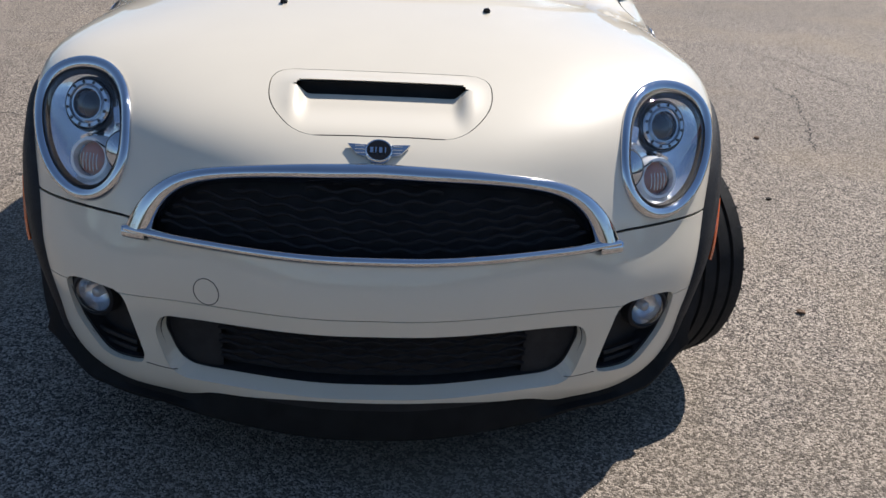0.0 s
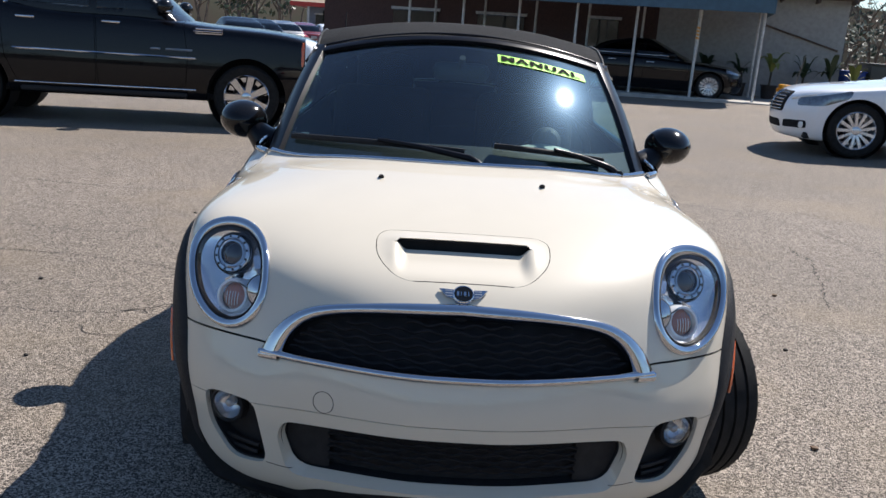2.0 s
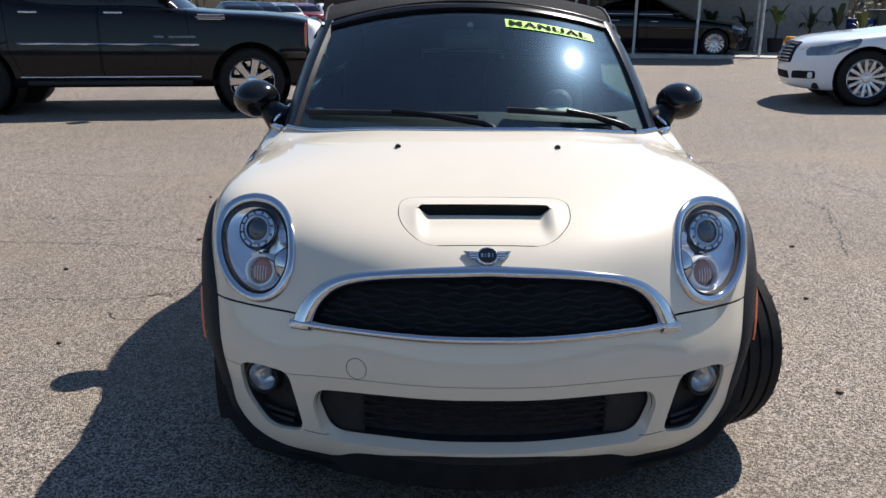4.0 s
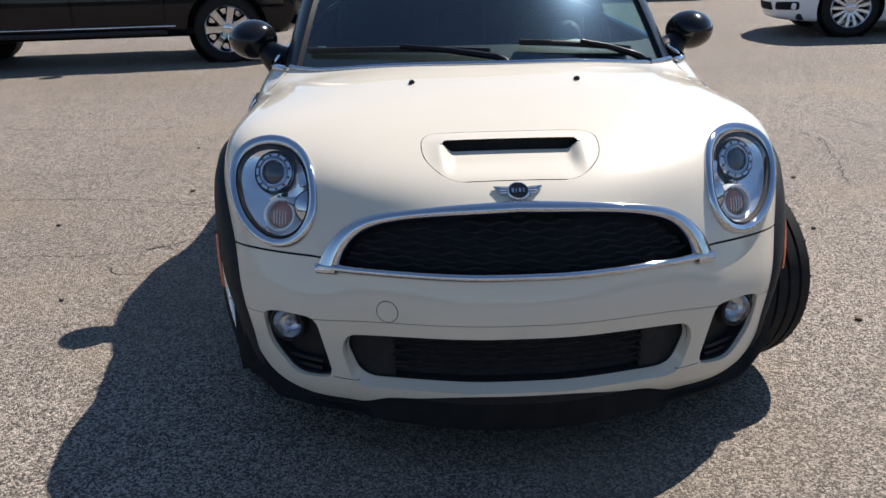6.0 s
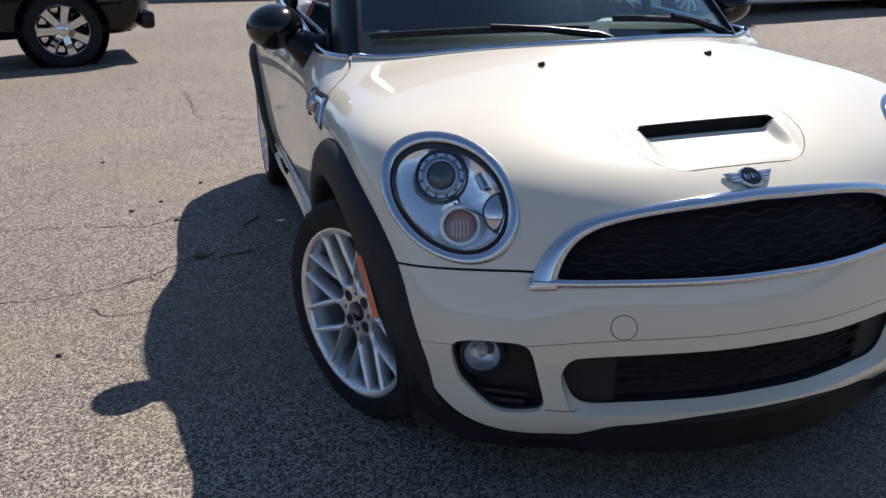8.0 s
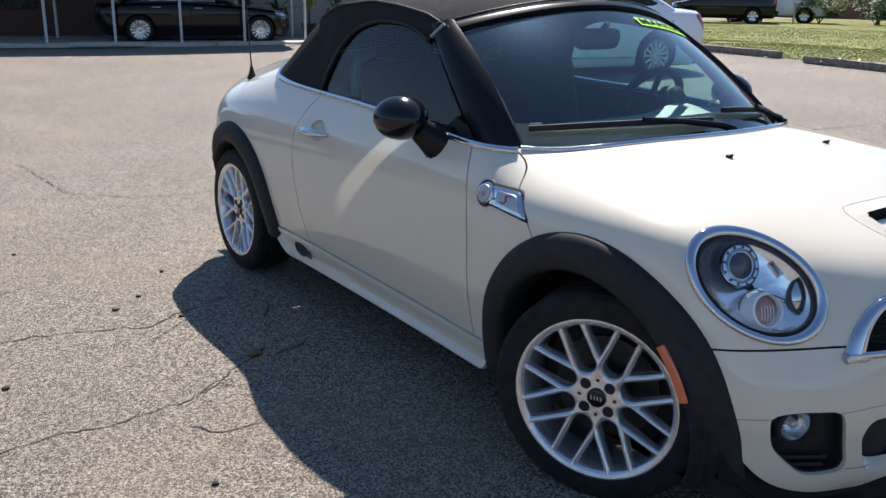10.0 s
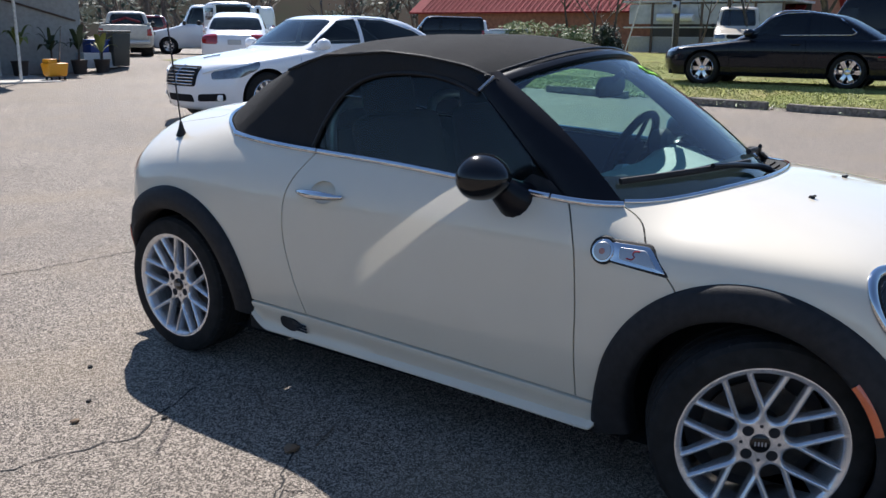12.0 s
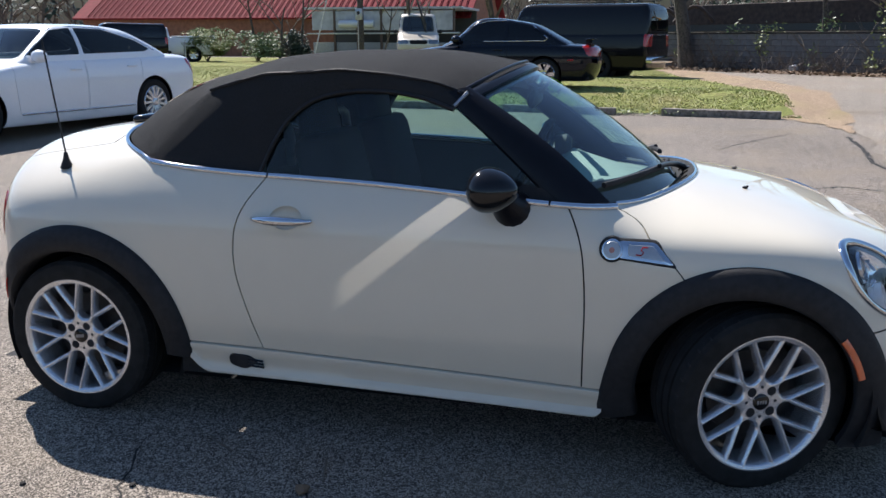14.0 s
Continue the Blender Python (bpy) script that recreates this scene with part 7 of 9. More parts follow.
def sedan_shapes(wb, fo, ro, half, roof, belt, hood, screen=(0.4, 1.25), back=(2.9, 3.6), deck=None):
    deck = deck or belt + 0.02
    h = Hull([(-fo - 0.1, half - 0.08), (-fo + 0.4, half - 0.02), (0.5, half), (wb, half), (wb + ro, half - 0.04)], [(0.15, -0.05), (0.35, -0.012), (0.6, 0.0), (belt - 0.15, -0.012), (belt, -0.06), (belt + 0.25, -0.2)],
             [(-fo - 0.1, hood - 0.22), (-fo + 0.25, hood - 0.10), (0.0, hood), (screen[0] + 0.3, belt - 0.02), (1.4, belt + 0.03), (back[0], deck + 0.02), (wb + ro, deck - 0.06)], 0.06, [(0.15, -fo + 0.08), (0.4, -fo), (0.6, -fo + 0.01), (hood - 0.05, -fo + 0.12), (hood + 0.2, -fo + 0.35)],
             [(0.2, wb + ro - 0.1), (0.5, wb + ro), (deck - 0.1, wb + ro - 0.03), (deck + 0.15, wb + ro - 0.15)], 0.17, (0.36, 2.3), (0.28, 2.4), 0.03)
    c = Hull([(0.3, half - 0.12), (1.5, half - 0.08), (back[1], half - 0.12)], [(belt - 0.15, 0.02), (belt + 0.05, -0.02), (roof - 0.08, -0.17), (roof + 0.1, -0.28)], [(screen[0], roof - 0.2), (screen[1], roof - 0.02), (screen[1] + 0.7, roof), (back[0] - 0.3, roof - 0.05), (back[1], roof - 0.22)], 0.05,
             [(belt - 0.12, screen[0] - 0.12), (belt + 0.12, screen[0] + 0.35), (roof - 0.07, screen[1]), (roof + 0.1, screen[1] + 0.3)], [(belt - 0.1, back[1] + 0.1), (belt + 0.1, back[1] - 0.25), (roof - 0.07, back[0]), (roof + 0.1, back[0] - 0.35)], belt - 0.13, (0.24, 2.4), (0.20, 2.4), 0.03)
    return h, c


def build_coupe():
    h, c = sedan_shapes(2.67, 0.96, 1.16, 0.89, 1.43, 0.93, 0.82, (0.40, 1.12), (2.45, 3.32))
    d1 = rounded([(0.55, 0.97), (0.50, 0.60), (0.55, 0.27), (1.85, 0.27), (1.92, 0.60), (1.88, 0.97)], 0.06, 3)
    w1 = [(0.80, 0.97), (1.28, 1.29), (1.50, 1.355), (1.86, 1.365), (1.86, 0.98)]
    w2 = [(1.92, 0.98), (1.92, 1.365), (2.20, 1.345), (2.42, 1.25), (2.70, 1.03), (2.66, 0.99)]

    def extra(car, hull, cab):
        handle(car, hull, 1.62, 0.80, NAVY_PAINT)
        mirror_pair(car, 0.86, 1.00, 0.80, NAVY_PAINT)
        trim_line(car, "window_strip", cab, [(0.78, 0.965), (1.5, 0.965), (2.66, 0.975), (2.74, 1.02), (2.44, 1.27), (2.22, 1.365), (1.86, 1.385), (1.48, 1.375), (1.26, 1.31), (0.78, 0.975)], 0.010, CHROME, label="chrome window surround")
        for s in (-1, 1):
            part("spoiler_foot", box((0.03, 0.10, 0.10), (s * 0.60, 3.55, 0.97), 0.01), NAVY_PAINT, car)
            p = hull_side(hull, [3.15, 3.27], [0.60, 0.60], s)
            part("side_marker", tube(p.tolist(), 0.014, 5), RED_LENS, car, "red side marker")
        part("spoiler", box((1.40, 0.22, 0.035), (0, 3.60, 1.015), 0.014, Matrix.Rotation(0.12, 3, "X")), NAVY_PAINT, car, "rear spoiler", smooth=40)
        part("bumper_strip", box((1.5, 0.04, 0.10), (0, 3.76, 0.58), 0.015), NAVY_PAINT, car, smooth=40)

    lamps = [("headlamp", lambda p: np.maximum(np.maximum(poly_gap(rounded([(-1.0, 0.60), (-1.0, 0.72), (-0.50, 0.76), (-0.52, 0.64)], 0.02, 3), p[:, 1], p[:, 2]), 0.40 - np.abs(p[:, 0])), p[:, 1] + 0.4), LAMP_CLEAR, "clear headlamp"),
             ("tail_lamp", lambda p: np.maximum(np.maximum(poly_gap(rounded([(3.42, 0.90), (3.9, 0.90), (3.9, 0.66), (3.55, 0.68)], 0.03, 3), p[:, 1], p[:, 2]), 0.35 - np.abs(p[:, 0])), 3.2 - p[:, 1]), RED_LENS, "red tail lamp")]
    build_vehicle("coupe_car", "dark blue-black coupe with chrome wheels on grass", "car", heading(15.0, 5.37, -0.05, 1.0, 0.395), h, c, 0.315, 2.67, (0.315, 0.232, 6, CHROME, 0.0), NAVY_PAINT, (d1,),
                  side_glass((w1, w2)) + screens(1.16, 2.5, 0.99, 1.35, 0.70, 0.56), lamps=lamps, extra=extra)


def build_black_saloon():
    h, c = sedan_shapes(2.97, 0.85, 1.08, 0.92, 1.46, 1.0, 0.90, (0.5, 1.40), (2.75, 3.55))
    d1 = rounded([(0.62, 1.05), (0.58, 0.7), (0.62, 0.30), (1.70, 0.30), (1.72, 1.05)], 0.05, 3)
    d2 = rounded([(1.74, 1.05), (1.72, 0.30), (2.55, 0.30), (2.72, 0.6), (2.80, 1.05)], 0.08, 3)
    w1 = [(0.98, 1.04), (1.45, 1.37), (1.72, 1.40), (1.70, 1.05)]
    w2 = [(1.77, 1.05), (1.78, 1.40), (2.30, 1.38), (2.75, 1.22), (2.90, 1.06)]

    def extra(car, hull, cab):
        handle(car, hull, 1.45, 0.86, CHROME)
        handle(car, hull, 2.45, 0.88, CHROME)
        mirror_pair(car, 1.0, 1.06, 0.83, BLACK_PAINT)
        trim_line(car, "window_strip", cab, [(0.96, 1.035), (1.8, 1.04), (2.95, 1.05)], 0.009, CHROME)
        for s in (-1, 1):
            part("kidney_grille", box((0.24, 0.05, 0.20), (s * 0.15, -0.80, 0.68), 0.03), MESH_BLACK, car, smooth=40)

    lamps = [("headlamp", lambda p: np.maximum(np.maximum(poly_gap(rounded([(-0.9, 0.64), (-0.9, 0.78), (-0.38, 0.82), (-0.40, 0.70)], 0.02, 3), p[:, 1], p[:, 2]), 0.36 - np.abs(p[:, 0])), p[:, 1] + 0.3), LAMP_CLEAR, "clear headlamp")]
    build_vehicle("saloon_car", "black saloon parked under the blue carport", "car", heading(7.75, 22.15, 0.955, -0.296) @ Matrix.Scale(1.06, 4), h, c, 0.335, 2.97, (0.335, 0.245, 15, ALLOY, 0.0), BLACK_PAINT, (d1, d2),
                  side_glass((w1, w2)) + screens(1.4, 2.7, 1.06, 1.40, 0.72, 0.58), lamps=lamps, extra=extra)


def van_shapes(wb, fo, ro, half, roof, belt, hood_z, screen, square=0.04):
    h = Hull([(-fo - 0.1, half - 0.06), (0.3, half), (wb, half), (wb + ro, half - 0.01)], [(0.2, -0.04), (0.45, 0.0), (belt, -0.01), (belt + 0.3, -0.05), (roof, -0.16)],
             [(-fo - 0.1, hood_z - 0.15), (-0.1, hood_z), (screen[0], hood_z + 0.08), (screen[0] + 0.3, belt + 0.06), (1.5, belt + 0.12), (wb + ro, belt + 0.12)], 0.04, [(0.2, -fo + 0.1), (0.5, -fo), (hood_z - 0.15, -fo + 0.02), (hood_z + 0.1, -fo + 0.2)], [(0.2, wb + ro - 0.05), (0.6, wb + ro), (belt + 0.2, wb + ro)], 0.24, (0.25, 2.6), (square, 3.0), 0.03)
    c = Hull([(0.0, half - 0.05), (1.0, half - 0.03), (wb + ro, half - 0.04)], [(belt - 0.2, 0.0), (belt + 0.1, -0.02), (roof - 0.1, -0.14), (roof + 0.1, -0.22)], [(screen[0], roof - 0.15), (screen[1], roof - 0.02), (screen[1] + 1.0, roof), (wb + ro, roof - 0.03)], 0.05,
             [(belt - 0.1, screen[0]), (belt + 0.25, (screen[0] + screen[1]) / 2), (roof - 0.06, screen[1]), (roof + 0.1, screen[1] + 0.2)], [(belt - 0.1, wb + ro - 0.01), (roof - 0.1, wb + ro - 0.10), (roof + 0.1, wb + ro - 0.2)], belt - 0.16, (0.2, 2.4), (square, 3.0), 0.03)
    return h, c


def build_black_van():
    h, c = van_shapes(3.43, 0.85, 1.40, 0.99, 2.06, 1.15, 1.05, (0.15, 0.95))
    w1 = [(0.72, 1.24), (1.02, 1.72), (1.42, 1.74), (1.42, 1.24)]

    def extra(car, hull, cab):
        handle(car, hull, 1.28, 1.05, BLACK_PLASTIC)
        mirror_pair(car, 0.62, 1.25, 0.97, BLACK_PLASTIC, (0.12, 0.10, 0.15))
        part("rear_bumper", box((1.9, 0.18, 0.18), (0, 4.86, 0.52), 0.04), CHROME, car, "bright rear bumper", smooth=40)
        part("roof_rack", joined(*[tube([(x, y, 2.02), (x, y, 2.13)], 0.015, 6) for x in (-0.7, 0.7) for y in (1.4, 3.0, 4.4)], *[tube([(x, 1.2, 2.13), (x, 4.6, 2.13)], 0.018, 6) for x in (-0.7, 0.7)]), BLACK_PLASTIC, car, "low roof rails")

    lamps = [("tail_lamp", lambda p: np.maximum(np.maximum(np.abs(p[:, 1] - 4.80) - 0.10, np.abs(p[:, 2] - 1.10) - 0.22), 0.6 - np.abs(p[:, 0])), RED_LENS, "tall red tail lamp")]
    build_vehicle("cargo_van", "black full-size van on the grass", "van", heading(22.9, 5.0, 0.30, 0.955), h, c, 0.37, 3.43, (0.37, 0.25, 5, BLACK_GLOSS, 0.0), BLACK_PAINT, (rounded([(0.45, 1.2), (0.40, 0.6), (0.5, 0.42), (1.45, 0.42), (1.46, 1.2)], 0.05, 3),),
                  side_glass((w1,)) + screens(0.95, 4.6, 1.26, 1.85, 0.78, 0.66), lamps=lamps, extra=extra)


build_pickup()
build_white_sedan()
build_coupe()
build_black_saloon()
build_black_van()


# ---------------------------------------------------------------- vehicles further off
def plain_wheel_spec(r=0.33, mat=None):
    return (r, r * 0.66, 6, mat or ALLOY, 0.0)


def far_sedan(x, y, dx, dy, paint, label, roof=1.45, half=0.88, group="cars parked far off", name="parked_car"):
    h, c = sedan_shapes(2.75, 0.88, 1.05, half, roof, 0.96, 0.86, (0.5, 1.36), (2.55, 3.35))
    w1 = [(0.95, 1.01), (1.42, roof - 0.08), (1.68, roof - 0.06), (1.66, 1.02)]
    w2 = [(1.74, 1.02), (1.74, roof - 0.06), (2.20, roof - 0.08), (2.66, 1.12), (2.66, 1.03)]
    lamps = [("tail_lamp", lambda p: np.maximum(np.maximum(poly_gap(rounded([(3.45, 0.92), (4.0, 0.92), (4.0, 0.66), (3.58, 0.68)], 0.03, 3), p[:, 1], p[:, 2]), 0.42 - np.abs(p[:, 0])), 3.2 - p[:, 1]), RED_LENS, "red tail lamp")]

    def extra(car, hull, cab):
        mirror_pair(car, 0.95, 1.02, half - 0.08, paint)
        part("plate_recess", box((0.34, 0.03, 0.13), (0, 3.80, 0.72), 0.01), SATIN, car)

    return build_vehicle(name, label, "car", heading(x, y, dx, dy), h, c, 0.33, 2.75, plain_wheel_spec(), paint, (), side_glass((w1, w2)) + screens(1.4, 2.5, 1.02, roof - 0.07, 0.70, 0.56), lamps=lamps, extra=extra, fine=0.6, group=group)


def far_box(x, y, dx, dy, paint, label, category, roof=1.8, belt=1.08, hood=1.0, wb=2.85, fo=0.85, ro=1.0, half=0.92, screen=(0.25, 0.95), group="cars parked far off", name="parked_van", side=True, extra=None, wheels=0.35):
    h, c = van_shapes(wb, fo, ro, half, roof, belt, hood, screen)
    ws = [[(0.75, belt + 0.08), (1.02, roof - 0.14), (1.62, roof - 0.12), (1.62, belt + 0.08)]]
    if side:
        ws += [[(1.72, belt + 0.08), (1.72, roof - 0.12), (2.62, roof - 0.12), (2.62, belt + 0.08)], [(2.72, belt + 0.08), (2.72, roof - 0.12), (wb + ro - 0.30, roof - 0.16), (wb + ro - 0.22, belt + 0.08)]]
    lamps = [("tail_lamp", lambda p: np.maximum(np.maximum(np.abs(p[:, 1] - (wb + ro - 0.02)) - 0.14, np.abs(p[:, 2] - belt + 0.06) - 0.18), half - 0.30 - np.abs(p[:, 0])), RED_LENS, "red tail lamp"),
             ("headlamp", lambda p: np.maximum(np.maximum(np.abs(p[:, 2] - hood + 0.26) - 0.09, 0.48 - np.abs(p[:, 0])), p[:, 1] + fo - 0.32), LAMP_CLEAR, "clear headlamp"),
             ("grille", end_poly([(-0.42, hood - 0.36), (0.42, hood - 0.36), (0.42, hood - 0.18), (-0.42, hood - 0.18)], -0.3), MESH_BLACK, "dark grille")]

    def more(car, hull, cab):
        mirror_pair(car, 0.72, belt + 0.12, half, BLACK_PLASTIC, (0.10, 0.08, 0.10))
        part("rear_bumper", box((half * 1.8, 0.14, 0.18), (0, wb + ro + 0.03, 0.50), 0.04), BLACK_PLASTIC, car, smooth=40)
        part("front_bumper", box((half * 1.75, 0.16, 0.22), (0, -fo + 0.02, 0.46), 0.05), SATIN, car, smooth=40)
        if extra:
            extra(car, hull, cab)

    return build_vehicle(name, label, category, heading(x, y, dx, dy), h, c, wheels, wb, plain_wheel_spec(wheels), paint, (), side_glass(ws) + screens(screen[1], wb + ro - 0.35, belt + 0.10, roof - 0.14, half - 0.20, half - 0.30), lamps=lamps, extra=more, fine=0.6, group=group)


def far_pickup(x, y, dx, dy, paint, label, name="old_pickup"):
    wb, ro = 3.2, 1.15
    h = Hull([(-0.95, 0.86), (0.3, 0.94), (wb, 0.95), (wb + ro, 0.94)], [(0.2, -0.05), (0.45, 0.0), (0.95, 0.0), (1.15, -0.03), (1.4, -0.08)],
             [(-1.0, 0.92), (-0.3, 1.05), (0.6, 1.12), (1.2, 1.18), (2.4, 1.22), (wb + ro + 0.1, 1.20)], 0.02, [(0.25, -0.80), (0.5, -0.9), (0.9, -0.88), (1.2, -0.7)], [(0.3, wb + ro - 0.1), (0.6, wb + ro), (1.3, wb + ro)], 0.34, (0.2, 2.6), (0.02, 3.0), 0.025)
    c = Hull([(0.3, 0.80), (1.2, 0.83), (2.2, 0.82)], [(1.0, 0.02), (1.3, -0.02), (1.7, -0.14), (1.9, -0.22)], [(0.5, 1.6), (1.2, 1.72), (2.1, 1.70)], 0.05, [(1.0, 0.45), (1.3, 0.80), (1.68, 1.12), (1.9, 1.3)], [(1.0, 2.18), (1.68, 2.02), (1.9, 1.95)], 1.0, (0.2, 2.4), (0.03, 3.0), 0.03)
    lamps = [("tail_lamp", lambda p: np.maximum(np.maximum(np.abs(p[:, 1] - (wb + ro)) - 0.12, np.abs(p[:, 2] - 0.92) - 0.14), 0.74 - np.abs(p[:, 0])), RED_LENS, "red tail lamp")]

    def extra(car, hull, cab):
        part("bed_floor", box((1.60, 2.0, 0.02), (0, 3.25, 1.225)), DARK, car)
        for s in (-1, 1):
            part("bed_rail", box((0.10, 2.1, 0.06), (s * 0.85, 3.25, 1.235), 0.02), paint, car, smooth=40)
        part("tailgate", box((1.56, 0.06, 0.50), (0, wb + ro + 0.01, 0.93), 0.02), paint, car, "plain tailgate", smooth=40)
        part("rear_bumper", box((1.75, 0.16, 0.16), (0, wb + ro + 0.05, 0.54), 0.03), SATIN, car, smooth=40)
        part("bed_load", tube([(-0.5, 2.7, 1.30), (0.0, 3.1, 1.45), (0.5, 2.8, 1.30), (0.2, 3.4, 1.38)], 0.05, 6), RED_TRIM_FAR, car)
        mirror_pair(car, 0.80, 1.25, 0.86, BLACK_PLASTIC)

    w1 = [(0.80, 1.22), (1.14, 1.62), (1.85, 1.62), (1.90, 1.22)]
    build_vehicle(name, label, "pickup truck", heading(x, y, dx, dy), h, c, 0.36, wb, plain_wheel_spec(0.36), paint, (), side_glass((w1,)) + screens(1.0, 1.9, 1.24, 1.62, 0.68, 0.58), lamps=lamps, extra=extra, fine=0.6, group="trucks parked far off")


RED_TRIM_FAR = material("red_load_cloth", (0.30, 0.03, 0.03), 0.7, amount=0.15)


def open_doors(car, hull, cab):
    """Rear doors swung open, with lettering on one shown as bars."""
    for s, ang in ((-1, 100), (1, 62)):
        hinge = Matrix.Translation((s * 0.92, 4.62, 0)) @ Matrix.Rotation(math.radians(-s * ang), 4, "Z")
        b = box((0.86, 0.06, 1.45), (-s * 0.43, 0, 1.20), 0.03)
        bmesh.ops.transform(b, matrix=hinge, verts=b.verts)
        door = part("rear_door", b, WHITE_PAINT, car, "white rear door swung open", smooth=40)
        b = box((0.66, 0.07, 0.46), (-s * 0.43, 0, 1.62), 0.03)
        bmesh.ops.transform(b, matrix=hinge, verts=b.verts)
        part("door_window", b, WINDOW_DARK_FAR, door, "dark door window", smooth=40)
        for k in range(5):
            b = box((0.075, 0.076, 0.14), (-s * (0.17 + 0.12 * k), 0, 1.60), 0.008)
            bmesh.ops.transform(b, matrix=hinge, verts=b.verts)
            part("letter_bar", b, WHITE_PAINT, door)
    # dark plate across the opening, painted as the cargo space's shade
    part("cargo_dark", box((1.5, 0.05, 1.35), (0, 4.60, 1.20)), DARK, car)
    for k in range(4):
        part("shelf_load", box((0.28, 0.10, 0.22), (-0.5 + 0.32 * k, 4.65, 0.72 + 0.18 * (k % 2)), 0.02), (ORANGE_BOX, SATIN)[k % 2], car)


WINDOW_DARK_FAR = material("dark_van_glass", (0.02, 0.022, 0.025), 0.12, amount=0.1, coat=1.0)
ORANGE_BOX = material("orange_tool_box", (0.45, 0.12, 0.04), 0.5, amount=0.1)
far_pickup(19.6, 31.9, 0.60, 0.80, OLD_WHITE, "old chalky white pickup seen from behind")
far_box(24.6, 37.2, 0.62, 0.78, RED_PAINT, "dark red sport utility car parked behind a van", "car", 1.75, 1.08, 1.0, name="parked_suv")
far_box(21.9, 28.5, 0.62, 0.78, WHITE_PAINT, "white work van with its rear doors open", "van", 2.1, 1.2, 1.1, 3.2, 0.85, 1.35, 0.98, side=False, extra=open_doors)
far_box(21.6, 31.8, -0.72, 0.69, WHITE_PAINT, "white cargo van parked across the back", "van", 2.1, 1.2, 1.1, 3.3, 0.85, 1.3, 0.98, side=False)
far_sedan(14.7, 19.4, 0.70, 0.71, WHITE_PAINT, "white sedan with red tail lamps, parked", 1.47)
far_box(31.4, 26.2, -0.60, 0.80, BLACK_PAINT, "dark sport utility car on the grass edge", "car", 1.85, 1.12, 1.05, name="parked_suv")
far_pickup(35.0, 26.2, -0.50, 0.866, WHITE_PAINT, "white pickup with a bare bed, parked", "white_pickup")
far_box(37.2, 11.7, -0.96, -0.28, TAN_PAINT, "champagne minivan facing the lot", "van", 2.35, 1.38, 1.26, half=1.0, name="parked_minivan")
far_box(43.5, 7.4, -0.97, -0.10, OLD_WHITE, "pale van parked behind the coupe", "van", 1.9, 1.12, 1.05, name="parked_minivan")
for x, y, paint, label in ((-8.1, 31.0, BLACK_PAINT, "black sedan in a far row of parked cars"), (-8.5, 36.5, NAVY_PAINT, "dark blue sedan in a far row of parked cars"), (-8.5, 42.0, SILVER_PAINT, "silver sedan in a far row of parked cars"),
                           (-8.3, 47.5, RED_PAINT, "dark red sedan in a far row of parked cars"), (-7.6, 53.0, WHITE_PAINT, "white sedan in a far row of parked cars"), (-4.8, 55.0, SILVER_PAINT, "silver sedan before the sales building")):
    far_sedan(x, y, -0.45, 0.89, paint, label)


# ---------------------------------------------------------------- ground details
CRACK = material("crack_dirt", (0.035, 0.032, 0.030), 0.95, amount=0.3, scale=80)
GRAVEL = stony("pale_gravel", (0.235, 0.205, 0.172), (0.185, 0.162, 0.138), 150.0, (0.26, 0.19, 0.125), 0.5, bump=0.5)
SOIL = stony("orange_brown_soil", (0.27, 0.200, 0.138), (0.215, 0.16, 0.112), 140.0, (0.30, 0.25, 0.12), 0.6, bump=0.3)
TURF = stony("short_dry_turf", (0.165, 0.175, 0.055), (0.13, 0.13, 0.045), 110.0, (0.27, 0.21, 0.10), 0.7, bump=0.6)
BLADE = material("grass_blade", (0.29, 0.34, 0.075), 0.6, spots=(0.40, 0.36, 0.15), scale=1.4, amount=0.1)
TIMBER = material("weathered_timber", (0.27, 0.235, 0.20), 0.85, amount=0.3, scale=18, bump=0.5, bump_scale=90)
LEAF = material("green_leaf", (0.075, 0.13, 0.028), 0.5, spots=(0.13, 0.16, 0.04), scale=3.0, amount=0.1)
LEAF_DARK = material("dark_evergreen_leaf", (0.018, 0.035, 0.014), 0.55, spots=(0.03, 0.05, 0.02), scale=3.0, amount=0.1)
LEAF_YELLOW = material("yellow_green_leaf", (0.20, 0.22, 0.05), 0.5, spots=(0.12, 0.16, 0.04), scale=3.0, amount=0.1)
LITTER = material("dry_leaf_litter", (0.14, 0.085, 0.05), 0.8, spots=(0.22, 0.15, 0.09), scale=6, amount=0.1)
BARK = material("grey_brown_bark", (0.10, 0.085, 0.07), 0.9, amount=0.3, scale=14, bump=0.8, bump_scale=60)
TWIG = material("bare_twig", (0.15, 0.12, 0.095), 0.85, amount=0.25, scale=4)
rng = np.random.default_rng(7)


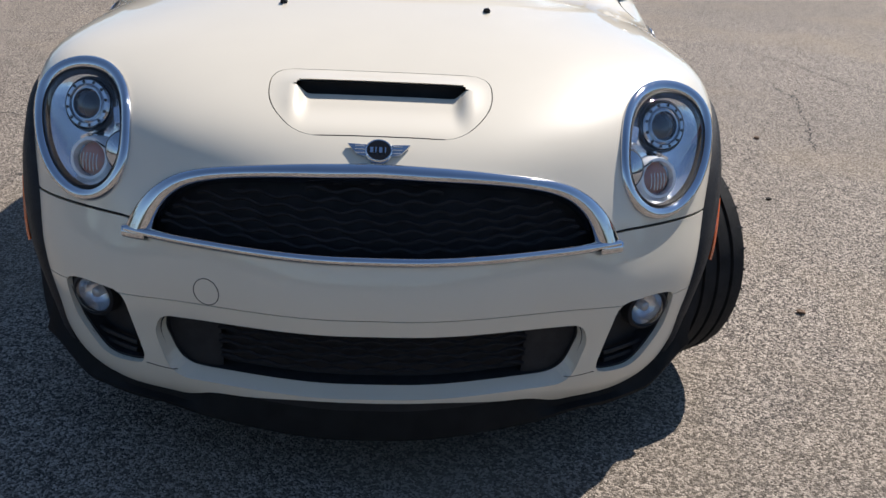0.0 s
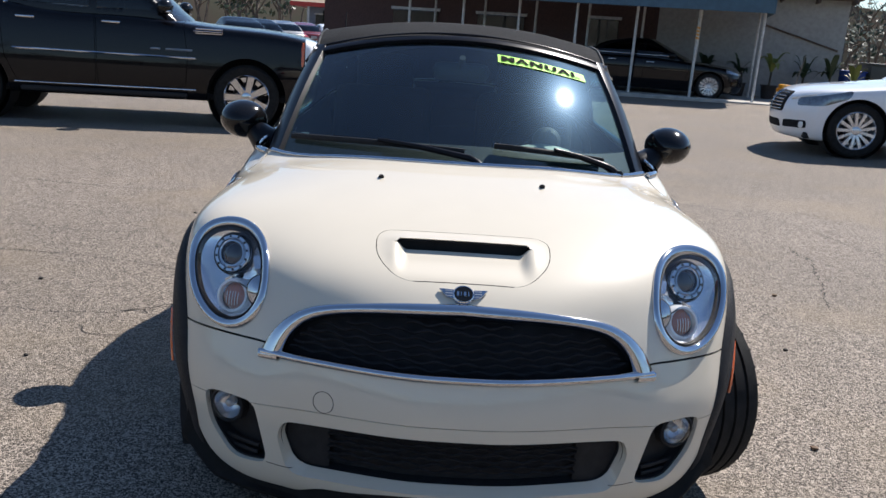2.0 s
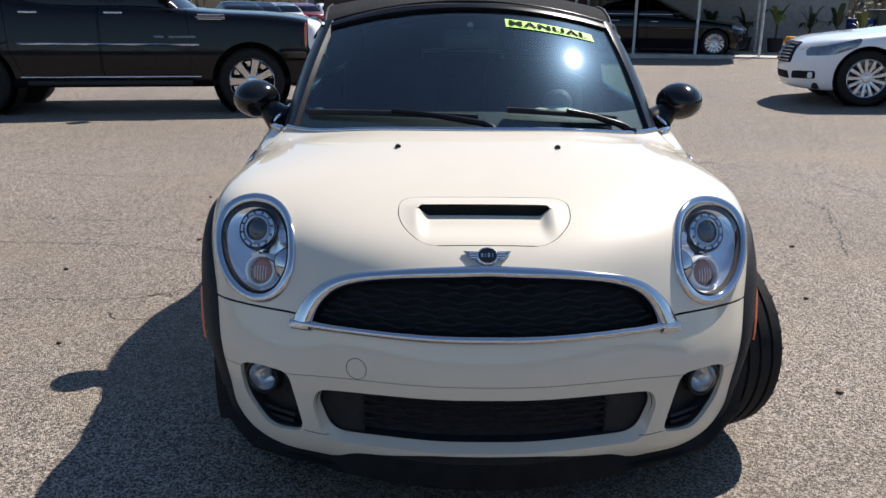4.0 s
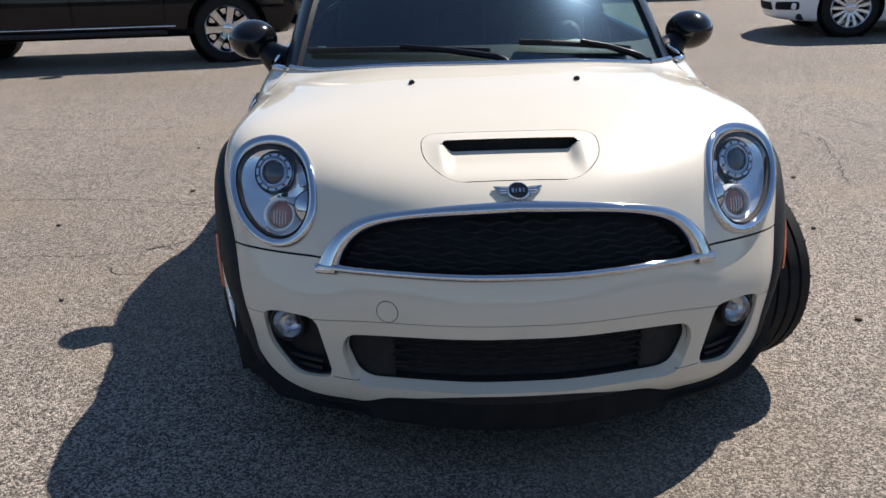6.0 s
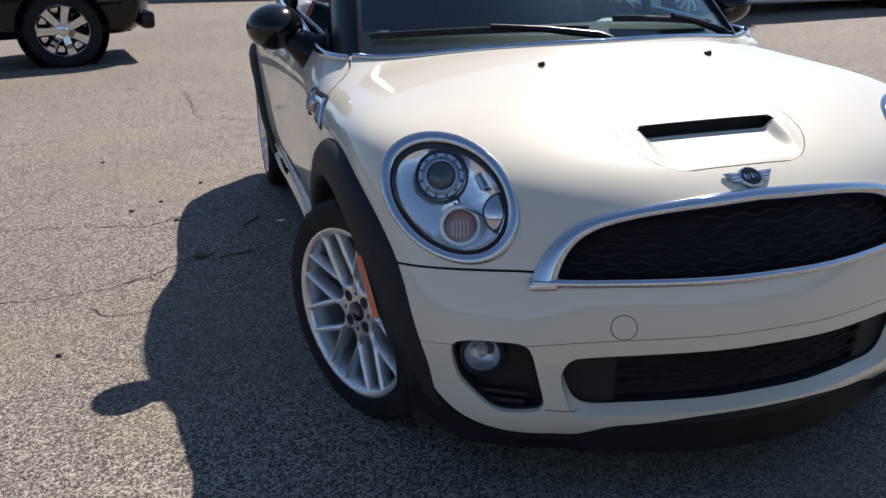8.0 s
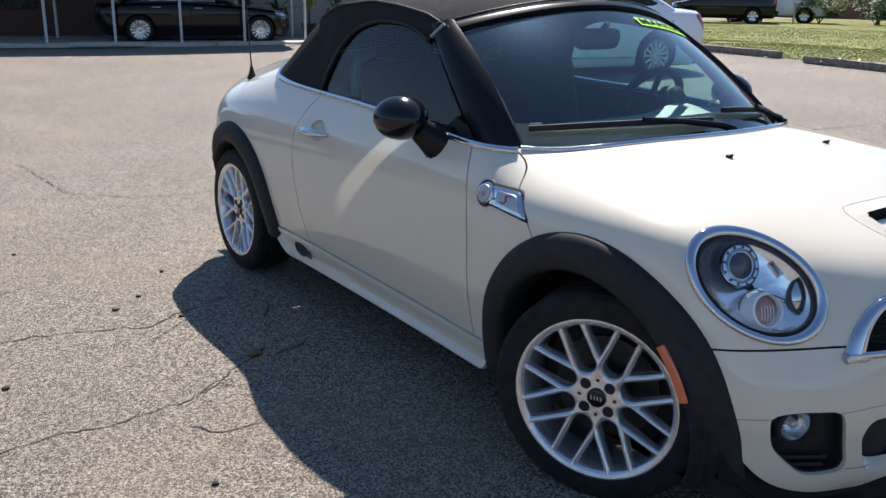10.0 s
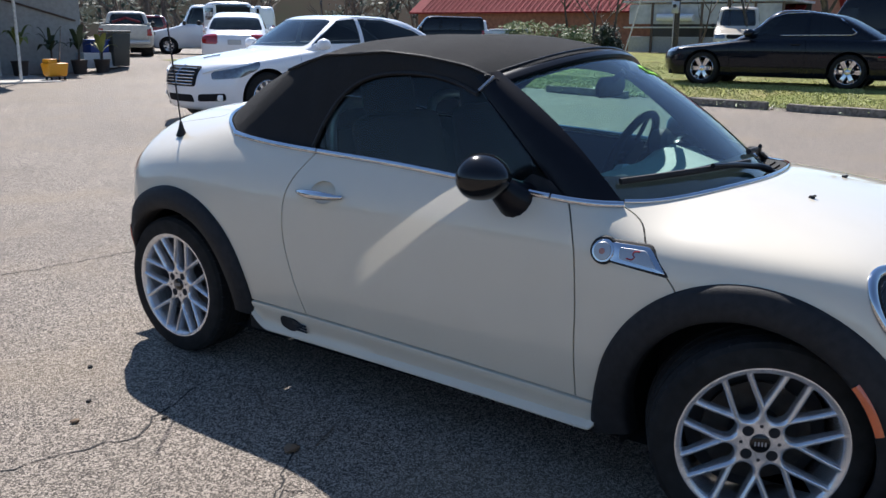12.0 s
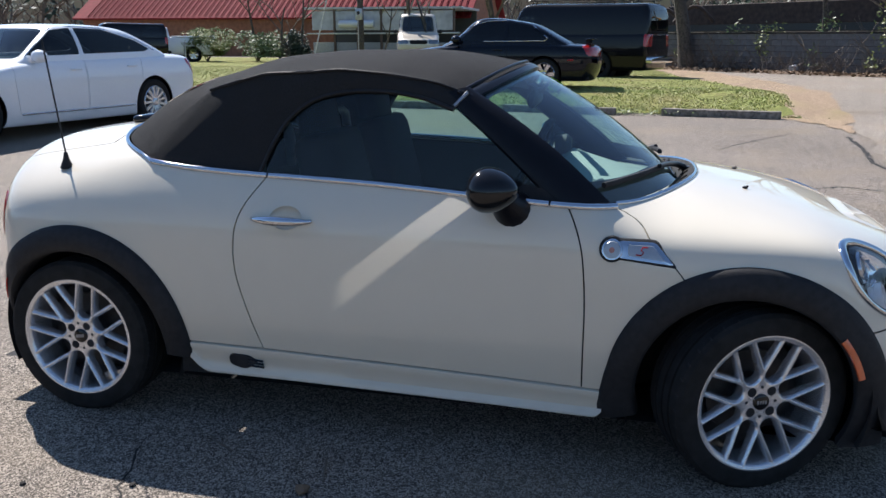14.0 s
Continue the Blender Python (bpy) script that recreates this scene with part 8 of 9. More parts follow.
def build_crack(line, width):
    """A jagged ribbon of dirt-filled crack."""
    pts = [Vector((*p, 0)) for p in line]
    fine = []
    for a, b in zip(pts, pts[1:]):
        n = max(3, int((b - a).length / 0.035))
        for k in range(n):
            p = a.lerp(b, k / n)
            fine.append(p + Vector((rng.normal(0, 0.010), rng.normal(0, 0.010), 0)))
    fine.append(pts[-1])
    left, right = [], []
    for i, p in enumerate(fine):
        d = (fine[min(i + 1, len(fine) - 1)] - fine[max(i - 1, 0)]).normalized()
        w = width * rng.uniform(0.25, 1.0) * (0.2 if i in (0, len(fine) - 1) else 1)
        off = Vector((-d.y, d.x, 0)) * w / 2
        z = ground_z(p.x, p.y) + 0.0025
        left.append((p.x + off.x, p.y + off.y, z))
        right.append((p.x - off.x, p.y - off.y, z))
    v, f = grid_mesh([left, right])
    c = raw("crack", v, f, CRACK)
    tagged(c, "thin dark crack in the worn asphalt", "crack", "cracks in the asphalt", "structure")


for line, w in (([(-2.7, 2.12), (-2.1, 2.09), (-1.86, 2.05), (-1.65, 2.0), (-1.40, 1.91), (-1.25, 2.0), (-0.95, 2.1)], 0.010),
                ([(-2.6, 1.10), (-2.05, 1.15), (-1.91, 1.16), (-1.77, 1.12), (-1.64, 1.14), (-1.5, 1.18), (-1.29, 1.31), (-1.1, 1.45)], 0.009),
                ([(-1.56, 1.0), (-1.49, 0.88), (-1.33, 0.91)], 0.007), ([(-1.48, 1.17), (-1.36, 1.25), (-1.34, 1.17)], 0.006),
                ([(-1.75, 6.5), (-1.56, 6.1), (-1.22, 6.04), (-1.16, 5.0), (-1.15, 4.7), (-0.76, 4.27), (0.3, 4.1)], 0.014),
                ([(2.06, 4.91), (2.36, 4.75), (2.76, 4.53), (2.94, 4.06), (3.04, 3.46), (3.5, 2.9)], 0.015), ([(2.45, 3.47), (2.5, 3.02), (2.28, 2.33), (2.12, 1.88)], 0.010),
                ([(-4.6, 4.5), (-3.83, 4.41), (-3.68, 4.29), (-3.26, 4.17), (-2.55, 4.04), (-1.9, 4.1)], 0.014), ([(-2.9, 2.7), (-2.2, 2.62), (-1.7, 2.7)], 0.008),
                ([(5.16, -1.11), (5.31, -1.44), (5.16, -1.74), (5.5, -2.3)], 0.05), ([(9.23, -2.19), (7.99, -2.15), (6.95, -2.02), (6.2, -2.1)], 0.09),
                ([(7.57, -0.38), (8.44, -0.86), (9.45, -1.49)], 0.03), ([(1.3, -0.6), (1.7, -0.3), (1.9, 0.3), (2.4, 0.6)], 0.008), ([(1.2, -1.4), (1.6, -1.1), (1.75, -0.7)], 0.007),
                ([(-2.4, 0.4), (-2.0, 0.3), (-1.7, 0.36)], 0.006), ([(4.2, 4.4), (5.4, 3.6), (7.4, 3.1)], 0.02), ([(-3.0, 6.6), (-2.0, 6.4), (-1.2, 6.9)], 0.015)):
    build_crack(line, w)


def sheet_on_ground(name, outline, lift, mat, label, category, step=0.5, ragged=0.10):
    """A ragged-edged sheet that lies on the ground."""
    o = np.array(outline, float)
    x0, y0 = o.min(0) - 0.5
    x1, y1 = o.max(0) + 0.5
    xs, ys = np.arange(x0, x1, step), np.arange(y0, y1, step)
    gx, gy = np.meshgrid(xs, ys)
    pts = np.stack([gx.ravel(), gy.ravel(), np.zeros(gx.size)], 1)
    n = len(xs)
    tris = []
    for j in range(len(ys) - 1):
        for i in range(n - 1):
            a = j * n + i
            tris += [(a, a + 1, a + n), (a + 1, a + n + 1, a + n)]

    def g(p):
        wob = np.array([noise.noise(Vector((x * 1.7, y * 1.7, 3.0))) + 0.5 * noise.noise(Vector((x * 5, y * 5, 9.0))) for x, y in p[:, :2]])
        return poly_gap(outline, p[:, 0], p[:, 1]) + ragged * wob

    pts, tris = clip((pts, np.array(tris)), g)
    pts[:, 2] = [ground_z(x, y) + lift for x, y in pts[:, :2]]
    ob = raw(name, pts, tris, mat, smooth=True)
    return tagged(ob, label, category, kind="structure")


LAWN = [(11.75, -1.9), (11.9, 1.0), (12.3, 4.5), (13.0, 10.0), (14.0, 16.0), (15.5, 24.5), (22, 27), (46, 30), (46, 6), (33, 1.5), (27, 0.2), (22, -0.2), (17, -1.2), (14, -1.9)]
sheet_on_ground("soil_strip", [(11.0, -2.0), (11.7, -1.5), (14, -1.4), (19, -0.6), (24, 0.5), (29, 1.5), (31, 0.0), (27, -1.6), (21, -2.2), (15, -2.9), (11.5, -2.7), (9.6, -2.3)], 0.010, SOIL, "orange-brown bare soil strip beside the grass", "bare soil", 0.35, 0.25)
sheet_on_ground("gravel_yard", [(11.2, -2.6), (16, -2.6), (22, -1.9), (27, -1.3), (29.5, -2.6), (24, -9), (18, -16), (4, -16), (6.8, -2.15)], 0.006, GRAVEL, "pale gravel yard beside the lot", "gravel", 0.5, 0.3)
sheet_on_ground("lawn", LAWN, 0.016, TURF, "short patchy winter grass with bare spots", "lawn", 0.45, 0.18)


def build_blades():
    verts, faces = [], []
    pts = np.stack([rng.uniform(11.5, 30, 110000), rng.uniform(-2, 24, 110000)], 1)
    pts[:45000, 0] = rng.uniform(11.4, 15.5, 45000)
    pts[:45000, 1] = rng.uniform(-2, 13, 45000)
    inside = poly_gap(LAWN, pts[:, 0], pts[:, 1]) < 0.10
    for x, y in pts[inside]:
        dens = noise.noise(Vector((x * 0.8, y * 0.8, 0)))
        if dens < -0.40:
            continue
        h = rng.uniform(0.012, 0.032) * (1.4 if x < 12.6 else 1.0)
        a, lean = rng.uniform(0, math.tau), rng.uniform(-0.03, 0.03)
        w = rng.uniform(0.008, 0.018)
        z = ground_z(x, y) + 0.012
        c, s = math.cos(a) * w, math.sin(a) * w
        i = len(verts)
        verts += [(x - c, y - s, z), (x + c, y + s, z), (x + lean + c * 0.2, y - lean, z + h)]
        faces.append((i, i + 1, i + 2))
    g = raw("grass_blades", verts, faces, BLADE)
    tagged(g, "short green and straw grass blades on the lawn", "grass", kind="stuff")


build_blades()


def build_weeds(name, cx, cy, lx, ly, n, h, mat, label):
    verts, faces = [], []
    for _ in range(n):
        x, y = cx + rng.normal(0, lx), cy + rng.normal(0, ly)
        z = ground_z(x, y) + rng.uniform(0, h)
        a, t = rng.uniform(0, math.tau), rng.uniform(-0.6, 0.6)
        s = rng.uniform(0.012, 0.035)
        u = Vector((math.cos(a), math.sin(a), t)).normalized() * s
        w = Vector((-math.sin(a), math.cos(a), rng.uniform(-0.5, 0.5))).normalized() * s * 0.6
        i = len(verts)
        p = Vector((x, y, z))
        verts += [p - u, p + w, p + u, p - w]
        faces.append((i, i + 1, i + 2, i + 3))
    tagged(raw(name, verts, faces, mat), label, "weeds", "weeds along the timber edging", "stuff")


for cx, cy, lx, ly, n in ((11.72, 1.15, 0.10, 0.35, 500), (11.95, 3.6, 0.12, 0.5, 350), (11.65, -0.3, 0.06, 0.7, 260), (12.5, 6.5, 0.15, 1.0, 300)):
    build_weeds("weed_patch", cx, cy, lx, ly, n, 0.10, LEAF, "low green weeds along the timber edging")


def build_timber(x0, y0, x1, y1, label):
    a, b = Vector((x0, y0, ground_z(x0, y0))), Vector((x1, y1, ground_z(x1, y1)))
    d = b - a
    bm = box((d.length, 0.15, 0.13), (0, 0, 0.065), 0.012)
    bmesh.ops.subdivide_edges(bm, edges=[e for e in bm.edges if e.calc_length() > d.length * 0.8], cuts=8)
    for v in bm.verts:
        v.co += Vector((0, rng.normal(0, 0.006), rng.normal(0, 0.005)))
    t = part("edging_timber", bm, TIMBER)
    t.matrix_world = Matrix.Translation((a + b) / 2) @ pose(0, 0, 0, 0, -math.degrees(math.asin(d.z / d.length)), math.degrees(math.atan2(d.y, d.x)))
    tagged(t, label, "edging timber", "timbers along the lawn")


for q in ((11.74, 0.28, 11.50, -1.62), (11.85, 3.05, 11.62, 1.05), (12.05, 5.4, 11.9, 3.4), (12.95, 10.6, 12.75, 8.6), (12.5, 7.9, 12.3, 6.1)):
    build_timber(*q, "weathered grey landscape timber edging the grass")


def build_pebbles():
    spots = [(-1.17, 1.40, 0.03), (-1.48, 2.18, 0.018), (-1.27, 1.95, 0.014), (0.9, -1.2, 0.012), (1.3, 0.2, 0.016), (1.6, 1.2, 0.014), (-1.35, 2.3, 0.012), (-2.0, 1.6, 0.014), (-1.9, 0.4, 0.012), (2.3, -0.2, 0.012), (1.9, 2.1, 0.018), (-1.15, 2.6, 0.014), (-1.7, 3.3, 0.012), (-1.62, 0.62, 0.012)]
    for x, y, r in spots:
        bm = bmesh.new()
        bmesh.ops.create_icosphere(bm, subdivisions=1, radius=r)
        for v in bm.verts:
            v.co = Vector((v.co.x * rng.uniform(0.7, 1.4), v.co.y * rng.uniform(0.6, 1.1), v.co.z * 0.5 + r * 0.4))
        bmesh.ops.translate(bm, vec=(x, y, ground_z(x, y)), verts=bm.verts)
        tagged(part("pebble", bm, LITTER if r > 0.015 else CRACK), "small dark crumb lying on the asphalt", "pebble", "crumbs on the asphalt")
    verts, faces = [], []
    for k, (x, y, a) in enumerate(((-1.10, 1.36, 0.3), (-0.98, 1.75, 1.0))):
        t = part("twig", tube([(x + 0.05 * q * math.cos(a), y + 0.05 * q * math.sin(a), ground_z(x, y) + 0.004 + 0.004 * (q % 2)) for q in range(4)], 0.004, 5), TWIG)
        tagged(t, "short dry twig lying on the asphalt", "twig", "twigs on the asphalt")


build_pebbles()


# ---------------------------------------------------------------- carport and buildings
BLUE_METAL = material("faded_blue_metal", (0.055, 0.125, 0.19), 0.5, amount=0.12, scale=5, big=0.25, big_scale=0.8)
WHITE_METAL = material("white_painted_post", (0.62, 0.62, 0.60), 0.5, amount=0.15, scale=12)
STUCCO = material("grey_stucco", (0.36, 0.36, 0.35), 0.9, amount=0.08, scale=9, bump=0.5, bump_scale=120, big=0.2, big_scale=0.7)
BRICK = material("dark_red_brick", (0.105, 0.060, 0.052), 0.85, amount=0.2, scale=30, object_tone=0.4)
CONCRETE = material("pale_concrete", (0.46, 0.44, 0.40), 0.85, amount=0.12, scale=12, bump=0.3, bump_scale=150, big=0.2)
BROWN_WOOD = material("brown_fascia_wood", (0.12, 0.08, 0.06), 0.7, amount=0.2, scale=15)
YELLOW = material("yellow_plastic", (0.75, 0.33, 0.015), 0.4, amount=0.06)
BIN_GREY = material("dark_bin_plastic", (0.05, 0.055, 0.05), 0.6, amount=0.12)
BLUE_PLASTIC = material("blue_bin_plastic", (0.02, 0.06, 0.30), 0.5, amount=0.08)
WHITE_PLASTIC = material("white_plastic", (0.62, 0.64, 0.66), 0.5, amount=0.06)
TERRA = material("dark_planter", (0.05, 0.04, 0.035), 0.7, amount=0.2)
RED_ROOF = material("faded_red_metal_roof", (0.23, 0.032, 0.038), 0.8, spec=0.1, amount=0.12, scale=3, big=0.3, big_scale=0.3)
TAN_ROOF = material("tan_metal_roof", (0.40, 0.30, 0.22), 0.6, amount=0.1, scale=3)
RED_TRIM = material("red_trim_paint", (0.45, 0.04, 0.03), 0.5, amount=0.08)
ORANGE_WALL = material("orange_brown_wall", (0.30, 0.13, 0.07), 0.85, amount=0.15, scale=4)
GREY_BLUE = material("grey_blue_wall", (0.20, 0.23, 0.28), 0.8, amount=0.1, scale=3)
PANEL_WHITE = material("dirty_white_panel", (0.50, 0.51, 0.52), 0.7, amount=0.15, scale=2)
BLOCK = material("grey_concrete_block", (0.17, 0.17, 0.175), 0.9, amount=0.16, scale=10, bump=0.5, bump_scale=90, big=0.35, big_scale=1.2, object_tone=0.35)
WINDOW_DARK = material("dark_window", (0.02, 0.025, 0.03), 0.1, amount=0.1, coat=1.0)
ROW = Vector((-0.955, 0.296, 0))
BACK = Vector((0.296, 0.955, 0))
CORNER = Vector((8.45, 20.5, 0))


def along(k, d, z=0.0):
    """A place k metres along the carport's front and d metres behind it."""
    p = CORNER + ROW * k + BACK * d
    return Vector((p.x, p.y, z))


def oriented(size, k, d, z, bevel=0.0):
    m = Matrix.Translation(along(k, d, z)) @ Matrix((ROW, BACK, Vector((0, 0, 1)))).transposed().to_4x4()
    b = box(size, (0, 0, 0), bevel)
    bmesh.ops.transform(b, matrix=m, verts=b.verts)
    return b


def build_carport():
    z0 = ground_z(6, 21)
    cp = thing("carport", None, "blue metal carport roof on thin white posts", "carport")
    for row, d in ((0, 0.0), (1, 2.55)):
        for i in range(7):
            p = along(1.64 * i, d)
            post = part("post", tube([(p.x, p.y, z0), (p.x + 0.02, p.y, z0 + 2.58)], 0.038, 8), WHITE_METAL, cp, smooth=60)
            if row == 0 and i == 1:
                for k in range(4):
                    b = box((0.079, 0.079, 0.05), (p.x + 0.015, p.y, z0 + 1.66 + 0.09 * k), 0.004, Matrix.Rotation(0.3, 3, "Y"))
                    part("yellow_band", b, YELLOW, post)
    part("roof_sheet", oriented((11.5, 3.7, 0.06), 5.6, 1.15, z0 + 2.93), BLUE_METAL, cp)
    fascia = part("fascia", oriented((11.6, 0.05, 0.86), 5.65, -0.72, z0 + 2.80), BLUE_METAL, cp, "faded blue ribbed fascia")
    for i in range(57):
        part("rib", oriented((0.035, 0.02, 0.85), -0.05 + 0.2 * i, -0.755, z0 + 2.80), BLUE_METAL, fascia)
    part("end_fascia", oriented((0.05, 3.7, 0.86), -0.18, 1.15, z0 + 2.80), BLUE_METAL, cp)
    part("front_beam", oriented((11.4, 0.10, 0.14), 5.6, 0.0, z0 + 2.50), WHITE_METAL, cp)
    slab_ = part("concrete_slab", oriented((13.6, 4.2, 0.12), 5.9, 1.75, z0 + 0.03, 0.02), CONCRETE)
    tagged(slab_, "pale concrete slab under the carport", "concrete slab", kind="structure")
    for i in range(3):
        b = part("wheel_stop", oriented((1.8, 0.16, 0.12), 1.5 + 3.6 * i, -0.42, z0 + 0.06, 0.03), CONCRETE)
        tagged(b, "low concrete wheel stop at the carport", "wheel stop", "wheel stops at the carport")


def build_office():
    z0 = ground_z(8, 24)
    wall = part("wall_stucco", oriented((5.45, 0.25, 3.0), 0.175, 3.95, z0 + 1.5), STUCCO)
    tagged(wall, "grey stucco side wall of the office", "wall", kind="structure")
    end = part("wall_east", oriented((0.25, 8.0, 3.0), -2.42, 8.08, z0 + 1.5), STUCCO)
    tagged(end, "grey stucco end wall of the office", "wall", kind="structure")
    brick_wall = part("wall_brick", oriented((11.5, 0.25, 3.0), 8.65, 4.2, z0 + 1.5), BRICK)
    tagged(brick_wall, "dark red brick office wall under the carport", "wall", kind="structure")
    for k, w in ((4.6, 0.95), (8.0, 1.6), (11.0, 1.6)):
        d = part("door_1" if w < 1 else "window_1", oriented((w, 0.08, 2.05 if w < 1 else 1.2), k, 4.03, z0 + (1.05 if w < 1 else 1.4), 0.02), WINDOW_DARK)
        tagged(d, "dark glazed opening in the brick wall", "door" if w < 1 else "window", kind="structure")
        f = oriented((w + 0.14, 0.05, 0.09), k, 4.03, z0 + (2.12 if w < 1 else 2.05))
        part("window_frame", f, WHITE_METAL, d)
    roof = part("roof_office", oriented((17.4, 9.0, 0.22), 5.9, 7.6, z0 + 3.10), BROWN_WOOD)
    tagged(roof, "low roof of the office with brown eaves", "roof", kind="structure")
    for i in range(17):
        part("rafter", oriented((0.06, 0.9, 0.14), -2.6 + 1.0 * i, 3.4, z0 + 2.93), BROWN_WOOD, roof)
    for k in range(4):
        r = part("roof_flashing", oriented((4.25, 0.03, 0.10), -0.65 + 4.35 * k, 3.09, z0 + 3.1), WHITE_METAL, roof)
    # stair rail against the wall
    a, b = along(-0.2, 3.78, z0 + 2.2), along(-2.4, 3.78, z0 + 1.55)
    r = part("stair_rail", tube([a, b], 0.03, 6), BROWN_WOOD)
    tagged(r, "dark sloping rail fixed along the stucco wall", "rail")


def leaf_strip(base, tip, width, bend, n=5):
    rows = []
    side = (tip - base).cross(Vector((0, 0, 1))).normalized()
    for i in range(n + 1):
        t = i / n
        p = base.lerp(tip, t) + Vector((0, 0, bend * 4 * t * (1 - t)))
        w = width * math.sin(math.pi * min(0.08 + 0.9 * t, 0.98)) ** 0.8
        rows.append([p - side * w, p + Vector((0, 0, -w * 0.3)), p + side * w])
    return grid_mesh(rows)


def build_potted_plant(k, d, h, n, mat, label, spread=0.45):
    z0 = ground_z(9, 22) + 0.0
    p = along(k, d, z0)
    t = thing("potted_plant", Matrix.Translation(p), label, "potted plant", "plants along the wall")
    part("pot", lathe([(0.0, 0.001), (0.0, 0.17), (0.38, 0.22), (0.40, 0.235), (0.43, 0.235), (0.43, 0.20), (0.40, 0.001)], 20, "z"), TERRA, t, smooth=40)
    part("stem", tube([(0, 0, 0.38), (0.02, 0, 0.4 + h * 0.35)], 0.03, 6), BARK, t)
    for i in range(n):
        a = math.tau * i / n + rng.uniform(-0.3, 0.3)
        ln = spread * rng.uniform(0.6, 1.2)
        base = Vector((0.02 * math.cos(a), 0.02 * math.sin(a), 0.4 + h * 0.30))
        tip = Vector((ln * math.cos(a), ln * math.sin(a), 0.4 + h * rng.uniform(0.25, 1.0)))
        v, f = leaf_strip(base, tip, rng.uniform(0.04, 0.10), h * 0.18)
        raw("leaf", v, f, mat, t, "", True)


build_carport()
build_office()
for q in ((1.3, 3.3, 0.9, 9, LEAF_DARK, "dark bushy plant in a planter"), (0.3, 3.2, 1.0, 9, LEAF_DARK, "dark bushy plant in a planter"), (-0.55, 2.7, 1.35, 8, LEAF_YELLOW, "bright green banana plant in a dark pot"),
          (-1.5, 3.2, 1.0, 10, LEAF_DARK, "dark bushy plant in a planter"), (-2.2, 3.0, 1.1, 8, LEAF_DARK, "dark leafy plant in a planter"), (-2.9, 3.2, 0.8, 7, LEAF_YELLOW, "pale drooping plant in a dark pot")):
    build_potted_plant(*q)


def build_yard_things():
    z0 = ground_z(9.3, 20.8)
    b = thing("mop_bucket", Matrix.Translation((9.45, 20.65, z0)), "yellow wheeled mop bucket with a mop handle", "mop bucket")
    body = box((0.52, 0.36, 0.34), (0, 0, 0.27), 0.05)
    for v in body.verts:
        v.co.x *= 0.85 + 0.3 * (v.co.z / 0.44)
        v.co.y *= 0.85 + 0.3 * (v.co.z / 0.44)
    part("tub", body, YELLOW, b, smooth=40)
    for x in (-0.18, 0.18):
        for y in (-0.12, 0.12):
            w = lathe([(-0.012, 0.001), (-0.012, 0.04), (0.012, 0.04), (0.012, 0.001)], 14)
            bmesh.ops.translate(w, vec=(x, y, 0.04), verts=w.verts)
            part("castor", w, BLACK_PLASTIC, b)
            part("castor_leg", tube([(x, y, 0.05), (x, y, 0.12)], 0.012, 6), BLACK_PLASTIC, b)
    part("wringer", box((0.24, 0.30, 0.14), (-0.12, 0, 0.47), 0.02), YELLOW, b, smooth=40)
    part("mop_handle", tube([(0.12, 0, 0.3), (0.42, 0.25, 1.35)], 0.014, 6), TIMBER, b)
    zb = ground_z(13, 23)
    w = thing("wheelie_bin", Matrix.Translation((13.0, 23.2, zb)), "tall dark grey wheeled rubbish bin", "rubbish bin")
    body = box((0.62, 0.68, 0.98), (0, 0, 0.54), 0.03)
    for v in body.verts:
        k = 0.82 + 0.2 * v.co.z
        v.co.x, v.co.y = v.co.x * k, v.co.y * k
    part("bin_body", body, BIN_GREY, w, smooth=40)
    part("bin_lid", box((0.68, 0.74, 0.07), (0, 0, 1.07), 0.03), BIN_GREY, w, smooth=40)
    c = thing("blue_crate", Matrix.Translation((12.35, 23.25, zb)), "blue plastic tub standing on white boxes", "plastic tub")
    part("tub", box((0.62, 0.45, 0.36), (0, 0, 0.64), 0.03), BLUE_PLASTIC, c, smooth=40)
    part("rim", box((0.68, 0.51, 0.05), (0, 0, 0.82), 0.015), BLUE_PLASTIC, c, smooth=40)
    for x in (-0.28, 0.30):
        bx = part("white_box", box((0.52, 0.42, 0.46), (12.35 + x, 23.25, zb + 0.23), 0.02), WHITE_PLASTIC)
        tagged(bx, "white plastic storage box beside the bin", "storage box", "white boxes by the bin")
    pts = [(14.2 + 0.18 * math.cos(a) + 0.02 * a, 22.0 + 0.14 * math.sin(a), ground_z(14, 22) + 0.03 + 0.02 * math.sin(3 * a)) for a in np.linspace(0, 11, 50)]
    h = part("garden_hose", tube(pts, 0.014, 6), BIN_GREY, smooth=60)
    tagged(h, "loosely coiled dark hose on the ground", "hose")


build_yard_things()


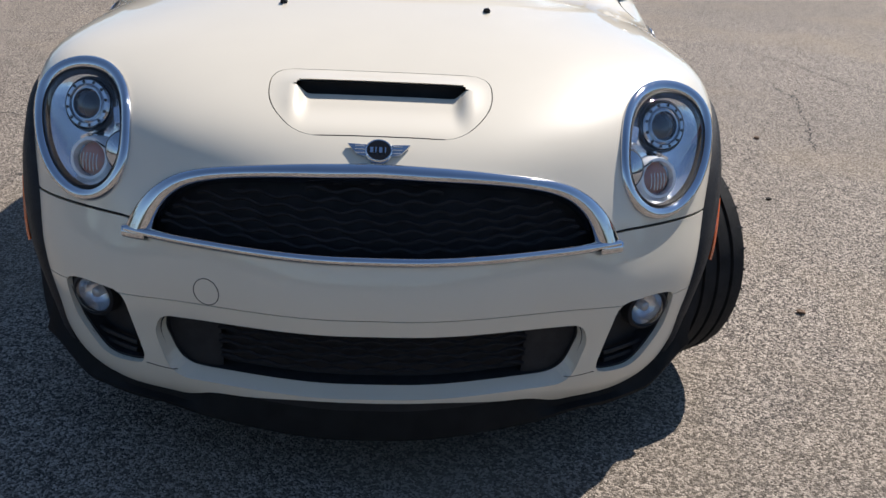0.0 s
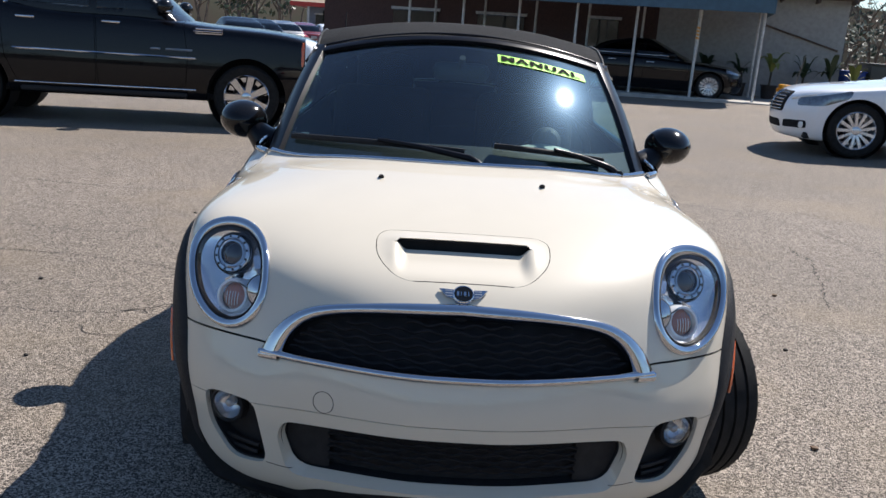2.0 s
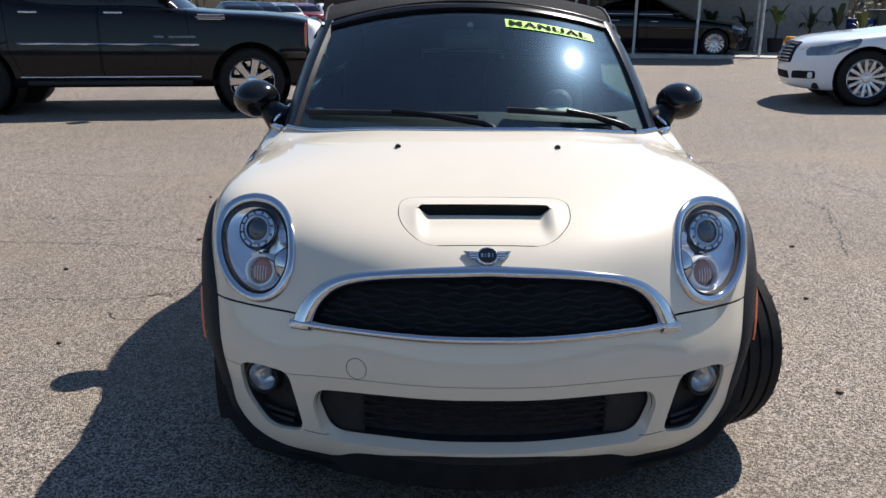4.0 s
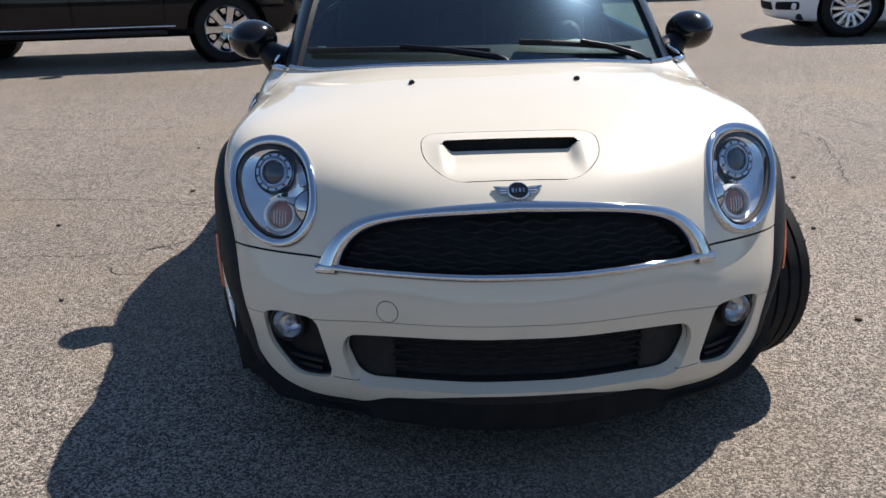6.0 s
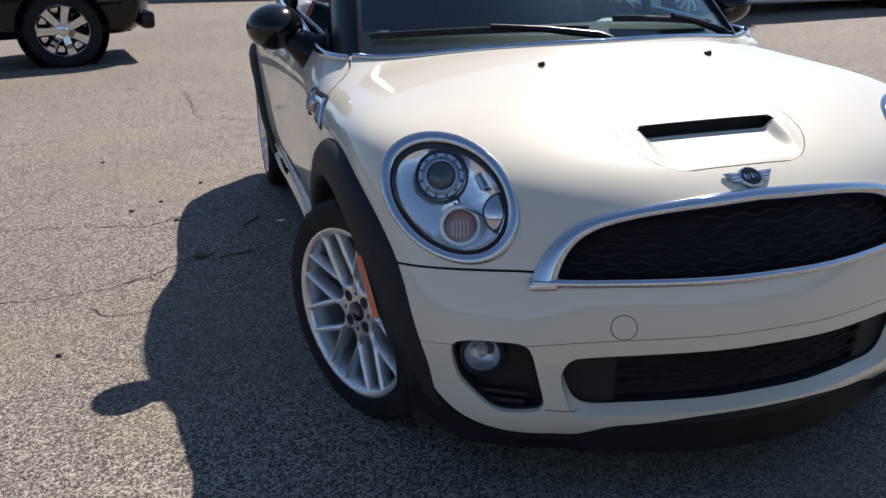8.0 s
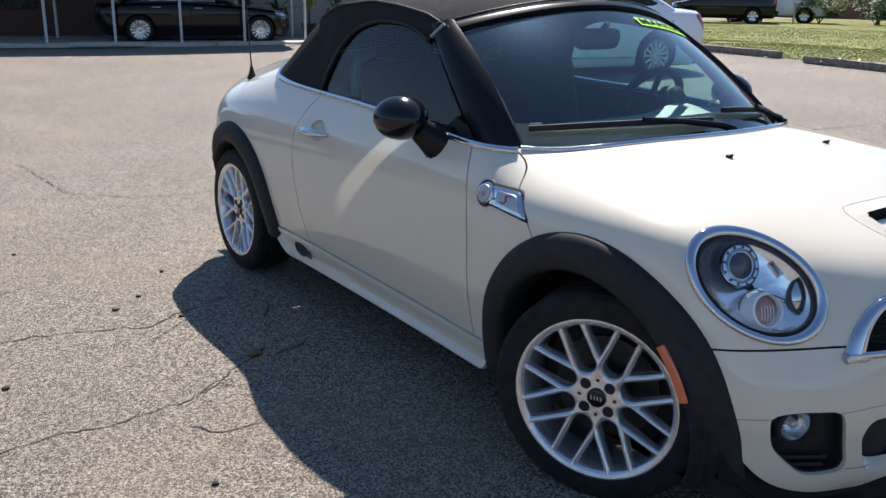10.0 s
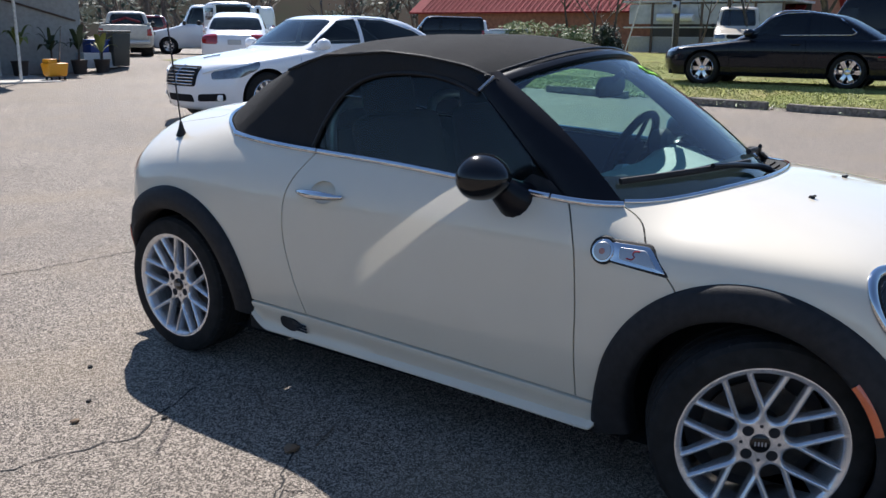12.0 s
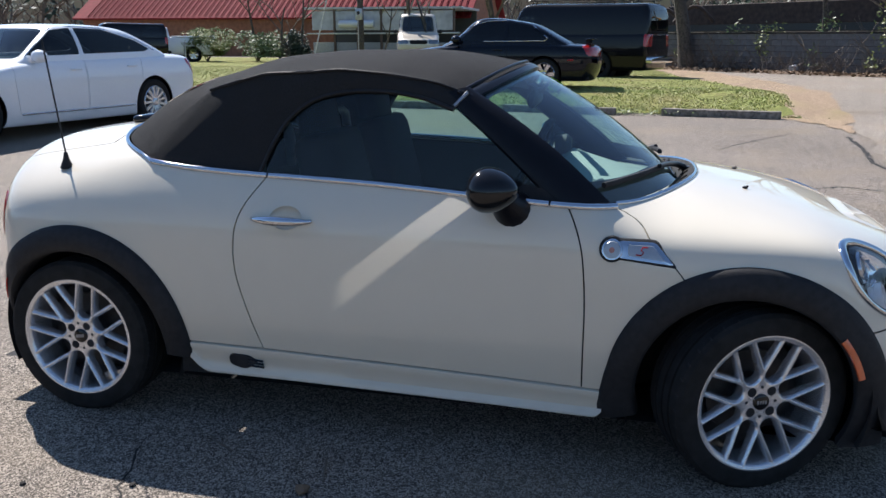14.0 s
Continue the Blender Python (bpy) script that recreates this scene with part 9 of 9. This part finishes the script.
# far buildings ---------------------------------------------------------------
def gable_building(name, x0, x1, y0, y1, eave, ridge, wall_mat, roof_mat, label, ribs=0):
    z0 = 0.25
    t = thing(name, None, label, "building")
    part("wall", box((x1 - x0, y1 - y0, eave), ((x0 + x1) / 2, (y0 + y1) / 2, z0 + eave / 2)), wall_mat, t)
    xm = (x0 + x1) / 2
    o = 0.5
    for sx, xe in ((-1, x0 - o), (1, x1 + o)):
        rows = [[(xe, y, z0 + eave - 0.1), (xm, y, z0 + ridge)] for y in (y0 - o, y1 + o)]
        r = solid_sheet("roof", rows, 0.12, roof_mat, t, smooth=False)
        if ribs and sx < 0:
            n = int((y1 - y0) / ribs)
            rib = None
            for i in range(min(n, 150)):
                y = y0 + ribs * i
                if rib is None:
                    rib = part("rib", tube([(xe, 0, z0 + eave - 0.02), (xm, 0, z0 + ridge + 0.08)], 0.04, 4), roof_mat, r)
                    q = rib
                else:
                    q = new("rib", rib.data)
                    q.parent = r
                q.location = (0, y, 0)
    for s, y in ((-1, y0), (1, y1)):
        part("gable", slab([(x0, z0 + eave), (x1, z0 + eave), (xm, z0 + ridge - 0.1)], 0.1, "y", y - 0.05), wall_mat, t)
    return t


gable_building("red_roof_building", 50, 62, 12.3, 39.5, 2.6, 6.6, ORANGE_WALL, RED_ROOF, "long low building with a faded red metal roof", 0.42)


def build_panel_shed():
    t = thing("panel_shed", None, "dirty white metal shed with open bays", "shed")
    for i in range(6):
        y = 12.6 + 1.45 * i
        part("panel", box((0.08, 1.42, 1.1), (45.5, y, 2.45), 0.02), PANEL_WHITE, t)
        part("lower_panel", box((0.08, 1.42, 0.9), (45.6, y, 0.75), 0.02), STUCCO, t)
        part("post", box((0.12, 0.12, 3.0), (45.45, y - 0.72, 1.75)), BROWN_WOOD, t)
    part("rail", tube([(45.3, 11.5, 1.75), (45.3, 20.8, 1.70)], 0.05, 6), WHITE_METAL, t)
    part("shed_roof", box((5.0, 9.6, 0.12), (47.8, 16.2, 3.15)), PANEL_WHITE, t)
    part("back_wall", box((0.1, 9.4, 2.8), (50.0, 16.2, 1.7)), BIN_GREY, t)
    tank = lathe([(-1.1, 0.001), (-1.05, 0.20), (1.05, 0.20), (1.1, 0.001)], 16, "y")
    bmesh.ops.translate(tank, vec=(45.0, 17.6, 2.25), verts=tank.verts)
    part("gas_tank", tank, WHITE_PLASTIC, t, "white cylinder", smooth=40)


build_panel_shed()


def build_dealer():
    t = thing("sales_building", None, "far sales building with tan roof and red eaves", "building")
    x0, x1, y0, y1 = -9.5, 6.5, 62, 72
    part("wall", box((x1 - x0, y1 - y0, 3.0), ((x0 + x1) / 2, (y0 + y1) / 2, 1.4)), GREY_BLUE, t)
    part("red_fascia", box((x1 - x0 + 2.4, y1 - y0 + 2.4, 0.28), ((x0 + x1) / 2, (y0 + y1) / 2, 2.75)), RED_TRIM, t)
    bm = bmesh.new()
    lo = [bm.verts.new(p) for p in ((x0 - 1.2, y0 - 1.2, 2.9), (x1 + 1.2, y0 - 1.2, 2.9), (x1 + 1.2, y1 + 1.2, 2.9), (x0 - 1.2, y1 + 1.2, 2.9))]
    hi = [bm.verts.new(p) for p in ((x0 + 4.5, (y0 + y1) / 2, 6.0), (x1 - 4.5, (y0 + y1) / 2, 6.0))]
    for f in ((lo[0], lo[1], hi[1], hi[0]), (lo[1], lo[2], hi[1]), (lo[2], lo[3], hi[0], hi[1]), (lo[3], lo[0], hi[0])):
        bm.faces.new(f)
    part("hip_roof", bm, TAN_ROOF, t)
    part("side_block", box((7.0, 9.0, 4.4), (x1 + 4.0, 68, 2.2)), GREY_BLUE, t)
    for i in range(5):
        x = x0 + 1.6 + 3.1 * i
        w = part("window", box((2.2, 0.08, 1.5), (x, y0 - 0.02, 1.35)), WINDOW_DARK, t)
        part("frame", box((2.36, 0.06, 0.10), (x, y0 - 0.05, 2.14)), WHITE_METAL, w)
        part("post", tube([(x - 1.5, y0 - 1.0, 0), (x - 1.5, y0 - 1.0, 2.7)], 0.08, 6), WHITE_METAL, t)
    for x in (-7.6, 4.2):
        s = part("sign_board", box((1.7, 0.06, 0.8), (x, y0 - 0.15, 2.0), 0.02), INK, t, "dark sign board lettered USED")
        cu = bpy.data.curves.new("sign_letters", "FONT")
        cu.body, cu.size, cu.align_x, cu.align_y = "USED", 0.55, "CENTER", "CENTER"
        tmp = new("sign_letters", cu)
        me = bpy.data.meshes.new_from_object(tmp)
        bpy.data.objects.remove(tmp)
        me.transform(Matrix.Translation((x, y0 - 0.19, 2.0)) @ pose(0, 0, 0, 90))
        me.materials.append(WHITE_METAL)
        new("sign_letters", me).parent = s
    p = part("flag_pole", tube([(-1.9, 50, -0.05), (-1.9, 50, 7.5)], 0.05, 8), WHITE_METAL)
    tagged(p, "thin white pole before the sales building", "pole")


build_dealer()


def build_block_wall():
    a, b = Vector((36.5, 5.5, 0)), Vector((23.5, -8.3, 0))
    d = (b - a).normalized()
    z0 = 0.22
    core_len = (b - a).length
    m = Matrix.Translation((a + b) / 2 + Vector((0, 0, z0 + 0.68))) @ Matrix.Rotation(math.atan2(d.y, d.x), 4, "Z")
    core = part("wall_block", box((core_len + 14, 0.16, 1.36)), CRACK)
    core.matrix_world = m
    tagged(core, "grey concrete block boundary wall with a dark cap", "block wall", kind="structure")
    me = None
    n = 0
    start = (core_len) * 0.30
    for row in range(7):
        k = 0
        while n < 300 and start + k * 0.405 < core_len + 2.5:
            x = start + k * 0.405 + (0.2 if row % 2 else 0) - core_len / 2
            if me is None:
                first = part("block", box((0.395, 0.19, 0.183), (0, 0, 0), 0.006), BLOCK, core)
                me = first.data
                q = first
            else:
                q = new("block", me)
                q.parent = core
            q.matrix_local = Matrix.Translation((x, rng.normal(0, 0.003), -0.575 + 0.195 * row))
            k += 1
            n += 1
    rest = []
    for row in range(7):
        rest.append(box((start + 7 - 0.1, 0.186, 0.183), (-core_len / 2 + start / 2 - 3.5 - 0.3, 0, -0.575 + 0.195 * row)))
    part("far_courses", joined(*rest), BLOCK, core)
    part("cap", box((core_len + 14, 0.24, 0.06), (0, 0, 0.72), 0.01), CRACK, core)


build_block_wall()


# ---------------------------------------------------------------- trees, shrubs, poles
def grow(base, way, length, r, depth, out, r_seed):
    """Limbs of a bare tree as a list of bars."""
    n = 4
    pts = [base]
    p, d = base.copy(), way.normalized()
    for i in range(n):
        d = (d + Vector((r_seed.normal(0, 0.12), r_seed.normal(0, 0.12), r_seed.normal(0.03, 0.08)))).normalized()
        p = p + d * (length / n)
        pts.append(p.copy())
    out.append((pts, r))
    if depth:
        for _ in range(3 if depth > 1 else 4):
            t = r_seed.uniform(0.35, 1.0)
            k = min(int(t * n), n - 1)
            q = pts[k].lerp(pts[k + 1], t * n - k)
            a = r_seed.uniform(0, math.tau)
            side = Vector((math.cos(a), math.sin(a), 0))
            grow(q, d * 0.65 + side * 0.75 + Vector((0, 0, 0.25)), length * r_seed.uniform(0.5, 0.72), r * 0.5, depth - 1, out, r_seed)


def limb_mesh(limbs, sides=5):
    verts, faces = [], []
    for pts, r in limbs:
        ref = Vector((0.3, 0.2, 1))
        start = len(verts)
        for i, p in enumerate(pts):
            d = (pts[min(i + 1, len(pts) - 1)] - pts[max(i - 1, 0)]).normalized()
            s = d.cross(ref).normalized()
            u = s.cross(d)
            rr = r * (1 - 0.55 * i / (len(pts) - 1))
            for k in range(sides):
                a = math.tau * k / sides
                verts.append(p + rr * (math.cos(a) * s + math.sin(a) * u))
        for i in range(len(pts) - 1):
            for k in range(sides):
                a = start + i * sides + k
                b = start + i * sides + (k + 1) % sides
                faces.append((a, b, b + sides, a + sides))
    return verts, faces


def bare_tree(x, y, h, r, label, seed, lean=(0, 0), depth=3):
    rs = np.random.default_rng(seed)
    z = ground_z(x, y) - 0.05
    t = thing("tree", Matrix.Translation((x, y, z)), label, "tree", "bare trees round the lot")
    limbs = []
    grow(Vector((0, 0, 0)), Vector((lean[0], lean[1], 1)), h * 0.55, r, depth, limbs, rs)
    v, f = limb_mesh(limbs[:1], 10)
    raw("trunk", v, f, BARK, t, "", True)
    v, f = limb_mesh(limbs[1:], 4)
    raw("crown", v, f, TWIG, t, "bare winter branches", True)
    return t


for x, y, h, r, seed, lean in ((30.2, -0.6, 9, 0.30, 1, (0.03, 0)), (28.6, -4.9, 7, 0.13, 2, (0.1, -0.1)), (26.0, -6.2, 6, 0.10, 3, (-0.1, -0.25)), (37.0, 17.6, 6, 0.08, 4, (0.1, 0.15)), (38.5, 12.4, 7, 0.10, 5, (-0.1, 0.1)),
                               (37.5, 11.2, 7, 0.09, 6, (0.05, -0.1)), (40, 8.6, 8, 0.22, 7, (0, 0)), (39, 14.0, 5, 0.06, 8, (0.2, 0.1)), (36.8, 18.8, 5, 0.07, 9, (0.2, -0.15)), (38.0, 20.5, 6, 0.08, 10, (-0.2, 0.1)), (33, 2.5, 8, 0.2, 11, (0.1, 0))):
    bare_tree(x, y, h, r, "bare winter tree with thin grey branches", seed, lean)


def leaf_cloud(cx, cy, cz, sx, sy, sz, n, size, rs):
    verts, faces = [], []
    lumps = [(rs.normal(0, 0.45), rs.normal(0, 0.45), rs.uniform(-0.5, 0.6), rs.uniform(0.35, 0.7)) for _ in range(9)]
    for _ in range(n):
        lx, ly, lz, lr = lumps[rs.integers(len(lumps))]
        d = rs.normal(0, 1, 3)
        d = d / np.linalg.norm(d) * lr * rs.uniform(0.6, 1.05)
        p = Vector((cx + sx * (lx + d[0]), cy + sy * (ly + d[1]), max(cz + sz * (lz + d[2]), 0.3)))
        u = Vector(rs.normal(0, 1, 3)).normalized() * size * rs.uniform(0.6, 1.3)
        w = u.orthogonal().normalized() * size * rs.uniform(0.3, 0.6)
        i = len(verts)
        verts += [p - u, p + w, p + u, p - w]
        faces.append((i, i + 1, i + 2, i + 3))
    return verts, faces


def shrub(x, y, sx, sy, sz, n, size, mat, label, seed):
    rs = np.random.default_rng(seed)
    z = ground_z(x, y)
    t = thing("shrub", Matrix.Translation((x, y, z)), label, "shrub", "shrubs round the lot")
    v, f = leaf_cloud(0, 0, sz * 0.75, sx, sy, sz, n, size, rs)
    raw("foliage", v, f, mat, t)
    limbs = []
    for k in range(5):
        a = rs.uniform(0, math.tau)
        grow(Vector((0, 0, 0)), Vector((math.cos(a) * 0.6, math.sin(a) * 0.6, 1)), sz * 1.1, 0.03, 1, limbs, rs)
    v, f = limb_mesh(limbs, 4)
    raw("branchwork", v, f, TWIG, t)


shrub(36.5, 22.6, 1.0, 1.6, 0.95, 6500, 0.10, LEAF_YELLOW, "yellow-green rounded evergreen shrub", 21)
shrub(36.8, 20.0, 0.9, 1.2, 0.85, 3600, 0.09, LEAF, "loose mixed green shrub", 22)
shrub(37.0, 18.0, 0.55, 0.6, 1.0, 3000, 0.08, LEAF_DARK, "dark upright evergreen shrub", 23)
for i, (x, y, s) in enumerate(((31.8, 1.2, 0.7), (30.8, -0.2, 0.6), (29.4, -1.6, 0.8), (28.2, -2.9, 0.7), (26.6, -4.4, 0.8), (25.2, -6.0, 0.9), (33.6, 3.2, 0.8))):
    shrub(x + 0.35, y - 0.35, 0.55, 0.55, 1.05 * s + 0.25, 420, 0.06, LEAF_YELLOW if i % 2 else LEAF, "ivy and weeds climbing the block wall", 30 + i)


def build_brush():
    """Dry brush and leaf litter at the wall's foot."""
    rs = np.random.default_rng(77)
    limbs = []
    for _ in range(430):
        t = rs.uniform(0, 1)
        x, y = 31.5 - 8.0 * t + rs.normal(-0.5, 0.35), 0.4 - 8.4 * t + rs.normal(-0.4, 0.35)
        a = rs.uniform(0, math.tau)
        b = Vector((x, y, ground_z(x, y)))
        grow(b, Vector((math.cos(a) * 0.9, math.sin(a) * 0.9, rs.uniform(0.3, 1.1))), rs.uniform(0.4, 1.1), 0.010, 1, limbs, rs)
    v, f = limb_mesh(limbs, 3)
    tagged(raw("dry_brush", v, f, TWIG), "tangled dry brush at the wall's foot", "brush", kind="stuff")
    verts, faces = [], []
    for _ in range(7000):
        t = rs.uniform(0, 1)
        x, y = 32.0 - 8.6 * t + rs.normal(-0.7, 0.5), 0.9 - 9.0 * t + rs.normal(-0.6, 0.5)
        z = ground_z(x, y) + abs(rs.normal(0, 0.04)) + 0.012
        a = rs.uniform(0, math.tau)
        s = rs.uniform(0.03, 0.08)
        u, w = Vector((math.cos(a), math.sin(a), rs.normal(0, 0.4))) * s, Vector((-math.sin(a), math.cos(a), rs.normal(0, 0.4))) * s * 0.6
        i = len(verts)
        p = Vector((x, y, z))
        verts += [p - u, p + w, p + u, p - w]
        faces.append((i, i + 1, i + 2, i + 3))
    tagged(raw("leaf_litter", verts, faces, LITTER), "brown fallen leaves along the wall", "leaf litter", kind="stuff")


build_brush()


def build_far_woods():
    """Bare woods behind the lot, too far to tell tree from tree, and added unseen ones all round."""
    rs = np.random.default_rng(5)
    limbs, leaves_v, leaves_f = [], [], []
    for k in range(480):
        # trees from 340 on are added out of view, to darken horizon reflections
        a = math.radians(rs.uniform(-40, 118) if k < 340 else rs.uniform(118, 320))
        d = rs.uniform(78, 125) if k < 340 else rs.uniform(48, 90)
        x, y = d * math.cos(a), d * math.sin(a)
        h = rs.uniform(6.0, 10.5)
        grow(Vector((x, y, 0)), Vector((0, 0, 1)), h * 0.6, 0.20, 2, limbs, rs)
        if rs.uniform() < 0.35:
            v, f = leaf_cloud(x, y, h * 0.45, 2.2, 2.2, h * 0.40, 130, 0.35, rs)
            i = len(leaves_v)
            leaves_v += v
            leaves_f += [tuple(q + i for q in g) for g in f]
    v, f = limb_mesh(limbs, 3)
    tagged(raw("far_woods", v, f, TWIG), "bare grey winter woods on the skyline, unseen ones added all round", "woods", kind="stuff")
    tagged(raw("far_evergreens", leaves_v, leaves_f, LEAF_DARK), "dark evergreens among the bare woods", "woods", kind="stuff")
    rows = []
    # closed ring: its unseen side is added to darken reflections too
    for a in np.radians(np.linspace(0, 360, 91)):
        rows.append([(135 * math.cos(a), 135 * math.sin(a), -0.5), (150 * math.cos(a), 150 * math.sin(a), 8.0 + 1.5 * math.sin(7 * a) + math.sin(17 * a)), (190 * math.cos(a), 190 * math.sin(a), 11.0 + 2.0 * math.sin(5 * a + 1))])
    v, f = grid_mesh(rows)
    tagged(raw("wooded_rise", v, f, HILL, smooth=True), "low brown wooded rise behind the town, its unseen side added", "hill", kind="structure")


HILL = material("bare_woods_far", (0.060, 0.050, 0.042), 1.0, spec=0.0, spots=(0.05, 0.055, 0.04), scale=0.25, amount=0.2, big=0.4, big_scale=0.05)
build_far_woods()


def build_poles():
    t = thing("utility_pole", Matrix.Translation((38.3, 15.0, 0.3)), "dark wooden utility pole with a meter box", "utility pole")
    part("pole", tube([(0, 0, -0.2), (0.03, 0.02, 9.5)], 0.17, 12, taper=lambda q: 1 - 0.3 * q), BARK, t, smooth=60)
    part("meter_box", box((0.16, 0.34, 0.55), (-0.22, 0, 2.3), 0.02), SATIN, t, "grey meter box", smooth=40)
    b = lathe([(-0.06, 0.001), (-0.06, 0.09), (0.0, 0.09)], 16)
    bmesh.ops.translate(b, vec=(-0.30, 0, 2.36), verts=b.verts)
    part("meter_dial", b, WINDOW_DARK, t, smooth=40)
    part("conduit", tube([(-0.19, 0.06, 0), (-0.19, 0.06, 2.1)], 0.025, 6), SATIN, t)
    g = part("guy_wire", tube([(37.8, 17.4, 0.3), (38.2, 15.3, 8.5)], 0.035, 5), WHITE_METAL)
    tagged(g, "pale guy wire guard beside the pole", "guy wire")
    for x, y, h in ((24.5, 36, 9.0), (30, 45, 9.0), (-3.8, 44, 8.0), (1.6, 47, 8.0)):
        p = part("street_pole", tube([(x, y, -0.1), (x, y, h)], 0.12, 8), BARK, smooth=60)
        tagged(p, "grey wooden street pole far off", "pole", "far street poles")
    for k, (x, y) in enumerate(((32.4, 24.6), (33.4, 23.6), (34.4, 22.6), (31.2, 25.6))):
        p = part("bollard", tube([(x, y, 0.2), (x, y, 1.25)], 0.05, 8), SATIN, smooth=60)
        tagged(p, "slim grey steel bollard on the grass", "bollard", "bollards by the trucks")
    b = thing("white_bucket", pose(27.3, -3.9, ground_z(27.3, -3.9) + 0.14, 82, 0, 40), "white plastic bucket lying on its side", "bucket")
    part("bucket_body", lathe([(0.0, 0.001), (0.0, 0.125), (0.36, 0.155), (0.37, 0.165), (0.35, 0.165), (0.34, 0.145), (0.02, 0.115)], 24, "z"), WHITE_PLASTIC, b, smooth=40)
    part("bucket_handle", tube([(0.15 * math.cos(a), 0.15 * math.sin(a) - 0.05, 0.33 + 0.08 * math.sin(a)) for a in np.linspace(0, math.pi, 10)], 0.004, 5), SATIN, b)


build_poles()


def build_machines():
    z0 = 0.3
    d = Vector((-0.686, -0.728, 0))
    m = Matrix.Translation((31.5, -4.5, z0)) @ Matrix.Rotation(math.atan2(d.y, d.x), 4, "Z")
    t = thing("flatbed_trailer", m, "dark rusty flatbed trailer behind the wall", "trailer")
    part("deck", box((10.5, 2.3, 0.30), (0, 0, 1.55), 0.03), BIN_GREY, t)
    part("side_beam", box((10.5, 0.14, 0.75), (0, 1.1, 2.05), 0.02), DARK_RUST, t)
    part("rear_beam", box((10.5, 0.14, 0.75), (0, -1.1, 2.05), 0.02), DARK_RUST, t)
    for i in range(6):
        part("stake", box((0.10, 0.08, 0.55), (-4.6 + 1.85 * i, 1.2, 1.50), 0.01), WHITE_METAL, t)
    for x in (-3.6, -2.5, 3.4):
        for y in (-0.95, 0.95):
            b = lathe([(-0.12, 0.001), (-0.12, 0.40), (-0.09, 0.45), (0.09, 0.45), (0.12, 0.40), (0.12, 0.001)], 24, "y")
            bmesh.ops.translate(b, vec=(x, y, 0.45), verts=b.verts)
            part("wheel", b, RUBBER, t, smooth=40)
            part("axle_hanger", box((0.2, 0.1, 1.0), (x, y * 0.7, 0.95)), BIN_GREY, t)
    e = thing("excavator", Matrix.Translation((31.0, -11.5, z0)), "yellow tracked excavator behind the wall", "excavator")
    for y in (-1.0, 1.0):
        part("track", box((3.4, 0.5, 0.8), (0, y, 0.4), 0.25), BIN_GREY, e, smooth=50)
    part("house", box((2.6, 2.2, 1.1), (-0.2, 0, 1.5), 0.12), YELLOW_PAINT, e, smooth=40)
    part("cab", box((1.2, 0.95, 1.5), (0.5, 0.65, 2.3), 0.08), YELLOW_PAINT, e, smooth=40)
    part("cab_glass", box((1.0, 0.97, 0.8), (0.5, 0.66, 2.55), 0.04), WINDOW_DARK, e)
    part("boom", tube([(0.8, 0, 1.8), (1.8, 0.8, 3.6), (2.6, 2.2, 3.9), (3.0, 3.4, 3.0)], 0.22, 6), YELLOW_PAINT, e, smooth=40)
    g = thing("log_grapple", Matrix.Translation((32.2, 0.4, z0)), "rusty curved grapple arms behind the wall", "grapple")
    part("stand", tube([(0, 0, 0), (0, 0, 1.9)], 0.10, 8), DARK_RUST, g)
    for k, (y0, y1, h) in enumerate(((0.6, -0.8, 0.5), (-0.5, -2.0, 0.6), (0.9, 0.2, 0.7))):
        part("arm", tube([(0, y0 + (y1 - y0) * q, 1.75 + h * math.sin(math.pi * q)) for q in np.linspace(0, 1, 12)], 0.07, 8), DARK_RUST, g, smooth=60)


DARK_RUST = material("dark_rusty_steel", (0.06, 0.038, 0.030), 0.75, amount=0.3, scale=6)
YELLOW_PAINT = material("faded_yellow_paint", (0.50, 0.27, 0.03), 0.5, amount=0.12, scale=3)
build_machines()
